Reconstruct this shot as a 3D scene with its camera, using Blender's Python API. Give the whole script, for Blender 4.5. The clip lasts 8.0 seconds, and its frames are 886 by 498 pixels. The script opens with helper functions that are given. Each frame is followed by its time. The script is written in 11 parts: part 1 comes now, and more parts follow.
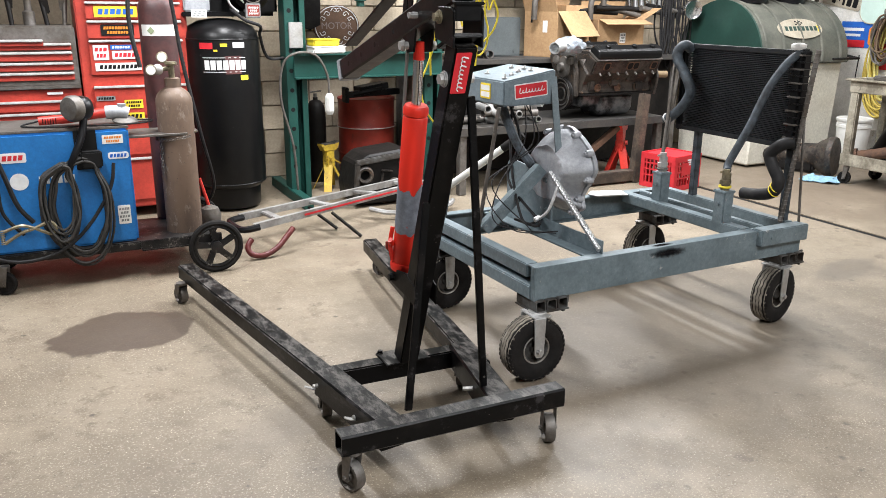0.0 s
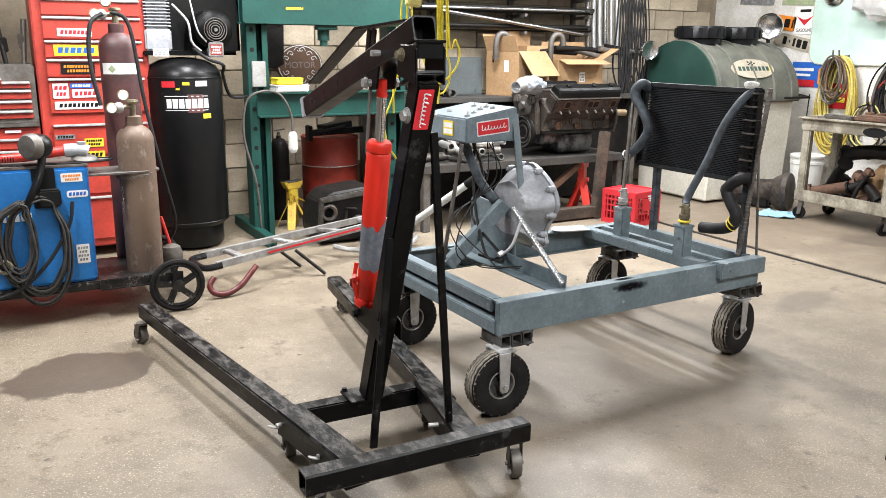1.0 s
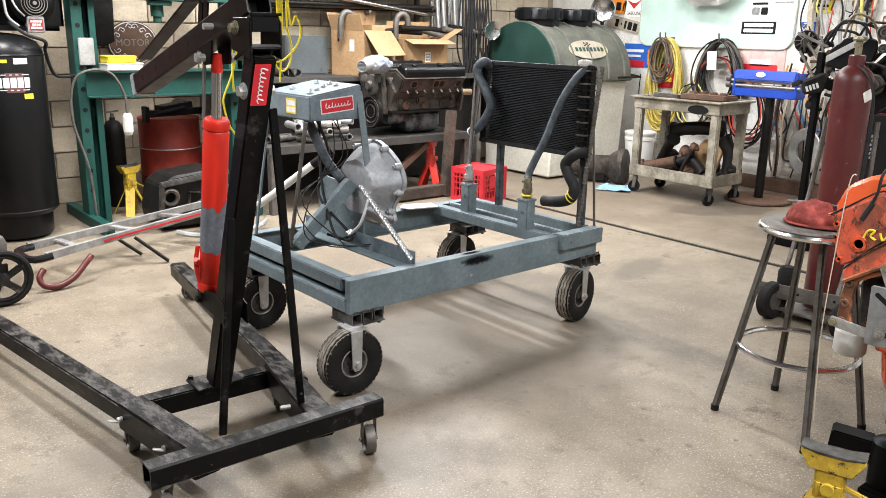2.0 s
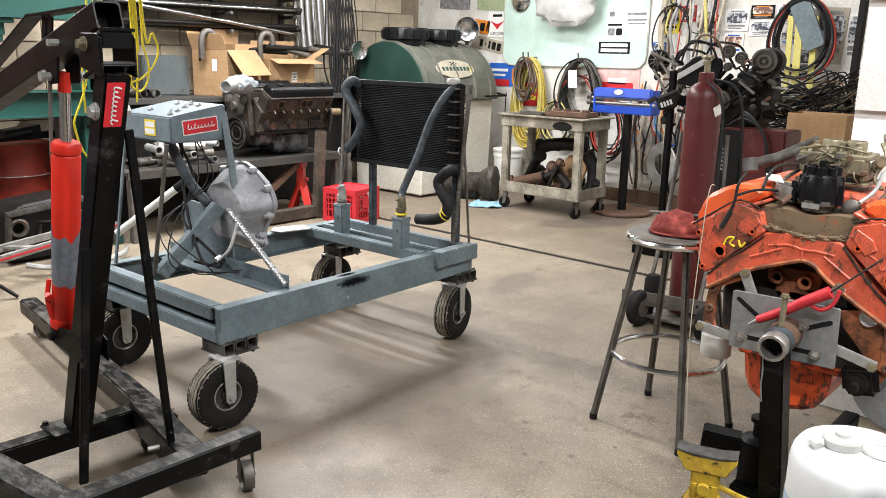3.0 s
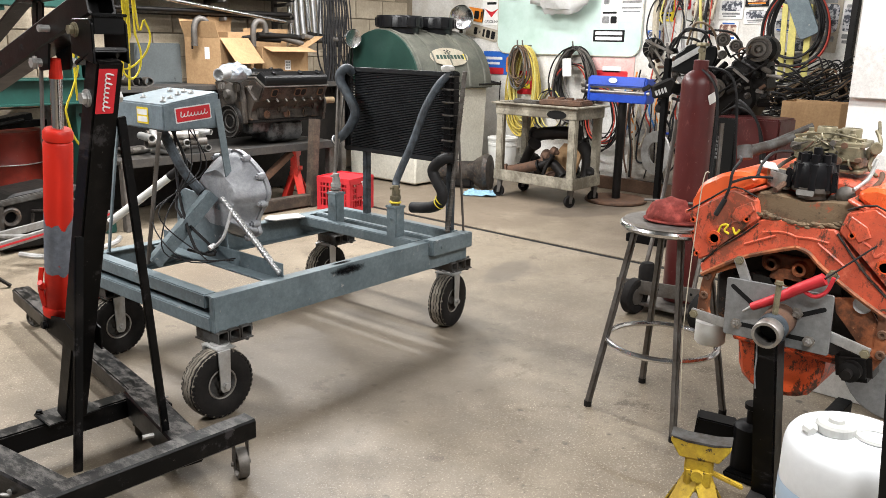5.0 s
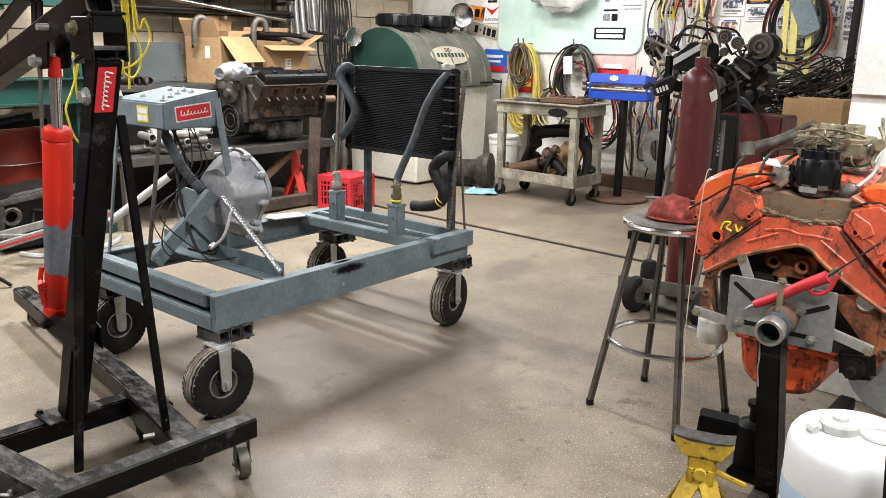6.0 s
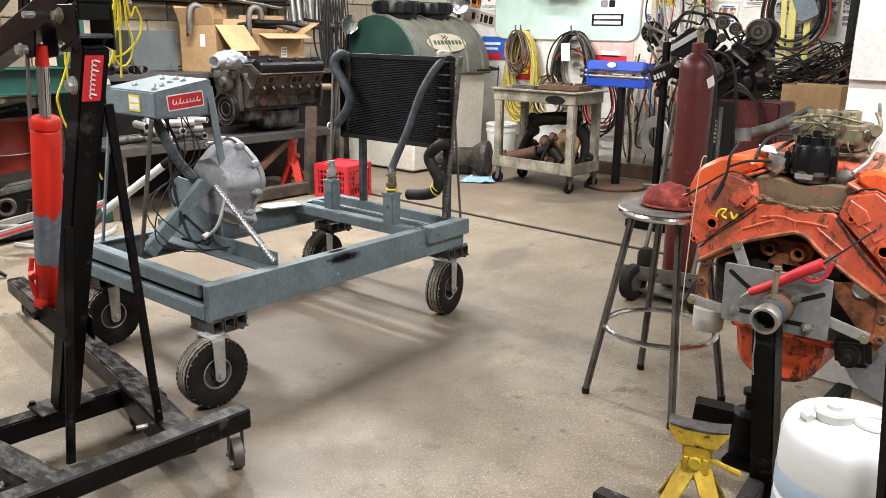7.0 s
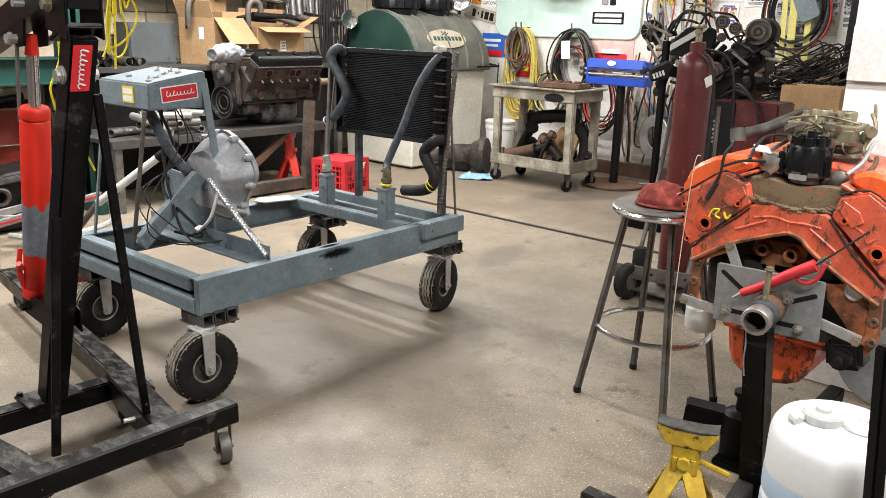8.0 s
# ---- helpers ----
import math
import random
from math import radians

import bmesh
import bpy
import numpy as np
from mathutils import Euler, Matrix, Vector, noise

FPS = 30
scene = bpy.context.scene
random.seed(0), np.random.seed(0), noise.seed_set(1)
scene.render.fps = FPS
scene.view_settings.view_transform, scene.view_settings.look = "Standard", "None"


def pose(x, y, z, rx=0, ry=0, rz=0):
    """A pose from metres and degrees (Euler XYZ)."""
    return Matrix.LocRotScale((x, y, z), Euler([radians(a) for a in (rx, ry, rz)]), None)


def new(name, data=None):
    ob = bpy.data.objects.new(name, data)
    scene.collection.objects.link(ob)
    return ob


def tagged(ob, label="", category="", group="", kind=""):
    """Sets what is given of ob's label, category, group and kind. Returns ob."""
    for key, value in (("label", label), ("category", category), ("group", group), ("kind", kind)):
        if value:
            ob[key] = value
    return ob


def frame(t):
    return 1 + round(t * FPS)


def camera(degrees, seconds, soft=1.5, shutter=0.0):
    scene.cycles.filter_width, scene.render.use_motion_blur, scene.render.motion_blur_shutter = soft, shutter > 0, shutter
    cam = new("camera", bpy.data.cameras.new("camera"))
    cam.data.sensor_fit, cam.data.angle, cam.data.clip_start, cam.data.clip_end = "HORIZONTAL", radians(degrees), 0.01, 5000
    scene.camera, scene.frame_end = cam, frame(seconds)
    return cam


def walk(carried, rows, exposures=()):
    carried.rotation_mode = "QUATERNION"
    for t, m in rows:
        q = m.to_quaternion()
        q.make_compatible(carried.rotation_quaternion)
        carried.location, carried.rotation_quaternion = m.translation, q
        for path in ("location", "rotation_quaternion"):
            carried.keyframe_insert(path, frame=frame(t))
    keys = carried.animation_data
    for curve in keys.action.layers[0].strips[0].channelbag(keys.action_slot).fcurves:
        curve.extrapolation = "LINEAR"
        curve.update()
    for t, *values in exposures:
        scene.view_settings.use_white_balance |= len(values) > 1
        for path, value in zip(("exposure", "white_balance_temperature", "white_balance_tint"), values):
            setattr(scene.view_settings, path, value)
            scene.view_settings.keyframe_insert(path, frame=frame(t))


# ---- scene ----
# camera and walk: seconds, place, turn in degrees
cam = camera(57.4, 8.0, soft=0.75)
PATH = [
    (0.0, -1.591, -2.488, 1.417, 73.20, -0.41, -26.10),
    (0.5, -1.579, -2.483, 1.413, 75.11, -0.79, -27.64),
    (1.0, -1.592, -2.495, 1.409, 75.92, -0.57, -28.64),
    (1.5, -1.583, -2.511, 1.400, 75.39, -0.75, -32.68),
    (2.0, -1.568, -2.514, 1.390, 74.84, -1.15, -39.00),
    (2.2, -1.558, -2.509, 1.394, 74.72, -1.40, -42.35),
    (3.3, -1.537, -2.464, 1.376, 76.54, -1.10, -48.45),
    (3.5, -1.537, -2.462, 1.376, 76.36, -1.08, -48.48),
    (4.0, -1.538, -2.467, 1.376, 75.88, -1.17, -48.42),
    (4.5, -1.537, -2.472, 1.374, 75.69, -1.25, -48.53),
    (6.0, -1.529, -2.464, 1.369, 75.57, -1.04, -48.52),
    (6.5, -1.514, -2.465, 1.365, 75.19, -0.87, -48.46),
    (7.0, -1.502, -2.467, 1.366, 74.75, -0.79, -48.60),
    (7.5, -1.491, -2.473, 1.366, 74.66, -1.00, -48.64),
    (8.0, -1.473, -2.478, 1.361, 74.52, -1.54, -48.40),
]
walk(cam, [(t, pose(*place)) for t, *place in PATH],
     exposures=[(0.0, -0.07, 6210, 10), (0.5, 0.04, 6230, 10), (1.0, 0.09, 6260, 10), (2.2, 0.06, 6320, 10), (3.3, -0.11, 6380, 10), (6.0, -0.12, 6430, 10), (8.0, -0.1, 6530, 10)])

# world and lamps: a closed workshop under rows of ceiling tubes
world = bpy.data.worlds.new("world")
scene.world = world
world.use_nodes = True
world.node_tree.nodes["Background"].inputs["Color"].default_value = (0.9, 0.95, 1.0, 1)
world.node_tree.nodes["Background"].inputs["Strength"].default_value = 0.003
scene.view_settings.exposure = 0.0


# ---- materials ----
def nodes_of(name):
    m = bpy.data.materials.new(name)
    m.use_nodes = True
    nt = m.node_tree
    return m, nt, nt.nodes["Principled BSDF"]


def rgba(c):
    return (c[0], c[1], c[2], 1.0)


def mat(name, col, rough=0.5, metal=0.0, col2=None, scale=8.0, amount=0.5, bump=0.0, bscale=60.0,
        spots=None, spot_scale=30.0, spot_level=0.62, coat=0.0, rough2=None, emit=0.0, alpha=1.0, vary=0.0, spec=0.4, grain=0.16):
    """A painted, metal, rubber or plastic surface: base colour, broad stains, fine grain and optional worn spots."""
    m, nt, b = nodes_of(name)
    n, l = nt.nodes, nt.links
    tc = n.new("ShaderNodeTexCoord")
    big = n.new("ShaderNodeTexNoise")
    big.inputs["Scale"].default_value = scale
    big.inputs["Detail"].default_value = 6
    big.inputs["Roughness"].default_value = 0.65
    l.new(tc.outputs["Object"], big.inputs["Vector"])
    ramp = n.new("ShaderNodeValToRGB")
    ramp.color_ramp.elements[0].position = 0.5 - 0.22 * (1.2 - amount)
    ramp.color_ramp.elements[1].position = 0.5 + 0.3 * (1.2 - amount)
    l.new(big.outputs["Fac"], ramp.inputs["Fac"])
    mix = n.new("ShaderNodeMix")
    mix.data_type = "RGBA"
    l.new(ramp.outputs["Color"], mix.inputs["Factor"])
    mix.inputs[6].default_value = rgba(col2 or [c * 0.72 for c in col])
    mix.inputs[7].default_value = rgba(col)
    out = mix.outputs[2]
    fine = n.new("ShaderNodeTexNoise")
    fine.inputs["Scale"].default_value = bscale
    fine.inputs["Detail"].default_value = 4
    l.new(tc.outputs["Object"], fine.inputs["Vector"])
    if spots:
        sp = n.new("ShaderNodeTexNoise")
        sp.inputs["Scale"].default_value = spot_scale
        sp.inputs["Detail"].default_value = 8
        sp.inputs["Roughness"].default_value = 0.7
        l.new(tc.outputs["Object"], sp.inputs["Vector"])
        sr = n.new("ShaderNodeValToRGB")
        sr.color_ramp.elements[0].position = spot_level
        sr.color_ramp.elements[1].position = spot_level + 0.04
        l.new(sp.outputs["Fac"], sr.inputs["Fac"])
        mix2 = n.new("ShaderNodeMix")
        mix2.data_type = "RGBA"
        l.new(sr.outputs["Color"], mix2.inputs["Factor"])
        l.new(out, mix2.inputs[6])
        mix2.inputs[7].default_value = rgba(spots)
        out = mix2.outputs[2]
    if grain:
        gn = n.new("ShaderNodeTexNoise")
        gn.inputs["Scale"].default_value, gn.inputs["Detail"].default_value, gn.inputs["Roughness"].default_value = 48.0, 7, 0.8
        l.new(tc.outputs["Object"], gn.inputs["Vector"])
        gr = n.new("ShaderNodeMapRange")
        gr.inputs["From Min"].default_value, gr.inputs["From Max"].default_value = 0.34, 0.66
        gr.inputs["To Min"].default_value, gr.inputs["To Max"].default_value = 1 - grain, 1 + grain
        l.new(gn.outputs["Fac"], gr.inputs["Value"])
        gh = n.new("ShaderNodeHueSaturation")
        l.new(gr.outputs["Result"], gh.inputs["Value"])
        l.new(out, gh.inputs["Color"])
        out = gh.outputs["Color"]
    if vary:
        info = n.new("ShaderNodeObjectInfo")
        hsv = n.new("ShaderNodeHueSaturation")
        mr = n.new("ShaderNodeMapRange")
        mr.inputs["To Min"].default_value = 1 - vary
        mr.inputs["To Max"].default_value = 1 + vary
        l.new(info.outputs["Random"], mr.inputs["Value"])
        l.new(mr.outputs["Result"], hsv.inputs["Value"])
        l.new(out, hsv.inputs["Color"])
        out = hsv.outputs["Color"]
    l.new(out, b.inputs["Base Color"])
    rr = n.new("ShaderNodeMapRange")
    rr.inputs["To Min"].default_value = rough
    rr.inputs["To Max"].default_value = rough2 if rough2 is not None else min(1.0, rough + 0.2)
    l.new(big.outputs["Fac"], rr.inputs["Value"])
    l.new(rr.outputs["Result"], b.inputs["Roughness"])
    b.inputs["Metallic"].default_value = metal
    b.inputs["Specular IOR Level"].default_value = spec
    b.inputs["Coat Weight"].default_value = coat
    if bump:
        bp = n.new("ShaderNodeBump")
        bp.inputs["Strength"].default_value = bump
        bp.inputs["Distance"].default_value = 0.004
        l.new(fine.outputs["Fac"], bp.inputs["Height"])
        l.new(bp.outputs["Normal"], b.inputs["Normal"])
    if emit:
        b.inputs["Emission Color"].default_value = rgba(col)
        b.inputs["Emission Strength"].default_value = emit
    if alpha < 1:
        b.inputs["Alpha"].default_value = alpha
    return m


def concrete():
    """Old workshop concrete: warm grey, trowel clouds, oil stains, broad darker patches, shade painted round the cart,
    pale aggregate specks and a worn polish.
    """
    m, nt, b = nodes_of("floor_concrete")
    n, l = nt.nodes, nt.links
    tc = n.new("ShaderNodeTexCoord")

    def noise_tex(scale, detail=6, rough=0.6):
        t = n.new("ShaderNodeTexNoise")
        t.inputs["Scale"].default_value, t.inputs["Detail"].default_value, t.inputs["Roughness"].default_value = scale, detail, rough
        l.new(tc.outputs["Object"], t.inputs["Vector"])
        return t.outputs["Fac"]

    def ramp(src, a, bb):
        r = n.new("ShaderNodeMapRange")
        r.interpolation_type = "SMOOTHSTEP"
        r.inputs["From Min"].default_value, r.inputs["From Max"].default_value = a, bb
        l.new(src, r.inputs["Value"])
        return r.outputs["Result"]

    def blend(fac, c1, c2):
        x = n.new("ShaderNodeMix")
        x.data_type = "RGBA"
        l.new(fac, x.inputs["Factor"])
        for k, c in ((6, c1), (7, c2)):
            if isinstance(c, tuple):
                x.inputs[k].default_value = rgba((c[0] * 1.0, c[1] * 0.97, c[2] * 0.92))
            else:
                l.new(c, x.inputs[k])
        return x.outputs[2]

    base = blend(ramp(noise_tex(1.1, 8), 0.36, 0.66), (0.145, 0.119, 0.087), (0.220, 0.186, 0.142))
    base = blend(ramp(noise_tex(5.0, 8, 0.7), 0.5, 0.78), base, (0.145, 0.120, 0.092))
    base = blend(ramp(noise_tex(17.0, 8, 0.8), 0.54, 0.66), base, (0.256, 0.221, 0.174))
    base = blend(ramp(noise_tex(0.8, 5, 0.55), 0.6, 0.72), base, (0.125, 0.100, 0.073))
    vor = n.new("ShaderNodeTexVoronoi")
    vor.inputs["Scale"].default_value = 72
    l.new(tc.outputs["Object"], vor.inputs["Vector"])
    speck = ramp(vor.outputs["Distance"], 0.22, 0.08)
    gate = ramp(noise_tex(1.7, 6, 0.75), 0.4, 0.72)
    mul = n.new("ShaderNodeMath")
    mul.operation = "MULTIPLY"
    l.new(speck, mul.inputs[0])
    l.new(gate, mul.inputs[1])
    base = blend(mul.outputs[0], base, (0.760, 0.697, 0.590))
    blotch = ramp(noise_tex(8.0, 10, 0.8), 0.51, 0.6)
    base = blend(blotch, base, (0.140, 0.113, 0.083))
    drip = ramp(noise_tex(3.2, 8, 0.72), 0.61, 0.65)
    base = blend(drip, base, (0.106, 0.083, 0.060))
    pale = ramp(noise_tex(24, 8, 0.8), 0.58, 0.66)
    base = blend(pale, base, (0.299, 0.260, 0.206))
    grit = ramp(noise_tex(120, 4, 0.7), 0.54, 0.66)
    base = blend(grit, base, (0.34, 0.3, 0.24))
    dark = ramp(noise_tex(34, 8, 0.8), 0.57, 0.64)
    base = blend(dark, base, (0.092, 0.073, 0.055))
    drops = n.new("ShaderNodeTexVoronoi")
    drops.inputs["Scale"].default_value = 11
    drops.inputs["Randomness"].default_value = 1.0
    l.new(tc.outputs["Object"], drops.inputs["Vector"])
    spot = n.new("ShaderNodeMath")
    spot.operation = "MULTIPLY"
    l.new(ramp(drops.outputs["Distance"], 0.2, 0.12), spot.inputs[0])
    l.new(ramp(noise_tex(2.3, 6, 0.75), 0.52, 0.6), spot.inputs[1])
    base = blend(spot.outputs[0], base, (0.075, 0.06, 0.046))
    warp = n.new("ShaderNodeTexNoise")
    warp.inputs["Scale"].default_value, warp.inputs["Detail"].default_value = 4.5, 5
    l.new(tc.outputs["Object"], warp.inputs["Vector"])
    # Stains and broad darker patches; (0.55, 0.2) paints shade and grime round the cart.
    for x, y, rx, ry, turn, soft, strength, col in (
            (-1.37, 1.17, 0.29, 0.26, 20, 0.12, 0.9, (0.06, 0.042, 0.03)), (2.4, 0.38, 0.26, 0.13, 10, 0.6, 0.55, (0.13, 0.11, 0.09)), (4.35, 1.1, 0.45, 0.22, -30, 0.3, 0.85, (0.05, 0.042, 0.035)),
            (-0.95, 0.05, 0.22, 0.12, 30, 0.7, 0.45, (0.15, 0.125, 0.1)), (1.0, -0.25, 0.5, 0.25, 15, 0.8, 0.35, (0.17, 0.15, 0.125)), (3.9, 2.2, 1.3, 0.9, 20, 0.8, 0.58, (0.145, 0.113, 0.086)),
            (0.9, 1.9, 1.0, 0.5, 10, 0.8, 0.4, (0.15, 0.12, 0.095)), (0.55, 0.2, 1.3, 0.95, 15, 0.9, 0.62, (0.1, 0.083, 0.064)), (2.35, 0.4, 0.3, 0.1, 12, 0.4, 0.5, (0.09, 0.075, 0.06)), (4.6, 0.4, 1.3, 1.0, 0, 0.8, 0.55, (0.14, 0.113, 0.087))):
        mp = n.new("ShaderNodeMapping")
        mp.vector_type = "TEXTURE"
        mp.inputs["Location"].default_value = (x, y, 0)
        mp.inputs["Rotation"].default_value = (0, 0, radians(turn))
        mp.inputs["Scale"].default_value = (rx, ry, 1)
        l.new(tc.outputs["Object"], mp.inputs["Vector"])
        ln = n.new("ShaderNodeVectorMath")
        ln.operation = "LENGTH"
        l.new(mp.outputs["Vector"], ln.inputs[0])
        ad = n.new("ShaderNodeMath")
        ad.operation = "MULTIPLY_ADD"
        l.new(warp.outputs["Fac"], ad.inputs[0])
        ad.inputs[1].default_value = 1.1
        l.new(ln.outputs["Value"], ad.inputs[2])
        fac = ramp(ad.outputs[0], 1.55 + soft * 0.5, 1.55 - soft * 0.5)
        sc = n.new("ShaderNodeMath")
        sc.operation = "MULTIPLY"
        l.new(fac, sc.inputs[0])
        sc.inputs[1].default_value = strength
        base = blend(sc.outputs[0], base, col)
    l.new(base, b.inputs["Base Color"])
    rr = n.new("ShaderNodeMapRange")
    rr.inputs["To Min"].default_value, rr.inputs["To Max"].default_value = 0.3, 0.75
    l.new(noise_tex(3.1, 6), rr.inputs["Value"])
    l.new(rr.outputs["Result"], b.inputs["Roughness"])
    bp = n.new("ShaderNodeBump")
    bp.inputs["Strength"].default_value, bp.inputs["Distance"].default_value = 0.25, 0.003
    l.new(noise_tex(70, 6), bp.inputs["Height"])
    l.new(bp.outputs["Normal"], b.inputs["Normal"])
    return m


def soot_stain(name, b_axis):
    """Soot that thins out to bare paint from the middle of the patch."""
    m, nt, b = nodes_of(name)
    n, l = nt.nodes, nt.links
    tc = n.new("ShaderNodeTexCoord")
    sep = n.new("ShaderNodeSeparateXYZ")
    l.new(tc.outputs["Generated"], sep.inputs[0])
    com = n.new("ShaderNodeCombineXYZ")
    l.new(sep.outputs["X"], com.inputs[0])
    l.new(sep.outputs[b_axis], com.inputs[1])
    dist = n.new("ShaderNodeVectorMath")
    dist.operation = "DISTANCE"
    dist.inputs[1].default_value = (0.5, 0.5, 0.0)
    l.new(com.outputs[0], dist.inputs[0])
    noise = n.new("ShaderNodeTexNoise")
    noise.inputs["Scale"].default_value, noise.inputs["Detail"].default_value = 55.0, 6
    l.new(tc.outputs["Object"], noise.inputs["Vector"])
    add = n.new("ShaderNodeMath")
    add.operation = "MULTIPLY_ADD"
    add.inputs[1].default_value = 0.28
    l.new(noise.outputs["Fac"], add.inputs[0])
    l.new(dist.outputs["Value"], add.inputs[2])
    r = n.new("ShaderNodeMapRange")
    r.interpolation_type = "SMOOTHSTEP"
    r.inputs["From Min"].default_value, r.inputs["From Max"].default_value = 0.12, 0.6
    r.inputs["To Min"].default_value, r.inputs["To Max"].default_value = 1.0, 0.0
    l.new(add.outputs[0], r.inputs["Value"])
    l.new(r.outputs["Result"], b.inputs["Alpha"])
    b.inputs["Base Color"].default_value = rgba((0.008, 0.008, 0.009))
    b.inputs["Roughness"].default_value = 0.9
    b.inputs["Specular IOR Level"].default_value = 0.05
    return m


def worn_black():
    """Old black paint on steel: greasy dark patches, brown dust, grey scuffs drawn along the bars, bright nicks; upward
    faces are coloured paler.
    """
    m, nt, b = nodes_of("old_scuffed_black_paint")
    n, l = nt.nodes, nt.links
    tc = n.new("ShaderNodeTexCoord")

    def tex(scale, detail, rough, stretch=None):
        t = n.new("ShaderNodeTexNoise")
        t.inputs["Scale"].default_value, t.inputs["Detail"].default_value, t.inputs["Roughness"].default_value = scale, detail, rough
        if stretch:
            mp = n.new("ShaderNodeMapping")
            mp.inputs["Scale"].default_value = stretch
            l.new(tc.outputs["Object"], mp.inputs["Vector"])
            l.new(mp.outputs["Vector"], t.inputs["Vector"])
        else:
            l.new(tc.outputs["Object"], t.inputs["Vector"])
        return t.outputs["Fac"]

    def layer(base, src, lo, hi, col, most=1.0):
        r = n.new("ShaderNodeMapRange")
        r.interpolation_type = "SMOOTHSTEP"
        r.inputs["From Min"].default_value, r.inputs["From Max"].default_value, r.inputs["To Max"].default_value = lo, hi, most
        l.new(src, r.inputs["Value"])
        x = n.new("ShaderNodeMix")
        x.data_type = "RGBA"
        l.new(r.outputs["Result"], x.inputs["Factor"])
        if isinstance(base, tuple):
            x.inputs[6].default_value = rgba(base)
        else:
            l.new(base, x.inputs[6])
        x.inputs[7].default_value = rgba(col)
        return x.outputs[2]

    out = layer((0.002, 0.002, 0.0022), tex(6, 8, 0.7), 0.5, 0.74, (0.015, 0.0125, 0.0115), 0.8)
    out = layer(out, tex(14, 8, 0.75, (1.0, 0.22, 1.0)), 0.57, 0.66, (0.07, 0.065, 0.067), 0.4)
    # Pale dust layer: lighter tops put into the colour by the upward normal.
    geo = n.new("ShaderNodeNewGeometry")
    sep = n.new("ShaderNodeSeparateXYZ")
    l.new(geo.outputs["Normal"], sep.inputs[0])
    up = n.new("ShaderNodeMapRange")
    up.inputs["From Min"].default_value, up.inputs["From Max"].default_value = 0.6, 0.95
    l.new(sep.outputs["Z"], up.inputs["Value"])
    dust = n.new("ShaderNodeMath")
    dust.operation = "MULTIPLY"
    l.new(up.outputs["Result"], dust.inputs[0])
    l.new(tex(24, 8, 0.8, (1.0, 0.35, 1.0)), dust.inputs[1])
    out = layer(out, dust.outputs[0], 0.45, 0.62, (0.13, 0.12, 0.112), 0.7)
    out = layer(out, tex(38, 6, 0.7), 0.67, 0.7, (0.2, 0.18, 0.16), 0.7)
    l.new(out, b.inputs["Base Color"])
    rr = n.new("ShaderNodeMapRange")
    rr.inputs["To Min"].default_value, rr.inputs["To Max"].default_value = 0.18, 0.55
    l.new(tex(9, 6, 0.6), rr.inputs["Value"])
    l.new(rr.outputs["Result"], b.inputs["Roughness"])
    b.inputs["Specular IOR Level"].default_value = 0.16
    bp = n.new("ShaderNodeBump")
    bp.inputs["Strength"].default_value, bp.inputs["Distance"].default_value = 0.2, 0.002
    l.new(tex(55, 5, 0.6), bp.inputs["Height"])
    l.new(bp.outputs["Normal"], b.inputs["Normal"])
    return m


def layered(name, base, coats, rough=(0.3, 0.6), spec=0.35, bump=0.25, bscale=60.0, metal=0.0):
    """Paint under coats of dirt and wear, each (scale, roughness, stretch, from, to, colour, most)."""
    m, nt, b = nodes_of(name)
    n, l = nt.nodes, nt.links
    tc = n.new("ShaderNodeTexCoord")

    def tex(scale, rgh, stretch=(1, 1, 1)):
        mp = n.new("ShaderNodeMapping")
        mp.inputs["Scale"].default_value = stretch
        l.new(tc.outputs["Object"], mp.inputs["Vector"])
        t = n.new("ShaderNodeTexNoise")
        t.inputs["Scale"].default_value, t.inputs["Detail"].default_value, t.inputs["Roughness"].default_value = scale, 8, rgh
        l.new(mp.outputs["Vector"], t.inputs["Vector"])
        return t.outputs["Fac"]

    out = None
    for scale, rgh, stretch, lo, hi, col, most in coats:
        r = n.new("ShaderNodeMapRange")
        r.interpolation_type = "SMOOTHSTEP"
        r.inputs["From Min"].default_value, r.inputs["From Max"].default_value, r.inputs["To Max"].default_value = lo, hi, most
        l.new(tex(scale, rgh, stretch), r.inputs["Value"])
        x = n.new("ShaderNodeMix")
        x.data_type = "RGBA"
        l.new(r.outputs["Result"], x.inputs["Factor"])
        if out is None:
            x.inputs[6].default_value = rgba(base)
        else:
            l.new(out, x.inputs[6])
        x.inputs[7].default_value = rgba(col)
        out = x.outputs[2]
    l.new(out, b.inputs["Base Color"])
    rr = n.new("ShaderNodeMapRange")
    rr.inputs["From Min"].default_value, rr.inputs["From Max"].default_value = 0.3, 0.7
    rr.inputs["To Min"].default_value, rr.inputs["To Max"].default_value = rough
    l.new(tex(7.0, 0.7), rr.inputs["Value"])
    l.new(rr.outputs["Result"], b.inputs["Roughness"])
    b.inputs["Specular IOR Level"].default_value = spec
    b.inputs["Metallic"].default_value = metal
    bp = n.new("ShaderNodeBump")
    bp.inputs["Strength"].default_value, bp.inputs["Distance"].default_value = bump, 0.003
    l.new(tex(bscale, 0.7), bp.inputs["Height"])
    l.new(bp.outputs["Normal"], b.inputs["Normal"])
    return m


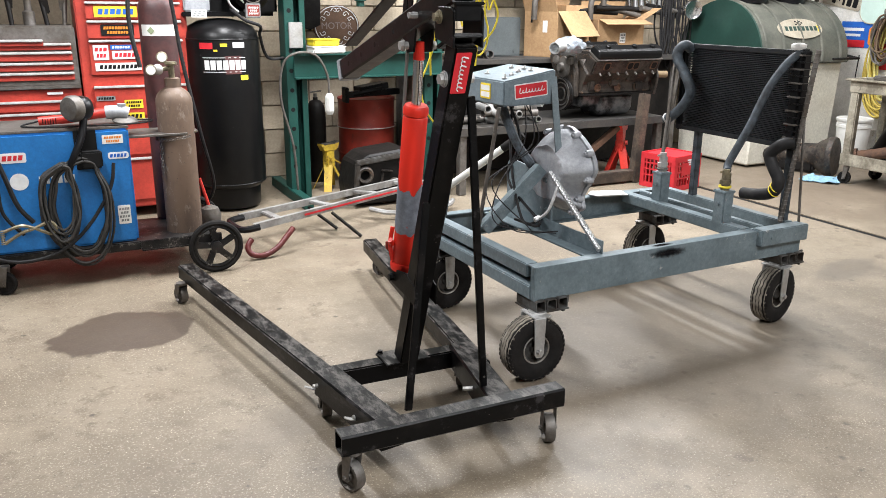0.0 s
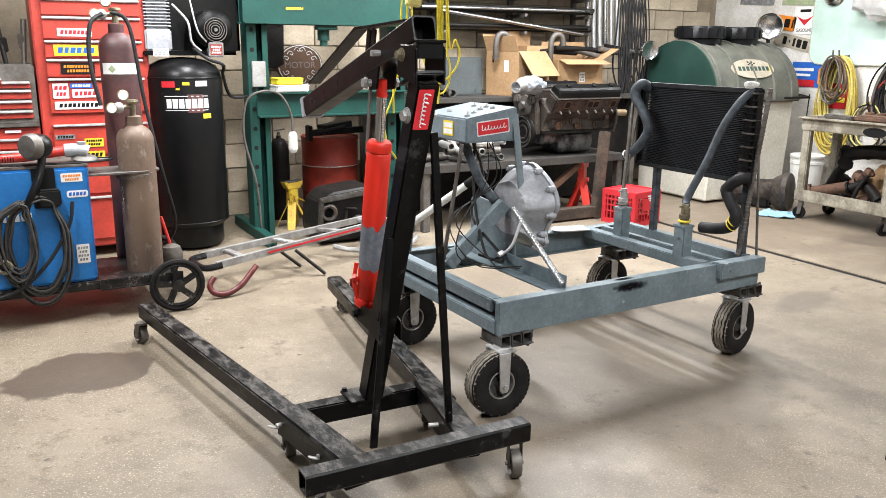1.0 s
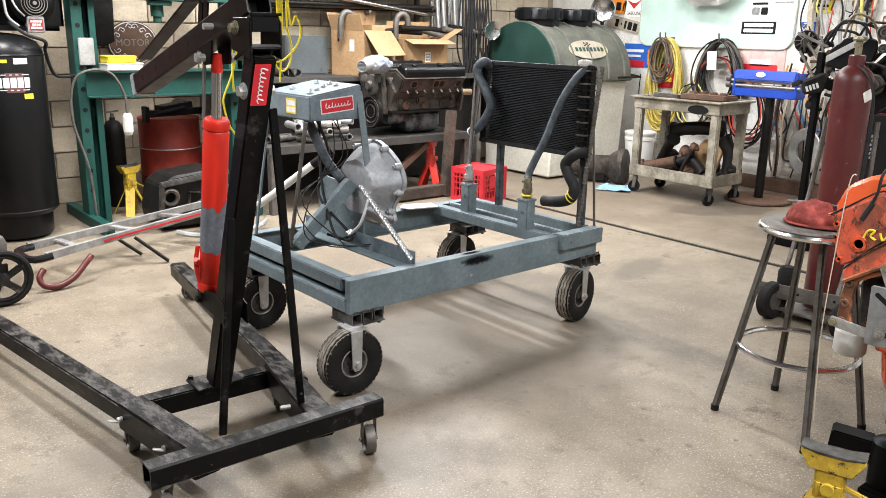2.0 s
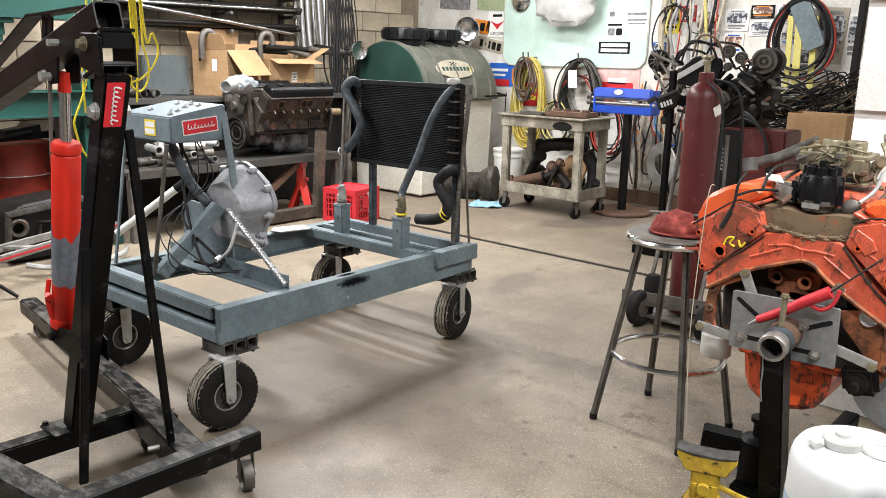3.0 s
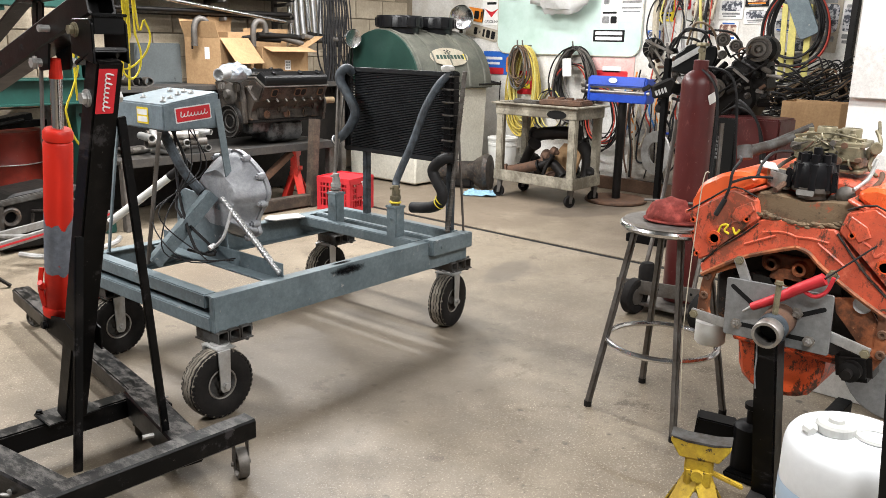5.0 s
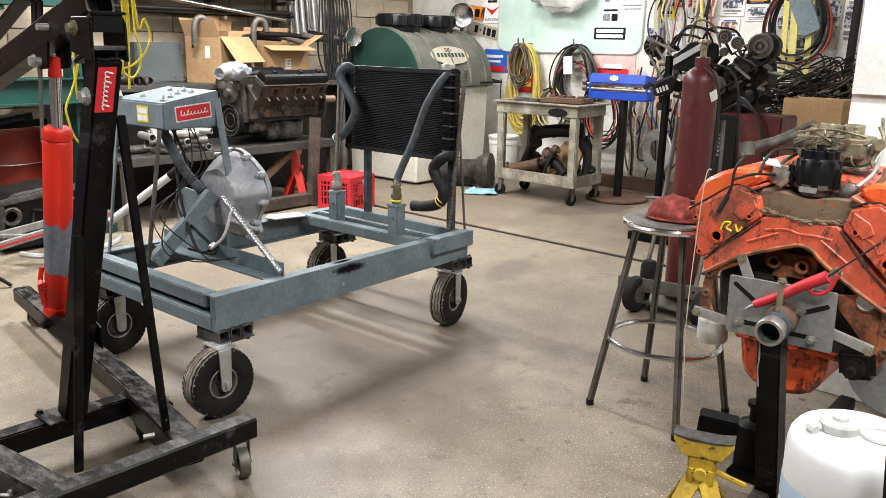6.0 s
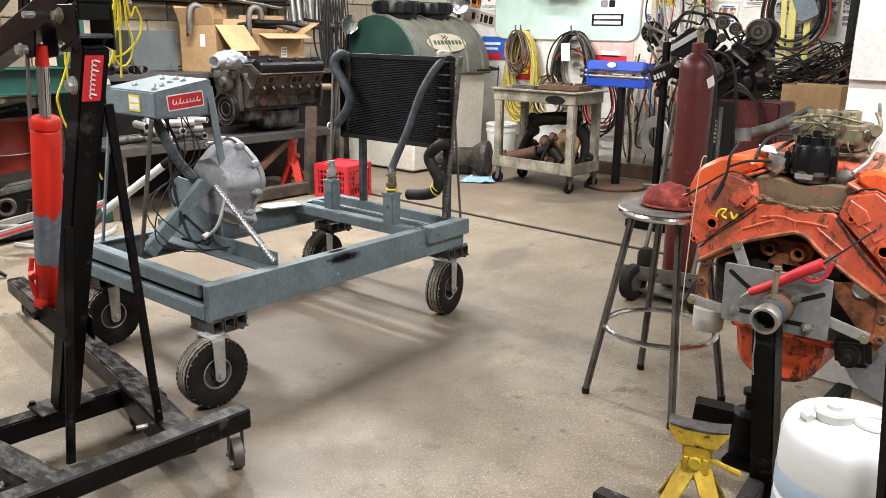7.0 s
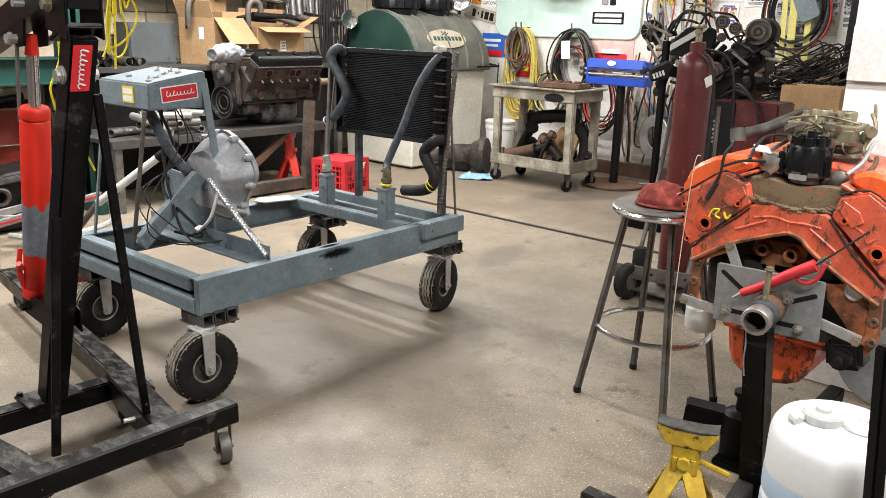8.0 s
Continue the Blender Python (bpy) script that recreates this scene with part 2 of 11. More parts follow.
SOOT_FRONT, SOOT_TOP = soot_stain("soot_on_rail_face", "Z"), soot_stain("soot_on_rail_top", "Y")
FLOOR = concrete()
BLOCK = mat("tan_block_paint", (0.52, 0.44, 0.33), 0.7, col2=(0.33, 0.275, 0.2), scale=2.2, amount=0.7, spots=(0.14, 0.11, 0.08), spot_scale=5, spot_level=0.66, bump=0.5, bscale=90, vary=0.08)
MORTAR = mat("tan_mortar", (0.28, 0.23, 0.165), 0.85, bump=0.4, bscale=120)
WHITE_BLOCK = mat("white_block_paint", (0.78, 0.78, 0.76), 0.6, col2=(0.7, 0.69, 0.66), scale=3, bump=0.1, bscale=120, vary=0.02)
WHITE_WALL = mat("white_wall_paint", (0.72, 0.71, 0.68), 0.55, col2=(0.52, 0.49, 0.44), scale=2.6, amount=0.6, spots=(0.4, 0.35, 0.28), spot_scale=4, spot_level=0.64, bump=0.12, bscale=50)
DARKWALL = mat("dull_grey_wall_paint", (0.13, 0.13, 0.127), 0.8, scale=2)
CEIL = mat("ceiling_paint", (0.13, 0.13, 0.127), 0.8, scale=2)
RUSTPANEL = mat("rusty_grey_panel", (0.47, 0.48, 0.46), 0.5, col2=(0.28, 0.22, 0.16), scale=4, spots=(0.24, 0.12, 0.06), spot_scale=6, spot_level=0.6, bump=0.2)
SILLWOOD = mat("dark_wood_sill", (0.14, 0.08, 0.05), 0.7, scale=6, bump=0.3)
BLACK = mat("black_paint", (0.0035, 0.0035, 0.004), 0.34, col2=(0.002, 0.002, 0.002), scale=5, spots=(0.07, 0.06, 0.055), spot_scale=26, spot_level=0.7, bump=0.15, bscale=45, spec=0.12)
BLACK_WORN = mat("scuffed_black_paint", (0.008, 0.008, 0.0085), 0.34, col2=(0.022, 0.02, 0.019), scale=9, amount=0.9, spots=(0.1, 0.09, 0.08), spot_scale=24, spot_level=0.58, bump=0.2, spec=0.2)
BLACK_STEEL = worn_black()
BLACK_GLOSS = mat("gloss_black_enamel", (0.003, 0.003, 0.0035), 0.24, col2=(0.007, 0.007, 0.007), scale=4, bump=0.06, bscale=25, spec=0.22, spots=(0.03, 0.028, 0.026), spot_scale=14, spot_level=0.66)
GREY = mat("grey_green_enamel", (0.15, 0.188, 0.204), 0.45, col2=(0.1, 0.13, 0.144), scale=6, amount=0.7, spots=(0.3, 0.3, 0.29), spot_scale=18, spot_level=0.64, bump=0.12)
GREY_TOP = mat("grey_enamel_box", (0.165, 0.21, 0.236), 0.45, col2=(0.12, 0.155, 0.176), scale=6, spots=(0.1, 0.1, 0.1), spot_scale=30, spot_level=0.73)
RUBBER = mat("black_rubber", (0.005, 0.0049, 0.0048), 0.72, col2=(0.014, 0.012, 0.011), scale=14, bump=0.3, spec=0.2)
TREAD = mat("dusty_tyre_tread", (0.25, 0.222, 0.182), 0.9, col2=(0.1, 0.088, 0.072), amount=0.8, scale=14, bump=0.4, spec=0.2)
HOSE = mat("black_hose", (0.008, 0.008, 0.009), 0.45, col2=(0.022, 0.021, 0.021), scale=18, bump=0.1, spec=0.2)
HOSE_BLUE = mat("dusty_blue_grey_hose", (0.06, 0.075, 0.09), 0.5, col2=(0.02, 0.024, 0.028), amount=0.8, scale=16)
STEEL = mat("bare_steel", (0.45, 0.44, 0.42), 0.38, 0.85, col2=(0.28, 0.25, 0.22), scale=12, bump=0.1)
DULL_STEEL = mat("dull_dirty_steel", (0.2, 0.19, 0.18), 0.5, 0.7, col2=(0.1, 0.085, 0.07), scale=10, bump=0.2)
ZINC = mat("zinc_plate", (0.5, 0.5, 0.5), 0.4, 0.7, col2=(0.38, 0.37, 0.35), scale=14)
CHROME = mat("chrome", (0.85, 0.85, 0.86), 0.1, 1.0, scale=6, grain=0.03)
ALU = mat("cast_aluminium", (0.42, 0.43, 0.45), 0.5, 0.3, col2=(0.27, 0.28, 0.3), scale=9, spots=(0.14, 0.13, 0.12), spot_scale=14, spot_level=0.68, bump=0.35, bscale=70)
ALU_SHEET = mat("brushed_aluminium", (0.6, 0.6, 0.6), 0.35, 0.8, col2=(0.47, 0.47, 0.47), scale=16)
RED = mat("red_enamel", (0.58, 0.035, 0.025), 0.32, col2=(0.45, 0.03, 0.02), scale=5, spots=(0.2, 0.05, 0.04), spot_scale=30, spot_level=0.71)
RED_CHEST = mat("toolbox_red_enamel", (0.5, 0.055, 0.035), 0.35, col2=(0.34, 0.04, 0.028), scale=4, amount=0.7, spots=(0.16, 0.05, 0.03), spot_scale=22, spot_level=0.72)
RED_RAM = layered("hydraulic_red_enamel", (0.66, 0.028, 0.014), (
    (7, 0.7, (1, 1, 1), 0.5, 0.72, (0.5, 0.022, 0.014), 0.9), (26, 0.8, (1, 1, 0.4), 0.62, 0.68, (0.36, 0.1, 0.085), 0.8)), (0.3, 0.5), 0.3, 0.15, 60)
REDPLASTIC = mat("red_plastic", (0.6, 0.03, 0.04), 0.4, scale=6, grain=0.03)
DRUM_RED = layered("old_drum_red", (0.2, 0.022, 0.013), (
    (5, 0.7, (1, 1, 1), 0.45, 0.65, (0.13, 0.016, 0.01), 0.9), (12, 0.8, (1, 1, 0.4), 0.58, 0.64, (0.06, 0.025, 0.017), 0.8), (40, 0.8, (1, 1, 1), 0.62, 0.68, (0.24, 0.13, 0.09), 0.6)), (0.35, 0.6), 0.35, 0.2, 60)
MAROON_DULL = mat("scuffed_brown_maroon", (0.1, 0.038, 0.036), 0.42, col2=(0.06, 0.03, 0.03), scale=7, amount=0.8, spots=(0.2, 0.15, 0.14), spot_scale=24, spot_level=0.66, bump=0.1)
MAROON = layered("maroon_cylinder_paint", (0.082, 0.0155, 0.0145), (
    (5, 0.7, (1, 1, 0.4), 0.45, 0.66, (0.06, 0.012, 0.012), 0.9), (13, 0.8, (1, 1, 0.35), 0.58, 0.65, (0.2, 0.07, 0.065), 0.55), (42, 0.8, (1, 1, 1), 0.63, 0.68, (0.36, 0.28, 0.25), 0.7)), (0.26, 0.5), 0.35, 0.12, 60)
BROWN = layered("brown_cylinder_paint", (0.16, 0.11, 0.08), (
    (6, 0.7, (1, 1, 0.5), 0.44, 0.64, (0.11, 0.078, 0.06), 0.9), (20, 0.8, (1, 1, 0.5), 0.56, 0.63, (0.28, 0.23, 0.19), 0.7), (34, 0.8, (1, 1, 1), 0.6, 0.66, (0.05, 0.038, 0.03), 0.8)), (0.4, 0.65), 0.3, 0.2, 60)
BLUE = mat("welder_blue_enamel", (0.018, 0.17, 0.47), 0.4, col2=(0.014, 0.13, 0.37), scale=4, spots=(0.05, 0.07, 0.12), spot_scale=20, spot_level=0.7)
BLUE_TOOL = mat("bright_blue_enamel", (0.012, 0.06, 0.42), 0.35, scale=5)
GREEN = mat("press_green_enamel", (0.006, 0.055, 0.043), 0.42, col2=(0.004, 0.038, 0.03), scale=4, spots=(0.06, 0.07, 0.06), spot_scale=16, spot_level=0.68)
GREEN_DARK = mat("dark_green_plastic", (0.016, 0.05, 0.038), 0.4, col2=(0.01, 0.033, 0.026), scale=4)
OLIVE = mat("dusty_olive_plastic", (0.125, 0.122, 0.1), 0.55, col2=(0.065, 0.068, 0.056), scale=4, amount=0.7, spots=(0.17, 0.16, 0.13), spot_scale=12, spot_level=0.66)
CREAM = mat("cream_sheet_metal", (0.62, 0.6, 0.52), 0.5, col2=(0.5, 0.47, 0.4), scale=3, spots=(0.25, 0.22, 0.17), spot_scale=9, spot_level=0.68)
UTILITY = mat("dirty_beige_plastic", (0.31, 0.285, 0.225), 0.6, col2=(0.15, 0.132, 0.1), scale=6, amount=0.8, spots=(0.1, 0.09, 0.075), spot_scale=14, spot_level=0.64, bump=0.15)
YELLOW = mat("yellow_enamel", (0.52, 0.36, 0.03), 0.42, col2=(0.42, 0.27, 0.03), scale=12, amount=0.8, spots=(0.05, 0.038, 0.026), spot_scale=26, spot_level=0.585)
YELLOW_CORD = mat("yellow_cord", (0.75, 0.6, 0.02), 0.5, scale=12)
YELLOW_PLASTIC = mat("yellow_plastic", (0.75, 0.6, 0.03), 0.4, scale=6, grain=0.03)
WHITE_PLASTIC = mat("white_plastic", (0.64, 0.64, 0.61), 0.42, col2=(0.54, 0.53, 0.5), scale=6, grain=0.03)
CARD = mat("cardboard", (0.42, 0.27, 0.14), 0.8, col2=(0.33, 0.2, 0.1), scale=5, bump=0.15, bscale=120)
ORANGE = layered("greasy_engine_orange", (0.6, 0.1, 0.048), (
    (5, 0.7, (1, 1, 1), 0.42, 0.6, (0.45, 0.08, 0.042), 0.9), (24, 0.8, (1, 1, 1), 0.53, 0.63, (0.6, 0.17, 0.1), 0.6), (7.5, 0.78, (1, 1, 1), 0.51, 0.61, (0.15, 0.058, 0.035), 0.8),
    (13, 0.8, (1, 1.8, 0.8), 0.54, 0.61, (0.05, 0.034, 0.024), 0.9), (70, 0.75, (1, 1, 1), 0.56, 0.64, (0.16, 0.05, 0.03), 0.7)), (0.28, 0.6), 0.4, 0.35, 45)
ORANGE_CLEAN = layered("scraped_orange_paint", (0.66, 0.105, 0.028), (
    (6, 0.7, (1, 1, 1), 0.5, 0.7, (0.52, 0.08, 0.024), 0.9), (9, 0.8, (0.4, 1, 1), 0.58, 0.64, (0.66, 0.36, 0.25), 0.75), (16, 0.8, (1, 1, 1), 0.62, 0.67, (0.2, 0.06, 0.03), 0.8)), (0.22, 0.45), 0.45, 0.15, 50)
ORANGE_OILY = layered("oily_orange_paint", (0.62, 0.085, 0.022), (
    (6, 0.7, (1, 1, 1), 0.5, 0.68, (0.42, 0.06, 0.02), 0.9), (20, 0.85, (1, 1, 0.6), 0.5, 0.56, (0.03, 0.018, 0.013), 0.92), (6, 0.75, (1, 1, 1), 0.56, 0.64, (0.022, 0.016, 0.013), 0.9)), (0.2, 0.5), 0.5, 0.3, 40)
GREASE = layered("brown_grease", (0.16, 0.112, 0.068), (
    (9, 0.75, (1, 1, 1), 0.46, 0.62, (0.075, 0.052, 0.034), 0.9), (16, 0.8, (1, 1, 1), 0.57, 0.63, (0.34, 0.075, 0.035), 0.7), (40, 0.8, (1, 1, 1), 0.58, 0.65, (0.03, 0.023, 0.018), 0.8)), (0.45, 0.75), 0.25, 0.7, 45)
ENGINE_DIRTY = layered("greasy_cast_iron", (0.06, 0.05, 0.042), (
    (8, 0.75, (1, 1, 1), 0.42, 0.6, (0.014, 0.012, 0.011), 0.95), (13, 0.8, (1, 1, 1), 0.56, 0.64, (0.13, 0.075, 0.045), 0.75), (45, 0.8, (1, 1, 1), 0.6, 0.66, (0.2, 0.17, 0.14), 0.6)), (0.35, 0.65), 0.3, 0.6, 50, 0.1)
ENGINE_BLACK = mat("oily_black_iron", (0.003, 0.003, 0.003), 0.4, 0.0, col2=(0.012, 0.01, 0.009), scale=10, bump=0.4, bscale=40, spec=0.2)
RUSTY = mat("rusty_iron", (0.16, 0.085, 0.05), 0.75, 0.2, col2=(0.09, 0.055, 0.04), scale=12, bump=0.5)
CARB = layered("dull_gold_zinc", (0.24, 0.21, 0.135), (
    (9, 0.75, (1, 1, 1), 0.45, 0.64, (0.1, 0.088, 0.06), 0.9), (30, 0.8, (1, 1, 1), 0.58, 0.65, (0.04, 0.034, 0.026), 0.8), (45, 0.8, (1, 1, 1), 0.62, 0.67, (0.4, 0.36, 0.26), 0.6)), (0.3, 0.6), 0.4, 0.3, 60, 0.4)
BAKELITE = mat("black_bakelite", (0.008, 0.008, 0.009), 0.22, scale=10, spec=0.2)
BENCHWOOD = mat("old_dark_timber", (0.085, 0.06, 0.043), 0.75, col2=(0.034, 0.025, 0.019), amount=0.8, spots=(0.025, 0.02, 0.016), spot_scale=15, spot_level=0.62, scale=6, bump=0.3)
SHELFGREY = mat("dark_grey_bench_top", (0.032, 0.031, 0.03), 0.6, col2=(0.05, 0.044, 0.038), scale=7, amount=0.8)
CLOTH = mat("faded_red_cloth", (0.32, 0.075, 0.062), 0.95, col2=(0.15, 0.035, 0.03), scale=18, amount=0.8, bump=0.9, bscale=40, spec=0.1)
RAG = mat("blue_rag", (0.25, 0.42, 0.55), 0.9, scale=12, bump=0.4)
PAPER = mat("white_paper", (0.78, 0.77, 0.74), 0.6, col2=(0.68, 0.67, 0.64), scale=5, grain=0.03)
INK = mat("black_ink", (0.008, 0.008, 0.008), 0.6, scale=10, spec=0.2, grain=0.03)
INK_WHITE = mat("white_ink", (0.8, 0.8, 0.8), 0.5, scale=10, grain=0.03)
INK_RED = mat("red_ink", (0.6, 0.02, 0.03), 0.45, scale=10, grain=0.03)
INK_BLUE = mat("blue_ink", (0.02, 0.12, 0.5), 0.5, scale=10, grain=0.03)
INK_YELLOW = mat("yellow_ink", (0.8, 0.62, 0.03), 0.5, scale=10, grain=0.03)
INK_ORANGE = mat("orange_ink", (0.8, 0.25, 0.02), 0.5, scale=10)
INK_GREY = mat("grey_print", (0.3, 0.3, 0.3), 0.6, col2=(0.12, 0.12, 0.12), scale=25)
COIL_YELLOW = mat("dirty_yellow_cord", (0.5, 0.38, 0.06), 0.6, col2=(0.36, 0.27, 0.06), scale=12)
PHOTO = mat("dark_printed_photo", (0.5, 0.5, 0.52), 0.5, col2=(0.04, 0.045, 0.06), scale=22, amount=1.05)
PHOTO_WARM = mat("faded_colour_photo", (0.6, 0.5, 0.4), 0.5, col2=(0.16, 0.07, 0.05), scale=18, amount=1.05)
INK_PINK = mat("faded_pink_print", (0.62, 0.25, 0.23), 0.6, col2=(0.72, 0.5, 0.46), scale=5)
INK_GREEN = mat("faded_green_print", (0.2, 0.3, 0.13), 0.6, col2=(0.35, 0.36, 0.25), scale=14)
PLATE = mat("plate_cream", (0.42, 0.38, 0.3), 0.5, col2=(0.3, 0.26, 0.2), scale=8)
CASE_GREY = mat("smudged_grey_case", (0.085, 0.097, 0.1), 0.5, col2=(0.06, 0.068, 0.07), scale=4, spots=(0.015, 0.015, 0.015), spot_scale=6, spot_level=0.64)
PARTITION = mat("fresh_white_wall_paint", (0.86, 0.86, 0.84), 0.55, col2=(0.79, 0.78, 0.75), scale=3, amount=0.6, bump=0.1, bscale=90, grain=0.04)
GLASSGREEN = mat("pale_green_glass", (0.42, 0.55, 0.49), 0.12, col2=(0.58, 0.72, 0.66), scale=2, grain=0.03)
BAG = mat("clear_plastic_bag", (0.7, 0.7, 0.69), 0.25, col2=(0.5, 0.49, 0.47), scale=6, bump=0.5, bscale=18, alpha=0.75, grain=0.03)
WRAP = mat("crumpled_plastic_wrap", (0.42, 0.46, 0.5), 0.2, 0.3, col2=(0.2, 0.22, 0.25), scale=14, bump=0.6, bscale=30)
FIN = mat("black_radiator_fin", (0.009, 0.01, 0.011), 0.4, col2=(0.02, 0.022, 0.024), scale=9, spec=0.2)
STRAP = mat("yellow_strap", (0.6, 0.53, 0.16), 0.8, col2=(0.45, 0.4, 0.14), scale=14)
BEIGE_ROPE = mat("beige_strap", (0.5, 0.44, 0.34), 0.8, scale=14)
PINK_HOSE = mat("red_hose", (0.5, 0.06, 0.035), 0.5, scale=10)
BLUE_HOSE = mat("blue_hose", (0.05, 0.2, 0.5), 0.5, scale=10)
JUG_BLUE = mat("blue_liquid_behind_plastic", (0.4, 0.5, 0.61), 0.35, col2=(0.35, 0.45, 0.56), scale=3, grain=0.03)
DARK_CAVITY = mat("dark_engine_cavity", (0.035, 0.03, 0.026), 0.6, col2=(0.012, 0.011, 0.01), scale=18, spots=(0.12, 0.06, 0.035), spot_scale=15, spot_level=0.6, bump=0.6, bscale=45, spec=0.2)
JUG = mat("translucent_white_jug", (0.77, 0.79, 0.8), 0.35, col2=(0.72, 0.74, 0.76), scale=3, grain=0.03)
TUBE_GLOW = mat("fluorescent_tube", (1.0, 0.96, 0.9), 0.4, emit=9.0, grain=0.03)
GREYPLATE = mat("grey_steel_plate", (0.3, 0.31, 0.31), 0.4, 0.5, col2=(0.22, 0.22, 0.22), scale=10, bump=0.1)
MOUNT_STEEL = mat("grimy_grey_brown_steel", (0.085, 0.085, 0.082), 0.6, 0.2, col2=(0.035, 0.028, 0.022), scale=14, amount=0.8, bump=0.3)


# ---- mesh helpers: all places are in world metres ----
BASE = {}


def thing(name, at, label, category, group="", kind="", turn=0.0):
    ob = new(name)
    ob.empty_display_size = 0.05
    ob.location = at
    BASE[ob] = Vector(at)
    return tagged(ob, label, category, group, kind)


def part(name, bm, material, parent=None, label="", smooth=False):
    """One mesh object from a bmesh given in world places, under a thing or a part."""
    me = bpy.data.meshes.new(name)
    base = BASE.get(parent, Vector((0, 0, 0)))
    bmesh.ops.translate(bm, verts=bm.verts, vec=-base)
    bmesh.ops.recalc_face_normals(bm, faces=bm.faces)
    bm.to_mesh(me)
    bm.free()
    me.materials.append(material)
    if smooth:
        me.polygons.foreach_set("use_smooth", [True] * len(me.polygons))
        me.set_sharp_from_angle(angle=radians(38))
    ob = new(name, me)
    if parent:
        ob.parent = parent
        BASE[ob] = base
    if label:
        ob["label"] = label
    return ob


def solid(name, bm, material, label, category="", group="", kind="", smooth=False):
    """A top-level thing that is one mesh, with its origin at its base."""
    lo = Vector([min(v.co[k] for v in bm.verts) for k in range(3)])
    hi = Vector([max(v.co[k] for v in bm.verts) for k in range(3)])
    o = Vector(((lo.x + hi.x) / 2, (lo.y + hi.y) / 2, lo.z))
    bmesh.ops.translate(bm, verts=bm.verts, vec=-o)
    ob = part(name, bm, material, None, "", smooth)
    ob.location = o
    BASE[ob] = o
    return tagged(ob, label, category, group, kind)


def frame_of(p0, p1):
    """A turn whose z axis runs from p0 to p1."""
    d = Vector(p1) - Vector(p0)
    return d.to_track_quat("Z", "Y").to_matrix().to_4x4(), d.length


def box(bm, c, s, rot=(0, 0, 0), bev=0.0, m=None):
    """A box of size s about c, turned by degrees, with bevelled edges."""
    mm = (m or Matrix()) @ pose(*c, *rot) @ Matrix.Diagonal((s[0], s[1], s[2], 1))
    r = bmesh.ops.create_cube(bm, size=1.0, matrix=mm)
    if bev:
        es = list({e for v in r["verts"] for e in v.link_edges})
        bmesh.ops.bevel(bm, geom=es, offset=bev, segments=2, affect="EDGES", clamp_overlap=True)
    return bm


def beam(bm, p0, p1, w, h, bev=0.004, up=(0, 0, 1)):
    """A square bar from p0 to p1 (centre line), w wide and h high."""
    a, b = Vector(p0), Vector(p1)
    z = (b - a).normalized()
    x = z.cross(Vector(up))
    if x.length < 1e-4:
        x = Vector((1, 0, 0))
    x.normalize()
    y = z.cross(x)
    m = Matrix((x, y, z)).transposed().to_4x4()
    m.translation = (a + b) / 2
    r = bmesh.ops.create_cube(bm, size=1.0, matrix=m @ Matrix.Diagonal((w, h, (b - a).length, 1)))
    if bev:
        es = list({e for v in r["verts"] for e in v.link_edges})
        bmesh.ops.bevel(bm, geom=es, offset=bev, segments=2, affect="EDGES", clamp_overlap=True)
    return bm


def rod(bm, p0, p1, r0, r1=None, n=14):
    m, ln = frame_of(p0, p1)
    m.translation = (Vector(p0) + Vector(p1)) / 2
    bmesh.ops.create_cone(bm, cap_ends=True, segments=n, radius1=r0, radius2=r0 if r1 is None else r1, depth=ln, matrix=m)
    return bm


def lathe(bm, profile, m=None, n=24):
    """A turned body: profile of (radius, height) about the z axis of m."""
    m = m or Matrix()
    rings = []
    for r, z in profile:
        if r < 1e-5:
            rings.append([bm.verts.new(m @ Vector((0, 0, z)))])
        else:
            rings.append([bm.verts.new(m @ Vector((r * math.cos(2 * math.pi * k / n), r * math.sin(2 * math.pi * k / n), z))) for k in range(n)])
    for a, b in zip(rings, rings[1:]):
        for k in range(n):
            va, vb = a[k % len(a)], a[(k + 1) % len(a)]
            wa, wb = b[k % len(b)], b[(k + 1) % len(b)]
            vs = [v for i, v in enumerate((va, vb, wb, wa)) if v not in (va, vb, wb, wa)[:i]]
            if len(vs) > 2:
                bm.faces.new(vs)
    if profile[0][0] > 1e-5 and abs(profile[0][0] - profile[-1][0]) < 1e-6:
        a, b = rings[-1], rings[0]
        for k in range(n):
            if profile[0] != profile[-1]:
                bm.faces.new((a[k], a[(k + 1) % n], b[(k + 1) % n], b[k]))
        return bm
    for ring in (rings[0], rings[-1]):
        if len(ring) > 2:
            bm.faces.new(ring)
    return bm


def along(p0, p1, at=0.0):
    """The pose at p0 whose z axis points to p1."""
    m, _ = frame_of(p0, p1)
    m.translation = Vector(p0)
    return m @ Matrix.Translation((0, 0, at))


def curve(points, steps=6):
    """Points of a smooth line through the given ones."""
    p = [Vector(q) for q in points]
    if len(p) < 3:
        return p
    out = []
    for i in range(len(p) - 1):
        a, b, c, d = p[max(i - 1, 0)], p[i], p[i + 1], p[min(i + 2, len(p) - 1)]
        for k in range(steps):
            t = k / steps
            out.append(0.5 * (2 * b + (c - a) * t + (2 * a - 5 * b + 4 * c - d) * t * t + (3 * b - a - 3 * c + d) * t ** 3))
    out.append(p[-1])
    return out


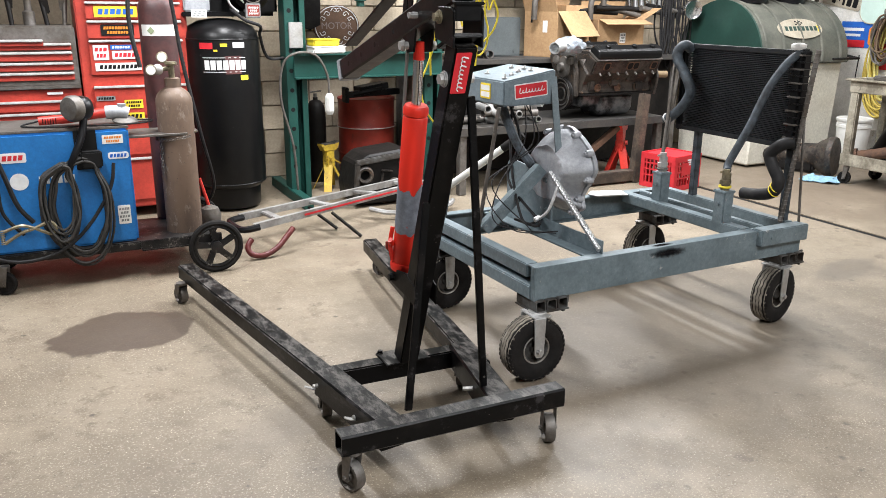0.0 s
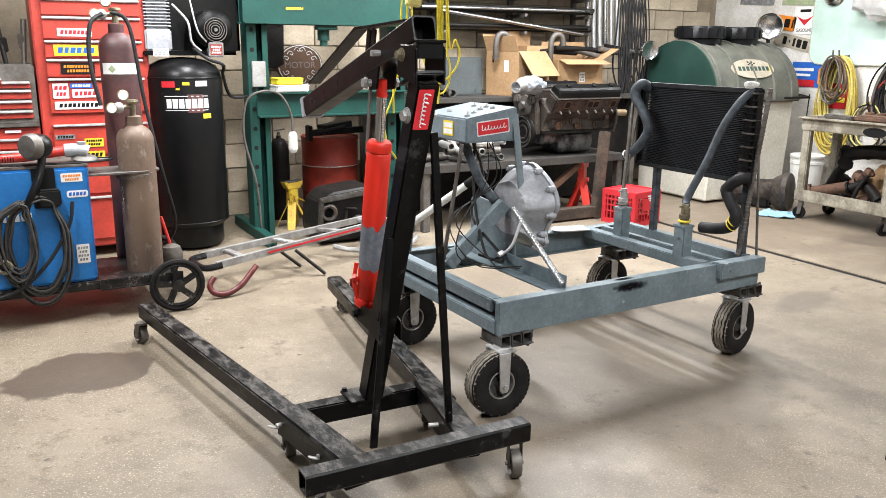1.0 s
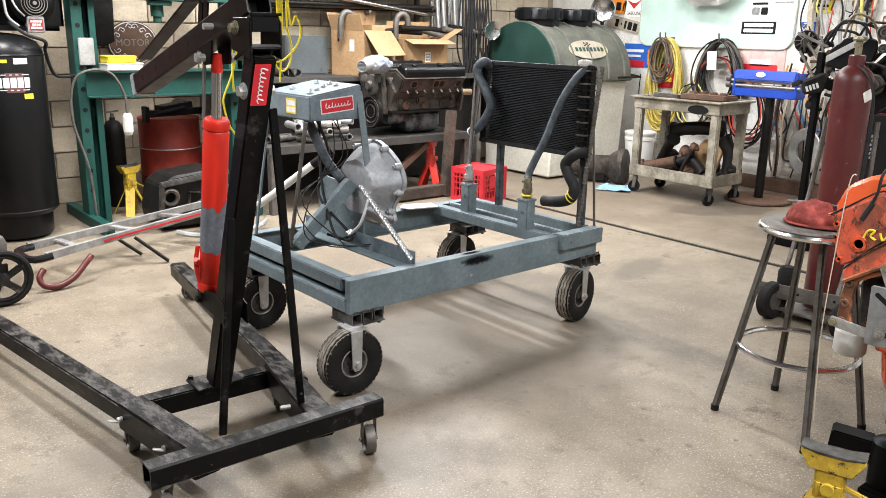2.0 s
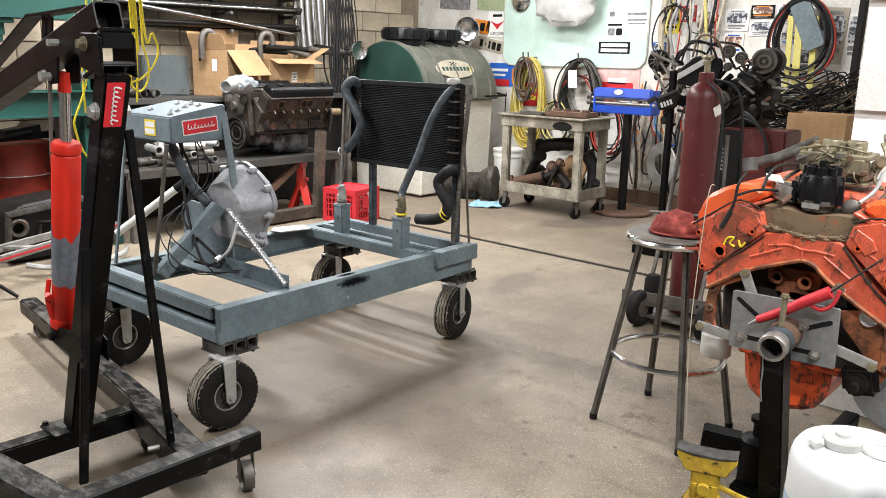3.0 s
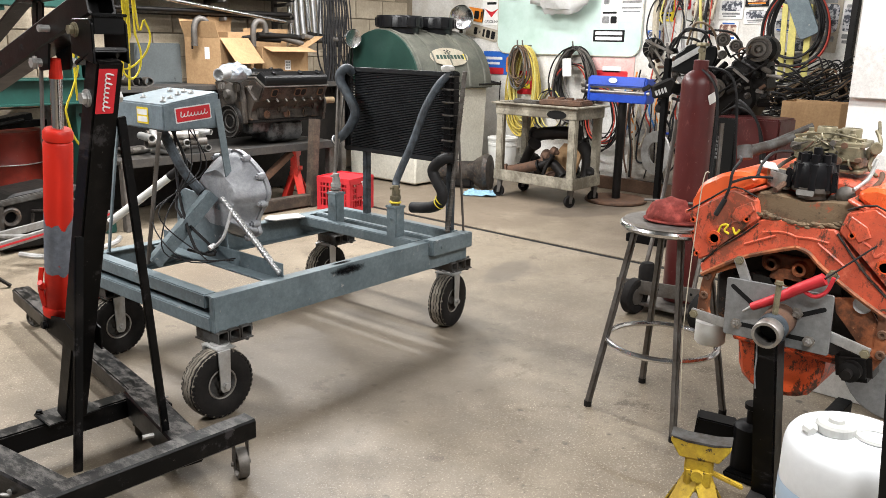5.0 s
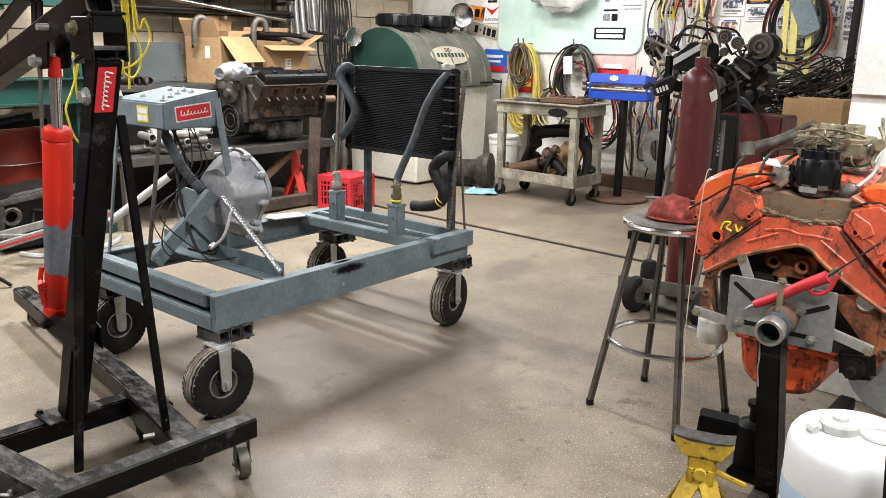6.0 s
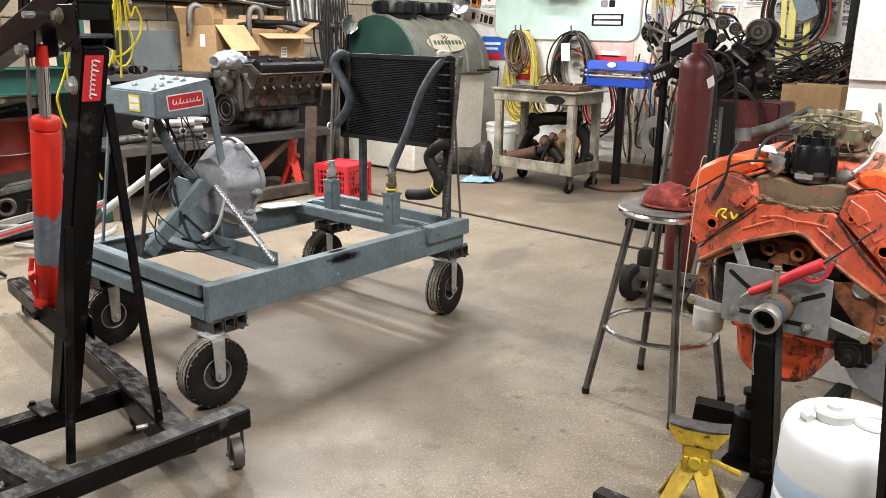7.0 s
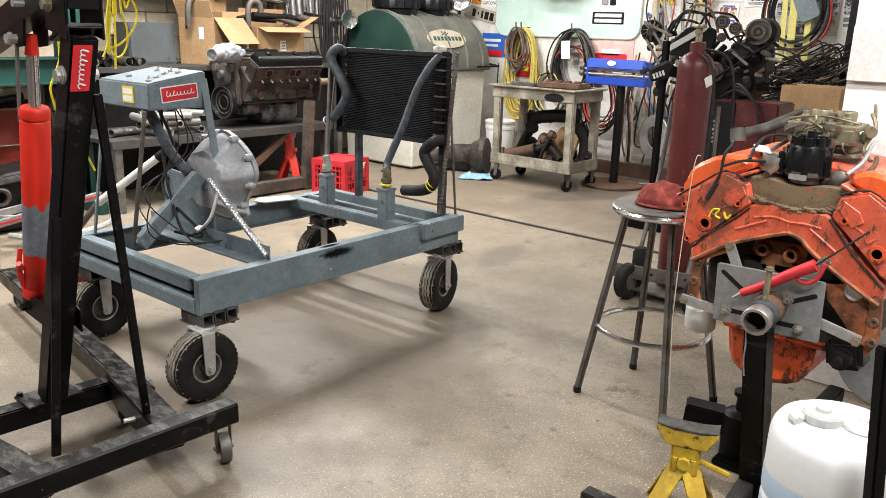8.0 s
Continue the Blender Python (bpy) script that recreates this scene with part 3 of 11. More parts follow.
def tube(bm, points, r, n=8, smooth=6):
    """A round tube along a smooth line; r may be a list."""
    p = curve(points, smooth) if smooth else [Vector(q) for q in points]
    side = None
    rings = []
    for i, q in enumerate(p):
        d = (p[min(i + 1, len(p) - 1)] - p[max(i - 1, 0)])
        if d.length < 1e-7:
            d = Vector((0, 0, 1))
        d.normalize()
        if side is None:
            side = d.orthogonal().normalized()
        side = (side - d * side.dot(d))
        side = side.normalized() if side.length > 1e-6 else d.orthogonal().normalized()
        up = d.cross(side)
        rr = r if not isinstance(r, (list, tuple)) else r[0] + (r[1] - r[0]) * i / (len(p) - 1)
        rings.append([bm.verts.new(q + rr * (side * math.cos(2 * math.pi * k / n) + up * math.sin(2 * math.pi * k / n))) for k in range(n)])
    for a, b in zip(rings, rings[1:]):
        for k in range(n):
            bm.faces.new((a[k], a[(k + 1) % n], b[(k + 1) % n], b[k]))
    bm.faces.new(rings[0])
    bm.faces.new(rings[-1])
    return bm


def torus(bm, m, R, r, n=28, k=10, flat=1.0):
    rings = []
    for i in range(n):
        a = 2 * math.pi * i / n
        rings.append([bm.verts.new(m @ Vector(((R + r * math.cos(b)) * math.cos(a), (R + r * math.cos(b)) * math.sin(a), r * flat * math.sin(b))))
                      for b in [2 * math.pi * j / k for j in range(k)]])
    for i in range(n):
        for j in range(k):
            bm.faces.new((rings[i][j], rings[(i + 1) % n][j], rings[(i + 1) % n][(j + 1) % k], rings[i][(j + 1) % k]))
    return bm


def slab(bm, outline, depth, m=None, bev=0.0):
    """A plate: a flat outline in the x, y plane of m, depth thick along its z."""
    m = m or Matrix()
    lo = [bm.verts.new(m @ Vector((x, y, 0))) for x, y in outline]
    hi = [bm.verts.new(m @ Vector((x, y, depth))) for x, y in outline]
    fs = [bm.faces.new(lo[::-1]), bm.faces.new(hi)]
    k = len(lo)
    for i in range(k):
        fs.append(bm.faces.new((lo[i], lo[(i + 1) % k], hi[(i + 1) % k], hi[i])))
    if bev:
        bmesh.ops.bevel(bm, geom=list({e for f in fs for e in f.edges}), offset=bev, segments=1, affect="EDGES", clamp_overlap=True)
    return bm


def rounded(w, h, r, n=4):
    """The outline of a rectangle with round corners about the origin."""
    pts = []
    for cx, cy, a0 in ((w / 2 - r, h / 2 - r, 0), (-w / 2 + r, h / 2 - r, 90), (-w / 2 + r, -h / 2 + r, 180), (w / 2 - r, -h / 2 + r, 270)):
        for i in range(n + 1):
            a = radians(a0 + 90 * i / n)
            pts.append((cx + r * math.cos(a), cy + r * math.sin(a)))
    return pts


def ellipse(w, h, n=28):
    return [(w / 2 * math.cos(2 * math.pi * k / n), h / 2 * math.sin(2 * math.pi * k / n)) for k in range(n)]


def facing(at, normal, roll=0.0):
    """The pose of a flat thing at a place: its z axis along normal, its y axis up, turned by roll degrees."""
    z = Vector(normal).normalized()
    x = Vector((0, 0, 1)).cross(z)
    x = x.normalized() if x.length > 1e-5 else Vector((1, 0, 0))
    y = z.cross(x)
    m = Matrix((x, y, z)).transposed().to_4x4()
    m.translation = Vector(at)
    return m @ pose(0, 0, 0, 0, 0, roll)


def lettering(name, words, size, m, material, parent, shear=0.0, width=None, bold=0.0, label=""):
    """Raised lettering in the built-in font, centred on the pose m, as a mesh under its thing."""
    cu = bpy.data.curves.new(name, "FONT")
    cu.body, cu.size, cu.align_x, cu.align_y = words, size, "CENTER", "CENTER"
    cu.shear, cu.extrude, cu.offset = shear, 0.0006, bold
    tmp = bpy.data.objects.new(name, cu)
    scene.collection.objects.link(tmp)
    me = bpy.data.meshes.new_from_object(tmp.evaluated_get(bpy.context.evaluated_depsgraph_get()))
    bpy.data.objects.remove(tmp)
    bpy.data.curves.remove(cu)
    bm = bmesh.new()
    bm.from_mesh(me)
    bpy.data.meshes.remove(me)
    if width and bm.verts:
        w = max(v.co.x for v in bm.verts) - min(v.co.x for v in bm.verts)
        bmesh.ops.scale(bm, verts=bm.verts, vec=(width / w, 1, 1))
    bmesh.ops.transform(bm, matrix=m, verts=bm.verts)
    return part(name, bm, material, parent, label)


def bolt(bm, at, to, r=0.012, h=0.012):
    """A hexagon head at a place, pointing along to."""
    m = along(at, Vector(at) + Vector(to))
    lathe(bm, [(r * 1.35, 0), (r * 1.35, h * 0.25), (r, h * 0.25), (r, h), (r * 0.5, h)], m, 6)
    return bm


def hollow(bm, p0, p1, w, t=0.006):
    """A square tube, open at both ends."""
    a, b = Vector(p0), Vector(p1)
    d = (b - a).normalized()
    x = d.cross(Vector((0, 0, 1))).normalized()
    y = d.cross(x)
    rings = []
    for q in (a, b):
        for r in (w / 2, w / 2 - t):
            c = min(0.006, r * 0.2)
            rings.append([bm.verts.new(q + x * u + y * v) for u, v in ((r, r - c), (r - c, r), (c - r, r), (-r, r - c), (-r, c - r), (c - r, -r), (r - c, -r), (r, c - r))])
    for i in range(8):
        j = (i + 1) % 8
        for m0, m1 in ((0, 2), (3, 1), (1, 0), (2, 3)):
            bm.faces.new((rings[m0][i], rings[m0][j], rings[m1][j], rings[m1][i]))
    bmesh.ops.recalc_face_normals(bm, faces=bm.faces)
    return bm


# ---- lamps: ceiling battens with twin tubes ----
def ceiling_light(x, y, turn, power):
    ob = thing("ceiling_light", (x, y, 2.92), "long white fluorescent ceiling batten with twin tubes", "light", "ceiling battens")
    dx, dy = (0.6, 0.0) if turn == 0 else (0.0, 0.6)
    bm = bmesh.new()
    beam(bm, (x - dx, y - dy, 2.955), (x + dx, y + dy, 2.955), 0.16, 0.07, 0.006)
    part("housing", bm, WHITE_PLASTIC, ob)
    for s in (-0.04, 0.04):
        sx, sy = (0, s) if turn == 0 else (s, 0)
        bm = bmesh.new()
        rod(bm, (x - dx * 0.97 + sx, y - dy * 0.97 + sy, 2.9), (x + dx * 0.97 + sx, y + dy * 0.97 + sy, 2.9), 0.013, n=10)
        part("tube", bm, TUBE_GLOW, ob, "glowing tube")
    lamp = bpy.data.lights.new("batten_lamp", "AREA")
    lamp.shape, lamp.size, lamp.size_y, lamp.energy = "RECTANGLE", 1.2, 0.14, power
    lamp.color = (1.0, 0.985, 0.965)
    lo = new("batten_lamp", lamp)
    lo.matrix_world = pose(x, y, 2.88, 0, 0, turn)


for lx, ly, turn, power in ((-0.9, -2.8, 90, 98), (0.5, -2.8, 90, 112), (-1.8, 1.3, 90, 118), (-0.3, 2.2, 90, 118), (1.4, 2.1, 90, 150), (2.8, 2.3, 90, 118), (4.3, 2.0, 90, 46), (4.1, 0.2, 90, 58)):
    ceiling_light(lx, ly, turn, power)

# ---- structure ----
WALL_Y, WALL_X = 4.25, 5.55

bm = bmesh.new()
for x0, x1 in ((-4.2, 3.145), (3.195, 6.0)):
    box(bm, ((x0 + x1) / 2, -0.5, -0.1), (x1 - x0, 10.4, 0.2), bev=0.006)
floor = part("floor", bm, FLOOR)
tagged(floor, "stained warm grey concrete workshop floor with a joint", "floor", kind="structure")
bm = bmesh.new()
box(bm, (3.17, -0.5, -0.099), (0.05, 10.4, 0.19))
tagged(part("floor_joint", bm, INK), "dark dirt-filled joint in the concrete floor", "floor joint", kind="structure")


bm = bmesh.new()
box(bm, (0.9, WALL_Y + 0.12, 1.5), (10.2, 0.2, 3.0))
wall_north = tagged(part("wall_north", bm, MORTAR), "tan painted concrete block wall", "wall", kind="structure")
bm = bmesh.new()
box(bm, (WALL_X + 0.1, 1.4, 1.5), (0.2, 6.0, 3.0))
wall_east = tagged(part("wall_east", bm, WHITE_WALL), "white painted wall covered with signs and hoses", "wall", kind="structure")
bm = bmesh.new()
box(bm, (-4.1, -0.5, 1.5), (0.2, 10.0, 3.0))
tagged(part("wall_west", bm, DARKWALL), "plain grey painted wall", "wall", kind="structure")
bm = bmesh.new()
box(bm, (0.9, -5.6, 1.5), (10.2, 0.2, 3.0))
tagged(part("wall_south", bm, DARKWALL), "plain grey painted wall", "wall", kind="structure")
bm = bmesh.new()
box(bm, (1.95, -3.53, 1.5), (0.2, 3.94, 3.0))
wall_side = tagged(part("wall_partition", bm, PARTITION), "white painted block partition wall", "wall", kind="structure")
bm = bmesh.new()
box(bm, (3.9, -1.68, 1.5), (3.5, 0.1, 3.0))
tagged(part("wall_recess", bm, WHITE_WALL), "plain white painted wall of the recess", "wall", kind="structure")
bm = bmesh.new()
box(bm, (0.9, -0.6, 3.06), (10.2, 10.2, 0.12))
tagged(part("ceiling", bm, CEIL), "plain dark grey workshop ceiling", "ceiling", kind="structure")
bm = bmesh.new()
box(bm, (WALL_X - 0.03, 0.4, 0.06), (0.06, 4.2, 0.12), bev=0.006)
tagged(part("baseboard", bm, SILLWOOD), "dark brown timber skirting at the white wall", "skirting", kind="structure")
bm = bmesh.new()
box(bm, (WALL_X - 0.012, 0.75, 0.42), (0.024, 1.2, 0.58), bev=0.003)
tagged(part("wall_panel", bm, RUSTPANEL), "rust-streaked grey sheet metal panel on the wall", "panel", kind="structure")


# ---- engine test cart ----
def pneumatic_wheel(ob, x, y, r, w, turn):
    """A ribbed tyre on a steel rim in a fork, under a swivel plate; the axle lies along turn."""
    a = radians(turn)
    ax = Vector((math.cos(a), math.sin(a), 0))
    m = along((x, y, r), Vector((x, y, r)) + ax)
    wheel = bmesh.new()
    prof = [(r * 0.43, -w * 0.34), (r * 0.5, -w * 0.44), (r * 0.64, -w * 0.49), (r * 0.8, -w * 0.5), (r * 0.9, -w * 0.46), (r * 0.955, -w * 0.41), (r * 0.975, -w * 0.2), (r * 0.985, 0),
            (r * 0.975, w * 0.2), (r * 0.955, w * 0.41), (r * 0.9, w * 0.46), (r * 0.8, w * 0.5), (r * 0.64, w * 0.49), (r * 0.5, w * 0.44), (r * 0.43, w * 0.34)]
    lathe(wheel, prof, m, 44)
    tyre = part("tyre", wheel, RUBBER, ob, "black rubber tyre with a dusty tread", smooth=True)
    bm = bmesh.new()
    n = 88
    for row in range(-2, 3):
        e = r * (1.0 - 0.01 * row * row)
        strip = []
        for k in range(n):
            q = 2 * math.pi * k / n
            zig = w * (0.016 if k % 4 < 2 else -0.016)
            strip.append([bm.verts.new(m @ Vector((rr * math.cos(q), rr * math.sin(q), row * w * 0.178 + side * w * hw + zig)))
                          for rr, side, hw in ((e - 0.007, -1, 0.072), (e, -1, 0.058), (e, 1, 0.058), (e - 0.007, 1, 0.072))])
        for k in range(n):
            u, v = strip[k], strip[(k + 1) % n]
            for i in range(3):
                bm.faces.new((u[i], u[i + 1], v[i + 1], v[i]))
    tagged(part("tread", bm, TREAD, tyre, "dust-grey zigzag tread ribs"), kind="stuff")
    bm = bmesh.new()
    for sd in (-1, 1):
        for k in range(40):
            q = 2 * math.pi * k / 40
            mq = m @ pose(0, 0, 0, 0, 0, math.degrees(q)) @ Matrix.Translation((r * 0.925, 0, sd * w * 0.44)) @ pose(0, 0, 0, 0, sd * 32, 0)
            bmesh.ops.create_cube(bm, size=1.0, matrix=mq @ Matrix.Diagonal((0.012, r * 0.09, 0.004, 1)))
    tagged(part("tread_shoulder", bm, RUBBER, tyre, "shallow lugged tyre shoulder"), kind="stuff")
    bm = bmesh.new()
    lathe(bm, [(0.0, -w * 0.3), (r * 0.14, -w * 0.3), (r * 0.15, -w * 0.08), (r * 0.33, -w * 0.06), (r * 0.38, -w * 0.3), (r * 0.42, -w * 0.34),
               (r * 0.42, w * 0.34), (r * 0.38, w * 0.3), (r * 0.33, w * 0.06), (r * 0.15, w * 0.08), (r * 0.14, w * 0.3), (0.0, w * 0.3)], m, 28)
    for k in range(4):
        q = m @ Vector((r * 0.24 * math.cos(k * 1.57), r * 0.24 * math.sin(k * 1.57), w * 0.07))
        bolt(bm, q, ax, 0.007, 0.006)
    rim = part("rim", bm, MOUNT_STEEL, tyre, "grimy dark steel rim")
    for sd in (-1, 1):
        bm = bmesh.new()
        torus(bm, m @ Matrix.Translation((0, 0, sd * w * 0.36)), r * 0.425, 0.0035, 36, 8)
        part("rim_lip", bm, STEEL, rim, "bright rim lip", smooth=True)
    bm = bmesh.new()
    for s in (-1, 1):
        p = Vector((x, y, 0)) + ax * s * (w * 0.5 + 0.008)
        slab(bm, [(-0.012, r - 0.026), (0.012, r - 0.026), (0.021, r - 0.012), (0.026, 2 * r + 0.003), (-0.026, 2 * r + 0.003), (-0.021, r - 0.012)], 0.006,
             facing(p, ax) @ Matrix.Translation((0, 0, -0.003)), 0.0012)
        bolt(bm, p + Vector((0, 0, r)) + ax * s * 0.003, ax * s, 0.011, 0.012)
    q = Vector((x + 0.03, y + 0.02, 2 * r))
    box(bm, q + Vector((-0.01, -0.006, 0.0)), (0.075, w + 0.03, 0.007), (0, 0, turn - 270), 0.002)
    rod(bm, q + Vector((0, 0, -0.002)), q + Vector((0, 0, 0.008)), 0.04, 0.036, 16)
    part("fork", bm, ZINC, ob, "plated steel caster fork")


def channel(bm, p0, p1, h, w, t=0.007, side=1):
    """A steel channel along p0-p1 (its web's centre), open towards side."""
    a, b = Vector(p0), Vector(p1)
    d = (b - a).normalized()
    n = Vector((0, 0, 1)).cross(d) * side
    prof = [(-t / 2, -h / 2), (w, -h / 2), (w, t - h / 2), (t / 2, t - h / 2), (t / 2, h / 2 - t), (w, h / 2 - t), (w, h / 2), (-t / 2, h / 2)]
    ends = [[bm.verts.new(q + n * u + Vector((0, 0, v))) for u, v in prof] for q in (a, b)]
    for i in range(8):
        bm.faces.new((ends[0][i], ends[0][(i + 1) % 8], ends[1][(i + 1) % 8], ends[1][i]))
    for e in ends:
        bm.faces.new(e)
    bmesh.ops.recalc_face_normals(bm, faces=bm.faces)
    bmesh.ops.bevel(bm, geom=list(bm.edges), offset=0.0015, segments=1, affect="EDGES")
    return bm


CX0, CX1, CY0, CY1, CZ = 0.045, 1.535, 0.045, 0.97, 0.45
cart = thing("engine_test_cart", (0.8, 0.5, 0.0), "grey-green welded steel engine test cart on four pneumatic casters", "cart")
bm = bmesh.new()
channel(bm, (CX0, CY0, CZ - 0.068), (CX1, CY0, CZ - 0.068), 0.136, 0.05, 0.007, 1)
part("side_rail", bm, GREY, cart, "grey channel rail with a black scorch mark")
bm = bmesh.new()
channel(bm, (CX0, CY1, CZ - 0.06), (CX1, CY1, CZ - 0.06), 0.12, 0.05, 0.007, -1)
part("side_rail", bm, GREY, cart)
bm = bmesh.new()
beam(bm, (CX0 + 0.028, CY0 + 0.06, CZ - 0.03), (CX0 + 0.028, CY1, CZ - 0.03), 0.056, 0.055)
part("end_rail", bm, GREY, cart)
bm = bmesh.new()
beam(bm, (CX0 + 0.022, CY0 + 0.012, CZ - 0.105), (CX0 + 0.022, CY1, CZ - 0.105), 0.075, 0.055)
part("end_rail", bm, GREY, cart)
# Black strip in the slot between the end rails paints its shade.
bm = bmesh.new()
beam(bm, (CX0 + 0.06, CY0 + 0.08, CZ - 0.066), (CX0 + 0.06, CY1 - 0.02, CZ - 0.066), 0.02, 0.03, 0.001)
part("dark_gap_strip", bm, INK, cart)
bm = bmesh.new()
box(bm, (CX0 + 0.002, CY0 + 0.005, CZ - 0.068), (0.02, 0.03, 0.138), bev=0.003)
part("corner_cap", bm, GREY, cart)
for x, w in ((1.225, 0.06), (1.33, 0.035), (1.51, 0.05)):
    bm = bmesh.new()
    beam(bm, (x, CY0 + 0.05, CZ - 0.022), (x, CY1 - 0.04, CZ - 0.022), w, 0.05)
    part("cross_rail", bm, GREY, cart)
bm = bmesh.new()
box(bm, (1.39, CY0 - 0.002, CZ - 0.03), (0.3, 0.066, 0.075), bev=0.004)
bolt(bm, (1.3, CY0 - 0.036, CZ - 0.03), (0, -1, 0), 0.006, 0.004)
part("sleeve", bm, GREY, cart)
bm = bmesh.new()
slab(bm, [(-0.12, -0.02), (0.08, -0.05), (0.15, 0.06), (-0.05, 0.1), (-0.13, 0.05)], 0.008, pose(1.1, 0.9, CZ + 0.004, 0, 4, 10), 0.002)
part("loose_plate", bm, ZINC, cart, "bent scrap of sheet steel")
for x, y in ((0.115, 0.09), (1.47, 0.09), (0.115, 0.91), (1.45, 0.91)):
    bm = bmesh.new()
    for k in range(3):
        hollow(bm, (x - 0.052 + 0.052 * k, y - 0.07, CZ - 0.155), (x - 0.052 + 0.052 * k, y + 0.07, CZ - 0.155), 0.046, 0.004)
    box(bm, (x, y, CZ - 0.18), (0.16, 0.15, 0.006), bev=0.0015)
    box(bm, (x + 0.09, y - 0.04, CZ - 0.15), (0.02, 0.006, 0.04), bev=0.0015)
    for u in (-0.06, 0.06):
        bolt(bm, (x + u, y - 0.06, CZ - 0.183), (0, 0, -1), 0.008, 0.01)
    part("caster_mount", bm, MOUNT_STEEL, cart, "short dark square tubes under the rail")
for x, y, turn in ((0.03, 0.022, 268), (1.385, 0.035, 281), (0.095, 0.88, 270), (1.36, 0.9, 276)):
    pneumatic_wheel(cart, x, y, 0.133, 0.085, turn)
bm = bmesh.new()
box(bm, (0.715, CY0 - 0.0046, CZ - 0.028), (0.26, 0.0006, 0.054))
part("scorch_mark", bm, SOOT_FRONT, cart, "black soot patch")
bm = bmesh.new()
box(bm, (0.7, CY0 + 0.022, CZ + 0.0008), (0.15, 0.04, 0.0006))
part("scorch_mark", bm, SOOT_TOP, cart, "black soot patch")

# cross angle, mounting plate and braces
bm = bmesh.new()
beam(bm, (0.392, 0.075, CZ + 0.02), (0.392, 0.93, CZ + 0.02), 0.007, 0.07, 0.0015)
beam(bm, (0.36, 0.075, CZ - 0.012), (0.36, 0.93, CZ - 0.012), 0.065, 0.007, 0.0015)
part("cross_angle", bm, GREY, cart)
bm = bmesh.new()
slab(bm, [(-0.19, 0.0), (0.19, 0.0), (0.19, 0.225), (0.16, 0.25), (0.0, 0.235), (-0.165, 0.25), (-0.19, 0.225)], 0.008, facing((0.438, 0.685, CZ + 0.015), (-1, 0, 0)), 0.002)
for yy, zz in ((-0.15, 0.06), (0.12, 0.08), (0.15, 0.21), (-0.14, 0.2)):
    bolt(bm, (0.43, 0.685 + yy, CZ + 0.015 + zz), (-1, 0, 0), 0.012, 0.012)
part("mounting_plate", bm, GREY, cart)
bm = bmesh.new()
beam(bm, (0.15, 0.62, CZ - 0.0), (0.41, 0.56, CZ + 0.27), 0.055, 0.055)
part("brace", bm, GREY, cart)
bm = bmesh.new()
tube(bm, [(0.425, 0.508, CZ + 0.255), (0.385, 0.085, CZ + 0.015)], 0.012, 10, 0)
for k in range(26):
    q = Vector((0.425, 0.508, CZ + 0.255)).lerp(Vector((0.385, 0.085, CZ + 0.015)), (k + 0.5) / 26)
    torus(bm, along(q, q + Vector((-0.04, -0.423, -0.24))), 0.0115, 0.0028, 10, 5)
part("rebar_brace", bm, ALU_SHEET, cart, "silver painted ribbed bar", smooth=True)

# gearbox bell housing, bolted to the plate
bm = bmesh.new()
BELL = [(0.03, 0.2), (-0.03, 0.212), (-0.1, 0.186), (-0.15, 0.158), (-0.2, 0.118), (-0.236, 0.05), (-0.21, 0.0), (-0.17, -0.055), (-0.148, -0.1), (-0.165, -0.14),
        (-0.1, -0.17), (0.0, -0.18), (0.12, -0.16), (0.19, -0.08), (0.21, 0.02), (0.19, 0.1), (0.12, 0.17)]
rim = [q.xy for q in curve([(u, v, 0) for u, v in BELL + BELL[:1]], 5)][:-1]
mm = Matrix(((0, 0, 1, 0.455), (1, 0, 0, 0.565), (0, 1, 0, 0.69), (0, 0, 0, 1)))
slab(bm, [(q.x, q.y) for q in rim], 0.02, mm @ Matrix.Translation((0, 0, 0.075)), 0.003)
loops = []
for f, z in ((0.52, -0.03), (0.62, -0.026), (0.72, 0.0), (0.86, 0.04), (0.935, 0.065), (0.95, 0.08)):
    loops.append([bm.verts.new(mm @ Vector((q.x * f, q.y * f, z + 0.006 * noise.noise(Vector((q.x * 16, q.y * 16, z)))))) for q in rim])
for a, b in zip(loops, loops[1:]):
    for k in range(len(rim)):
        bm.faces.new((a[k], a[(k + 1) % len(rim)], b[(k + 1) % len(rim)], b[k]))
bm.faces.new(loops[0])
for k in range(0, len(BELL), 2):
    u, v = BELL[k][0] * 0.97, BELL[k][1] * 0.97
    lathe(bm, [(0.0, -0.012), (0.014, -0.012), (0.017, 0.0), (0.017, 0.02)], mm @ Matrix.Translation((u, v, 0.066)), 10)
    bolt(bm, mm @ Vector((u, v, 0.055)), (-1, 0, 0), 0.008, 0.01)
for k in range(7):
    a = 2 * math.pi * k / 7 + 0.3
    beam(bm, mm @ Vector((0.1 * math.cos(a), 0.095 * math.sin(a), -0.024)), mm @ Vector((0.172 * math.cos(a), 0.16 * math.sin(a), 0.05)), 0.008, 0.016, 0.002)
part("bell_housing", bm, ALU, cart, "scalloped dull aluminium bell housing", smooth=True)

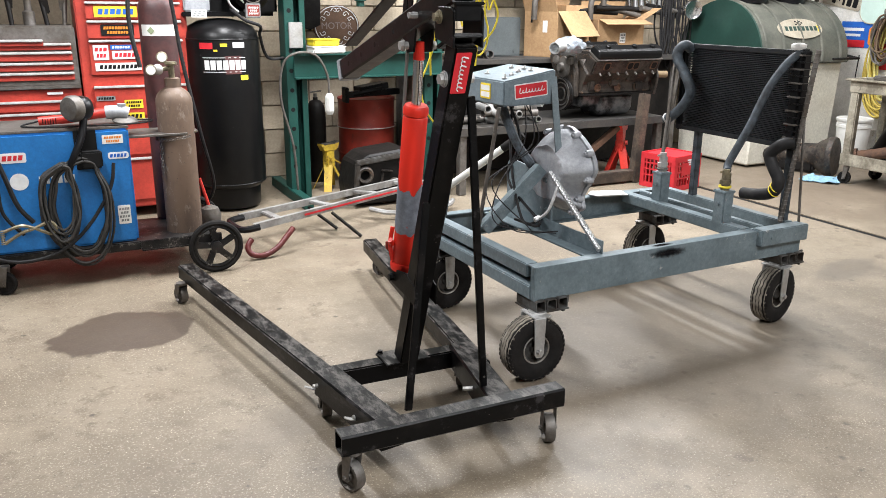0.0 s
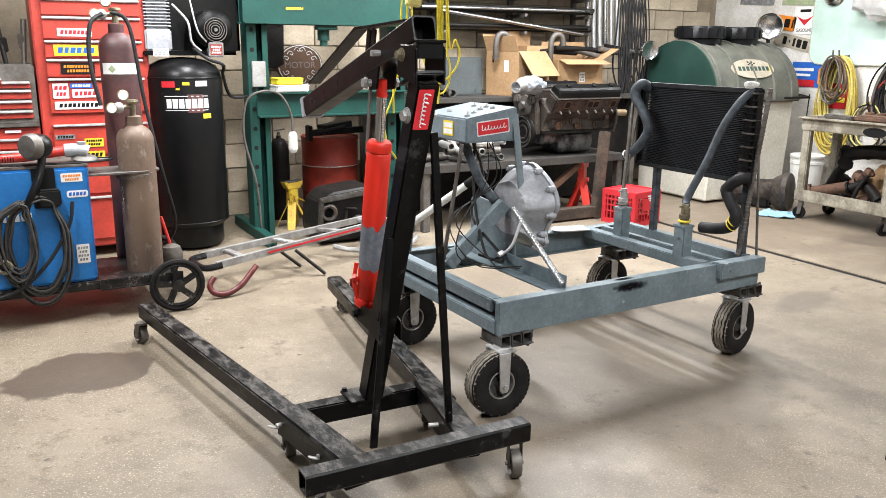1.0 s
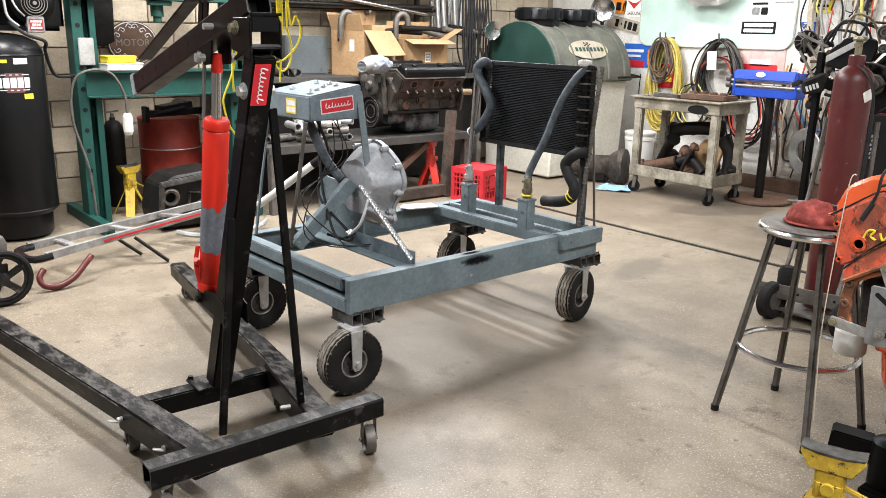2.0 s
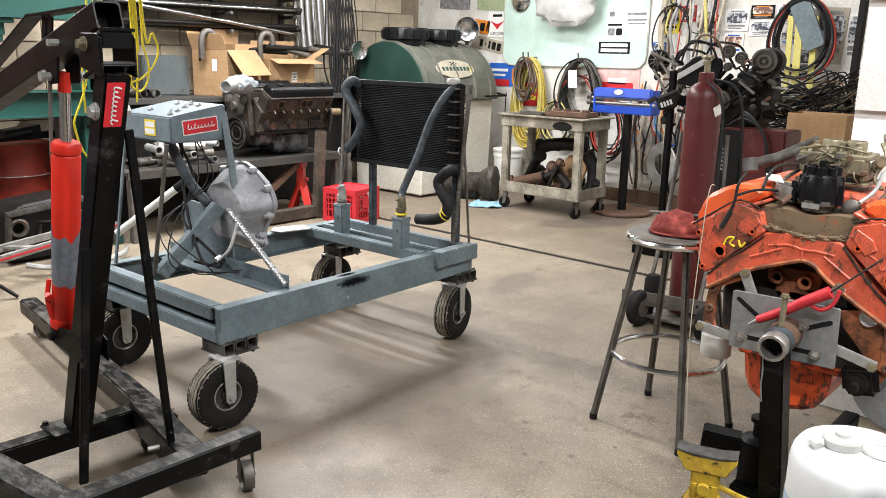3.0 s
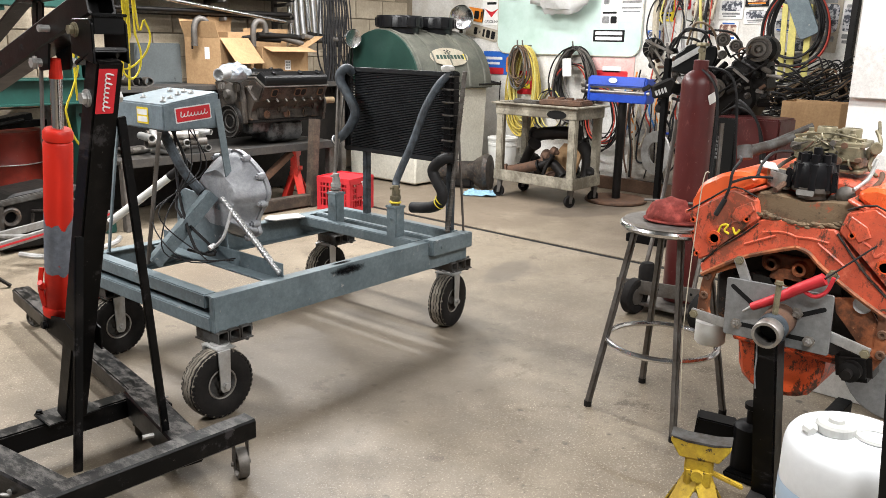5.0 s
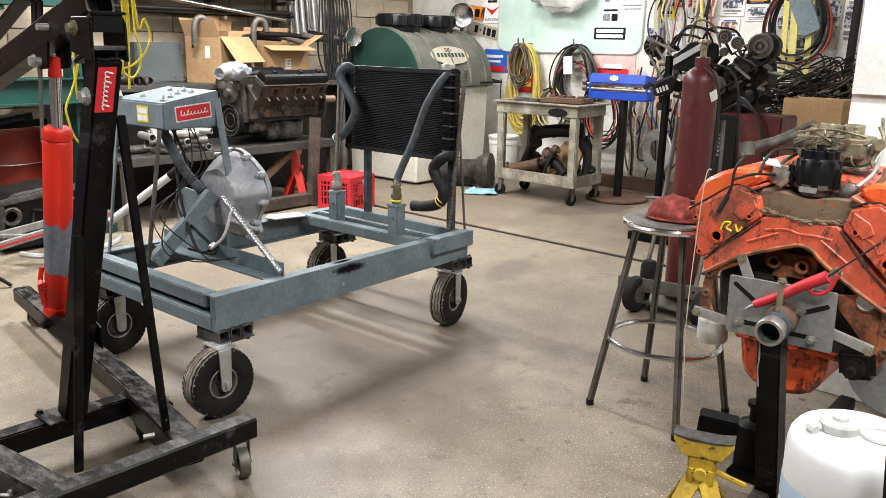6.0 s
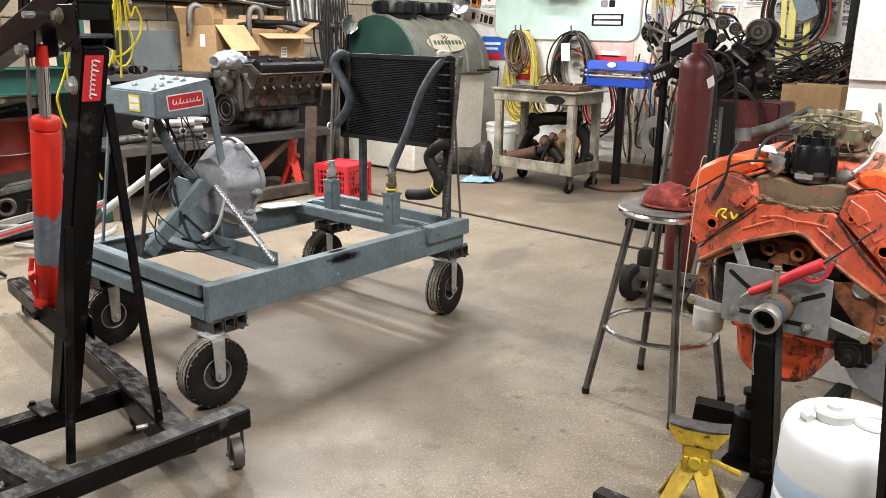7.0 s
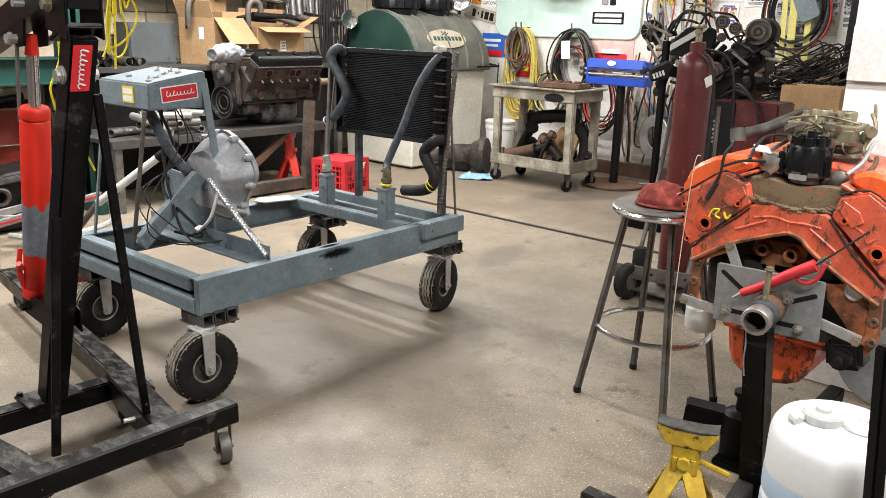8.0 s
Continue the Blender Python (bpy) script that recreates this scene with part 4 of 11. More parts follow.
# instrument box on legs
BX0, BX1, BY0, BY1, BZ0, BZ1 = 0.203, 0.47, 0.565, 0.95, 1.0, 1.128
bm = bmesh.new()
box(bm, ((BX0 + BX1) / 2, (BY0 + BY1) / 2, (BZ0 + BZ1) / 2), (BX1 - BX0, BY1 - BY0, BZ1 - BZ0), bev=0.006)
lid_rise = 0.022 / ((BX1 - BX0) / 2)
for v in bm.verts:
    if v.co.z > (BZ0 + BZ1) / 2:
        v.co.z += lid_rise * (v.co.x - (BX0 + BX1) / 2)
ibox = part("instrument_box", bm, GREY_TOP, cart, "light grey sheet steel instrument box")
for x, y, h in ((0.24, 0.62, 0.03), (0.3, 0.66, 0.018), (0.36, 0.7, 0.02), (0.4, 0.66, 0.02), (0.41, 0.73, 0.025), (0.27, 0.82, 0.018), (0.4, 0.82, 0.022)):
    bm = bmesh.new()
    z = BZ1 + lid_rise * (x - (BX0 + BX1) / 2)
    rod(bm, (x, y, z), (x, y, z + 0.006), 0.012, n=12)
    rod(bm, (x, y, z + 0.006), (x + 0.004, y, z + h * 0.7), 0.005, n=8)
    part("switch", bm, ZINC, ibox, "dull toggle switch")
bm = bmesh.new()
slab(bm, rounded(0.17, 0.064, 0.005), 0.002, facing(((BX0 + BX1) / 2 + 0.005, BY0 - 0.0005, 1.066), (0, -1, 0), 5), 0)
b1 = part("badge", bm, INK_WHITE, ibox, "white-edged red brand badge")
bm = bmesh.new()
slab(bm, rounded(0.16, 0.054, 0.004), 0.001, facing(((BX0 + BX1) / 2 + 0.005, BY0 - 0.0027, 1.066), (0, -1, 0), 5), 0)
part("badge_face", bm, INK_RED, ibox)


def script_mark(m, length, height, material, parent):
    """A brand's slanted script as one plain wavy stroke."""
    bm = bmesh.new()
    pts = []
    for k in range(97):
        t = k / 96
        a = 2 * math.pi * 8 * t
        amp = 0.46 if t < 0.1 else (0.4 if 0.2 < t < 0.3 or 0.42 < t < 0.5 or 0.84 < t < 0.93 else 0.19)
        y = height * (amp * max(0.0, math.sin(a)) + 0.17 * min(0.0, math.sin(a)) - 0.06)
        pts.append(m @ Vector((length * (t - 0.5) + 0.1 * height * math.cos(a) + 0.3 * y, y, 0.0004)))
    tube(bm, pts, height * 0.055, 5, 0)
    part("badge_script", bm, INK_WHITE if material is None else material, parent)


script_mark(facing(((BX0 + BX1) / 2 + 0.005, BY0 - 0.0045, 1.066), (0, -1, 0), 5), 0.13, 0.036, None, ibox)
bm = bmesh.new()
slab(bm, rounded(0.085, 0.066, 0.004), 0.002, facing((BX0 - 0.0005, 0.715, 1.055), (-1, 0, 0)), 0)
part("sticker", bm, INK_YELLOW, ibox, "yellow and white sticker")
bm = bmesh.new()
for dz in (0.011, -0.012):
    slab(bm, rounded(0.072, 0.022, 0.003), 0.0008, facing((BX0 - 0.0027, 0.715, 1.055 + dz * 1.25), (-1, 0, 0)), 0)
part("sticker_bar", bm, INK_WHITE, ibox)
bm = bmesh.new()
tube(bm, [(0.18, 0.56, BZ0), (0.13, 0.63, CZ)], 0.009, 8, 0)
part("box_leg", bm, DULL_STEEL, cart, "thin rebar leg")
bm = bmesh.new()
beam(bm, (BX1 - 0.005, BY0 + 0.012, BZ1 - 0.01), (0.44, 0.46, CZ + 0.27), 0.03, 0.008, 0.001)
part("box_leg", bm, GREY, cart)
bm = bmesh.new()
tube(bm, [(0.3, 0.75, BZ0), (0.36, 0.7, 0.82), (0.4, 0.62, 0.72)], 0.022, 12)
part("box_leg", bm, HOSE_BLUE, cart)
bm = bmesh.new()
beam(bm, (0.2, 0.92, BZ0), (0.12, 0.93, CZ), 0.02, 0.008, 0.001)
part("box_leg", bm, GREY, cart)
rnd = random.Random(5)
for k in range(5):
    bm = bmesh.new()
    sx, sy = 0.28 + 0.12 * rnd.random(), 0.62 + 0.2 * rnd.random()
    tube(bm, [(sx, sy, BZ0), (sx + rnd.uniform(-0.08, 0.08), sy - 0.04, 0.82), (0.2 + rnd.uniform(-0.06, 0.1), 0.6 + rnd.uniform(-0.1, 0.1), 0.66),
              (0.24 + rnd.uniform(-0.1, 0.1), 0.52 + rnd.uniform(-0.1, 0.2), 0.5), (0.3 + rnd.uniform(-0.1, 0.1), 0.4 + rnd.uniform(-0.1, 0.2), 0.47 + 0.03 * rnd.random())],
         0.0028 + 0.004 * (k % 3 == 0), 6)
    part("cable", bm, HOSE, cart, "loose black cable", smooth=True)
bm = bmesh.new()
tube(bm, [(0.36, 0.36, 0.68), (0.33, 0.36, 0.6), (0.31, 0.37, 0.56), (0.29, 0.4, 0.53)], 0.007, 8)
rod(bm, (0.275, 0.4, 0.53), (0.3, 0.4, 0.54), 0.012, n=8)
part("bleed_hose", bm, ALU_SHEET, cart, smooth=True)

# radiator with its posts and hoses
RX, RY0, RY1, RZ0, RZ1 = 1.46, 0.07, 0.825, 0.8, 1.236
bm = bmesh.new()
box(bm, (RX, (RY0 + RY1) / 2, RZ1 - 0.012), (0.05, RY1 - RY0, 0.024), bev=0.004)
box(bm, (RX, (RY0 + RY1) / 2, RZ0 + 0.012), (0.05, RY1 - RY0, 0.024), bev=0.004)
box(bm, (RX + 0.014, (RY0 + RY1) / 2, (RZ0 + RZ1) / 2), (0.004, RY1 - RY0 - 0.1, RZ1 - RZ0 - 0.04))
rad = part("radiator_core", bm, FIN, cart, "black crossflow radiator core")
for k in range(46):
    bm = bmesh.new()
    z = RZ0 + 0.03 + (RZ1 - RZ0 - 0.06) * k / 45
    box(bm, (RX, (RY0 + RY1) / 2, z), (0.034, RY1 - RY0 - 0.09, 0.0045))
    part("fin", bm, FIN, rad)
for y in (RY0 + 0.03, RY1 - 0.015):
    bm = bmesh.new()
    box(bm, (RX, y, (RZ0 + RZ1) / 2), (0.06, 0.06 if y < 0.4 else 0.03, RZ1 - RZ0 + 0.01), bev=0.012)
    tank = part("end_tank", bm, BLACK_GLOSS, rad, "ribbed black plastic end tank")
    for k in range(14 if y < 0.4 else 0):
        bm = bmesh.new()
        z = RZ0 + 0.02 + (RZ1 - RZ0 - 0.04) * k / 13
        box(bm, (RX - 0.004, y, z), (0.068, 0.064, 0.008), bev=0.003)
        part("rib", bm, DULL_STEEL if k % 2 else BLACK_GLOSS, tank)
bm = bmesh.new()
lathe(bm, [(0.0, 0), (0.026, 0), (0.033, 0.012), (0.033, 0.024), (0.02, 0.03), (0, 0.03)], pose(RX - 0.01, RY0 + 0.05, RZ1), 18)
box(bm, (RX - 0.01, RY0 + 0.05, RZ1 + 0.024), (0.075, 0.022, 0.012), (0, 0, 30), 0.003)
part("filler_cap", bm, WHITE_PLASTIC, rad, "pale radiator cap")
for y in (0.13, 0.72):
    bm = bmesh.new()
    beam(bm, (1.505, y, CZ), (1.505, y, RZ0 + 0.2), 0.035, 0.035)
    part("radiator_post", bm, HOSE_BLUE, cart, "blue-grey square tube post")
for y, x in ((0.705, 1.262), (0.245, 1.226)):
    bm = bmesh.new()
    box(bm, (x, y, CZ + 0.06), (0.062, 0.066, 0.17), bev=0.005)
    box(bm, (x, y, CZ + 0.146), (0.07, 0.074, 0.012), bev=0.003)
    bolt(bm, (x - 0.031, y, CZ + 0.09), (-1, 0, 0), 0.008, 0.008)
    p = part("post_socket", bm, GREY, cart)
    bm = bmesh.new()
    rod(bm, (x, y, CZ + 0.15), (x + 0.004, y, CZ + 0.23), 0.021, n=14)
    rod(bm, (x, y, CZ + 0.18), (x, y, CZ + 0.2), 0.027, n=6)
    rod(bm, (x, y, CZ + 0.225), (x, y, CZ + 0.25), 0.017, n=10)
    rod(bm, (x - 0.035, y, CZ + 0.238), (x + 0.03, y + 0.01, CZ + 0.242), 0.006, n=6)
    part("pipe_fitting", bm, CARB if y < 0.5 else ZINC, cart, "brass and steel pipe fitting")
    bm = bmesh.new()
    torus(bm, pose(x, y, CZ + 0.168), 0.024, 0.006, 18, 6)
    part("gasket_ring", bm, YELLOW_PLASTIC if y < 0.5 else DULL_STEEL, cart)
bm = bmesh.new()
tube(bm, [(1.235, 0.25, 0.69), (1.26, 0.265, 0.73), (1.31, 0.215, 0.9), (1.36, 0.187, 1.053), (1.4, 0.15, 1.155), (1.42, 0.115, 1.205), (1.45, 0.1, 1.225)], 0.0185, 12)
part("radiator_hose", bm, HOSE_BLUE, cart, "dusty blue-grey rubber hose", smooth=True)
bm = bmesh.new()
tube(bm, [(1.44, 0.76, 1.21), (1.4, 0.765, 1.23), (1.385, 0.795, 1.2), (1.38, 0.785, 1.155), (1.38, 0.735, 1.1), (1.38, 0.682, 1.02), (1.38, 0.7, 0.96), (1.38, 0.76, 0.895), (1.38, 0.838, 0.845)], 0.025, 12)
part("radiator_hose", bm, HOSE_BLUE, cart, "curved blue-grey upper hose", smooth=True)
bm = bmesh.new()
torus(bm, along((1.38, 0.825, 0.853), (1.38, 0.838, 0.845)), 0.025, 0.005, 18, 6)
part("hose_clamp", bm, ZINC, cart)
bm = bmesh.new()
tube(bm, [(1.45, 0.075, 0.835), (1.42, 0.115, 0.82), (1.42, 0.175, 0.765), (1.42, 0.15, 0.71), (1.42, 0.112, 0.655), (1.42, 0.13, 0.6), (1.42, 0.2, 0.57), (1.42, 0.31, 0.555)], 0.028, 14)
lower = part("radiator_hose", bm, HOSE, cart, "bent black lower hose with an open end", smooth=True)
bm = bmesh.new()
for dz in (0.0, 0.018):
    torus(bm, along((1.42, 0.122 + dz * 0.6, 0.618 - dz), (1.42, 0.15 + dz, 0.59 - dz)), 0.029, 0.003, 18, 6)
part("hose_clamp", bm, YELLOW_PLASTIC, lower, "yellow hose clamp")
for y0, y1, z0, z1, r in ((0.745, 0.84, CZ + 0.05, RZ1 - 0.02, 0.009), (0.76, 0.8, CZ + 0.02, RZ1 - 0.1, 0.006)):
    bm = bmesh.new()
    tube(bm, [(1.28, y0, z0), (1.42, y1, z1)], r, 8, 0)
    part("rebar_stay", bm, DULL_STEEL, cart, "thin rusty stay rod")
bm = bmesh.new()
tube(bm, [(1.47, 0.115, CZ), (1.46, 0.023, RZ1 + 0.005)], 0.011, 10, 0)
for k in range(40):
    q = Vector((1.47, 0.115, CZ)).lerp(Vector((1.46, 0.023, RZ1)), (k + 0.5) / 40)
    torus(bm, along(q, q + Vector((-0.01, -0.09, 0.76))), 0.0105, 0.0028, 10, 5)
part("rebar_stay", bm, DULL_STEEL, cart, smooth=True)
bm = bmesh.new()
tube(bm, [(1.53, 0.06, CZ), (1.5, 0.1, RZ1 - 0.1)], 0.006, 8, 0)
part("rebar_stay", bm, DULL_STEEL, cart)


# the cart stands slightly askew to the room
cart.location, cart.rotation_euler = (0.779, 0.485, 0.0), (0, 0, radians(1.5))


# ---- engine hoist ----
hoist = thing("engine_hoist", (-0.5, 0.4, 0.0), "black folding engine hoist with a red hydraulic ram", "hoist")


def caster(ob, x, y, top, r, w, turn, material=DULL_STEEL):
    a = radians(turn)
    ax = Vector((math.cos(a), math.sin(a), 0))
    m = along((x, y, r), Vector((x, y, r)) + ax)
    bm = bmesh.new()
    lathe(bm, [(0.0, -w * 0.3), (r * 0.3, -w * 0.5), (r * 0.35, -w * 0.2), (r * 0.75, -w * 0.2), (r * 0.82, -w * 0.5), (r * 0.97, -w * 0.46), (r, -w * 0.3),
               (r, w * 0.3), (r * 0.97, w * 0.46), (r * 0.82, w * 0.5), (r * 0.75, w * 0.2), (r * 0.35, w * 0.2), (r * 0.3, w * 0.5), (0, w * 0.3)], m, 24)
    for k in range(5):
        q = 2 * math.pi * k / 5
        rod(bm, m @ Vector((r * 0.55 * math.cos(q), r * 0.55 * math.sin(q), -w * 0.28)), m @ Vector((r * 0.55 * math.cos(q), r * 0.55 * math.sin(q), w * 0.28)), r * 0.13, n=8)
    wh = part("wheel", bm, material, ob, "grimy steel caster wheel", smooth=True)
    bm = bmesh.new()
    back = Vector((-ax.y, ax.x, 0)) * 0.02
    for s in (-1, 1):
        p = Vector((x, y, 0)) + ax * s * (w * 0.5 + 0.004)
        slab(bm, [(-0.014, r - 0.014), (0.012, r - 0.014), (0.03, top - 0.006), (-0.012, top - 0.006)], 0.003, facing(p, ax), 0.0006)
        bolt(bm, p + Vector((0, 0, r)) + ax * s * 0.002, ax * s, 0.007, 0.007)
    q = Vector((x, y, top - 0.008)) + back * 0.5
    rod(bm, q, q + Vector((0, 0, 0.01)), 0.026, n=16)
    part("caster_fork", bm, DULL_STEEL, wh)


HT = 0.17


bm = bmesh.new()
BAR0, BAR1 = Vector((-0.922, -0.436, 0.166)), Vector((-0.146, -0.448, 0.166))
hollow(bm, BAR0, BAR1, 0.068)
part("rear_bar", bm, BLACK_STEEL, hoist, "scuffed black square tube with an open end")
LEGS = (((-0.785, -0.05), (-1.045, 1.53)), ((-0.265, -0.1), (-0.045, 1.57)))
for (x0, y0), (x1, y1) in LEGS:
    d = Vector((x1 - x0, y1 - y0, 0)).normalized()
    bm = bmesh.new()
    beam(bm, Vector((x0, y0, HT - 0.036)) - d * 0.02, (x1, y1, HT - 0.036), 0.08, 0.07, 0.006)
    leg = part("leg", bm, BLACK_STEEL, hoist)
for xs, xe in ((-0.735, -0.81), (-0.345, -0.25)):
    bm = bmesh.new()
    n = Vector((xe - xs, 0.36, 0)).normalized()
    n = Vector((n.y, -n.x, 0))
    hollow(bm, (xs, -0.405, HT - 0.036), (xs * 0.12 + xe * 0.88, 0.05, HT - 0.038), 0.094, 0.008)
    part("leg_socket", bm, BLACK_STEEL, hoist)
    for q in (0.15, 0.82):
        bm = bmesh.new()
        c = Vector((xs, -0.3, HT - 0.035)).lerp(Vector((xe, 0.1, HT - 0.035)), q)
        rod(bm, c - n * 0.066, c + n * 0.066, 0.008, n=10)
        out = c + n * (-0.078 if xs < -0.5 else 0.078)
        torus(bm, along(out, out + Vector((0.3, 0.2, 0.7))), 0.017, 0.0036, 16, 6)
        part("lock_pin", bm, ZINC, hoist, "bright pin with a pull ring")
bm = bmesh.new()
beam(bm, (-0.8, 0.075, HT - 0.045), (-0.29, 0.06, HT - 0.045), 0.065, 0.07, 0.005)
box(bm, (-0.5, 0.06, HT - 0.006), (0.17, 0.12, 0.01), bev=0.002)
for x in (-0.57, -0.43):
    bolt(bm, (x, 0.11, HT), (0, 0, 1), 0.01, 0.01)
part("cross_bar", bm, BLACK_STEEL, hoist)
for x, y, top, turn in ((-0.885, -0.436, 0.136, 200), (-0.185, -0.448, 0.136, 340), (-0.808, 0.04, 0.1, 170), (-0.255, 0.045, 0.1, 320), (-1.09, 1.44, 0.105, 200), (-0.042, 1.44, 0.105, 20)):
    caster(hoist, x, y, top, 0.05 if top > 0.12 else 0.042, 0.036, turn)
HX = -0.5
MB, MT = Vector((HX, 0.03, HT)), Vector((HX, -0.389, 1.315))
bm = bmesh.new()
beam(bm, MB, MT, 0.072, 0.064, 0.005, (0, 1, 0))
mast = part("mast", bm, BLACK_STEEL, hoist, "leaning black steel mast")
for sx in (-1, 1):
    bm = bmesh.new()
    slab(bm, [(-0.425, 1.3), (-0.305, 1.325), (-0.31, 1.402), (-0.325, 1.412), (-0.412, 1.412), (-0.425, 1.4)], 0.008,
         Matrix(((0, 0, 1, HX + sx * 0.045 - 0.004), (1, 0, 0, 0), (0, 1, 0, 0), (0, 0, 0, 1))), 0.002)
    part("mast_bracket", bm, BLACK_STEEL, hoist, "worn black bracket cheek")
bm = bmesh.new()
box(bm, (HX, -0.418, 1.397), (0.082, 0.012, 0.046), bev=0.002)
box(bm, (HX, -0.426, 1.421), (0.094, 0.012, 0.008), bev=0.002)
part("bracket_plate", bm, BLACK, hoist)
bm = bmesh.new()
box(bm, (HX, -0.372, 1.318), (0.1, 0.112, 0.012), (-20, 0, 0), 0.003)
part("mast_cap", bm, BLACK_STEEL, hoist)
for sx in (-1, 1):
    for y, z, r, mt in ((-0.34, 1.384, 0.013, CARB), (-0.348, 1.211, 0.016, ZINC)):
        bm = bmesh.new()
        q = Vector((HX + sx * (0.049 if z > 1.3 else 0.036), y, z))
        rod(bm, q, q + Vector((sx * 0.004, 0, 0)), r * 1.5, n=16)
        bolt(bm, q + Vector((sx * 0.004, 0, 0)), (sx, 0, 0), r, 0.015)
        part("bracket_bolt", bm, mt, hoist, "plated bracket bolt")
P0, P2 = Vector((HX, -0.385, 1.457)), Vector((HX, 0.585, 1.168))
P1 = P0.lerp(P2, 0.31)
bm = bmesh.new()
bd = (P2 - P0).normalized()
hollow(bm, P0, P2, 0.074, 0.005)
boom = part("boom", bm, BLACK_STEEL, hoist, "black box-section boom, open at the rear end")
bm = bmesh.new()
beam(bm, P0 + bd * 0.07, P2 + bd * 0.02, 0.062, 0.062, 0.004)
part("inner_boom", bm, BLACK, boom)
for t in (0.43, 0.6, 0.74, 0.88):
    q = P0.lerp(P2, t)
    for sx in (-1, 1):
        bm = bmesh.new()
        rod(bm, q + Vector((sx * 0.0362, 0, 0)), q + Vector((sx * 0.0374, 0, 0)), 0.009, n=12)
        part("pin_hole", bm, INK, boom)
bm = bmesh.new()
rod(bm, (HX - 0.066, -0.159, 1.386), (HX + 0.066, -0.159, 1.386), 0.0095, n=12)
part("boom_pin", bm, ZINC, boom, "bright boom pin")
bm = bmesh.new()
beam(bm, P2 - bd * 0.03, P2 + bd * 0.006, 0.079, 0.079, 0.003)
part("boom_end", bm, ALU, boom, "worn pale boom end")
bm = bmesh.new()
for sx in (-1, 1):
    slab(bm, [(-0.13, 1.378), (-0.14, 1.35), (-0.12, 1.275), (-0.07, 1.27), (-0.03, 1.33), (-0.03, 1.35)], 0.007,
         Matrix(((0, 0, 1, HX + sx * 0.03 - 0.0035), (1, 0, 0, 0), (0, 1, 0, 0), (0, 0, 0, 1))), 0.0012)
part("ram_bracket", bm, BLACK, boom)
for sx in (-1, 1):
    bm = bmesh.new()
    q = Vector((HX + sx * 0.034, -0.08, 1.293))
    rod(bm, q, q + Vector((sx * 0.014, 0, 0)), 0.012, n=12)
    bolt(bm, q + Vector((sx * 0.014, 0, 0)), (sx, 0, 0), 0.015, 0.014)
    part("pivot_bolt", bm, ZINC, boom)
bm = bmesh.new()
beam(bm, (HX - 0.03, -0.07, 1.285), (HX - 0.03, -0.03, 1.06), 0.006, 0.016, 0.001)
part("link_bar", bm, DULL_STEEL, boom, "thin dark link bar")
bm = bmesh.new()
beam(bm, (HX + 0.03, -0.24, 1.482), (HX + 0.03, 0.145, 1.463), 0.05, 0.008, 0.001)
beam(bm, (HX + 0.03, 0.14, 1.466), (HX + 0.03, 0.62, 1.262), 0.05, 0.008, 0.001)
for y in (0.06, 0.1):
    beam(bm, (HX + 0.03, y, 1.34), (HX + 0.03, y - 0.03, 1.462), 0.006, 0.03, 0.001)
part("tension_strap", bm, BLACK_STEEL, boom, "flat black tension strap over the boom")
WORN_GREY = mat("bare_blue_grey_primer", (0.2, 0.22, 0.26), 0.45, col2=(0.13, 0.145, 0.175), scale=12, spots=(0.4, 0.05, 0.04), spot_scale=16, spot_level=0.66, bump=0.15)
R0, R1, R2, R3 = Vector((HX, 0.047, 0.52)), Vector((HX, -0.069, 1.105)), Vector((HX, -0.088, 1.25)), Vector((HX, -0.096, 1.305))
m, ln = frame_of(R0, R1)
m.translation = R0
bm = bmesh.new()
lathe(bm, [(0.0, 0), (0.037, 0), (0.041, 0.01), (0.041, ln * 0.93), (0.037, ln * 0.94), (0.042, ln * 0.95), (0.042, ln * 0.985), (0.036, ln), (0, ln)], m, 28)
ram = part("ram", bm, RED_RAM, hoist, "chipped red hydraulic ram", smooth=True)
bm = bmesh.new()
n = 28
ring = []
for k in range(n + 1):
    a2 = 2 * math.pi * k / n
    wob = 0.03 * math.sin(a2 * 1.0 + 0.4) + 0.01 * math.sin(a2 * 5) + 0.006 * math.sin(a2 * 9 + 1)
    ring.append([bm.verts.new(m @ Vector((0.0415 * math.cos(a2), 0.0415 * math.sin(a2), z + (wob if z > ln * 0.4 else wob * 0.5)))) for z in (ln * 0.26, ln * 0.55)])
for k in range(n):
    bm.faces.new((ring[k][0], ring[k + 1][0], ring[k + 1][1], ring[k][1]))
part("worn_patch", bm, WORN_GREY, ram, "bare grey patch", smooth=True)
bm = bmesh.new()
rod(bm, R1, R2, 0.0165, n=16)
part("piston_rod", bm, CHROME, ram, "chrome piston rod", smooth=True)
bm = bmesh.new()
rod(bm, R2, R3, 0.019, 0.015, 14)
part("rod_end", bm, RED_RAM, ram)
bm = bmesh.new()
tube(bm, [R0 + Vector((-0.042, 0.0, 0.03)), R0 + Vector((-0.05, 0.0, 0.09)), R0 + Vector((-0.04, 0.0, 0.15))], 0.008, 8)
rod(bm, R0 + Vector((-0.045, -0.01, 0.09)), R0 + Vector((-0.058, -0.02, 0.11)), 0.009, n=10)
part("pump_body", bm, RED_RAM, ram, smooth=True)
bm = bmesh.new()
lathe(bm, [(0, 0), (0.046, 0), (0.048, 0.02), (0.043, 0.03), (0, 0.03)], m @ Matrix.Translation((0, 0, -0.006)), 24)
part("ram_base", bm, RED_RAM, ram, smooth=True)
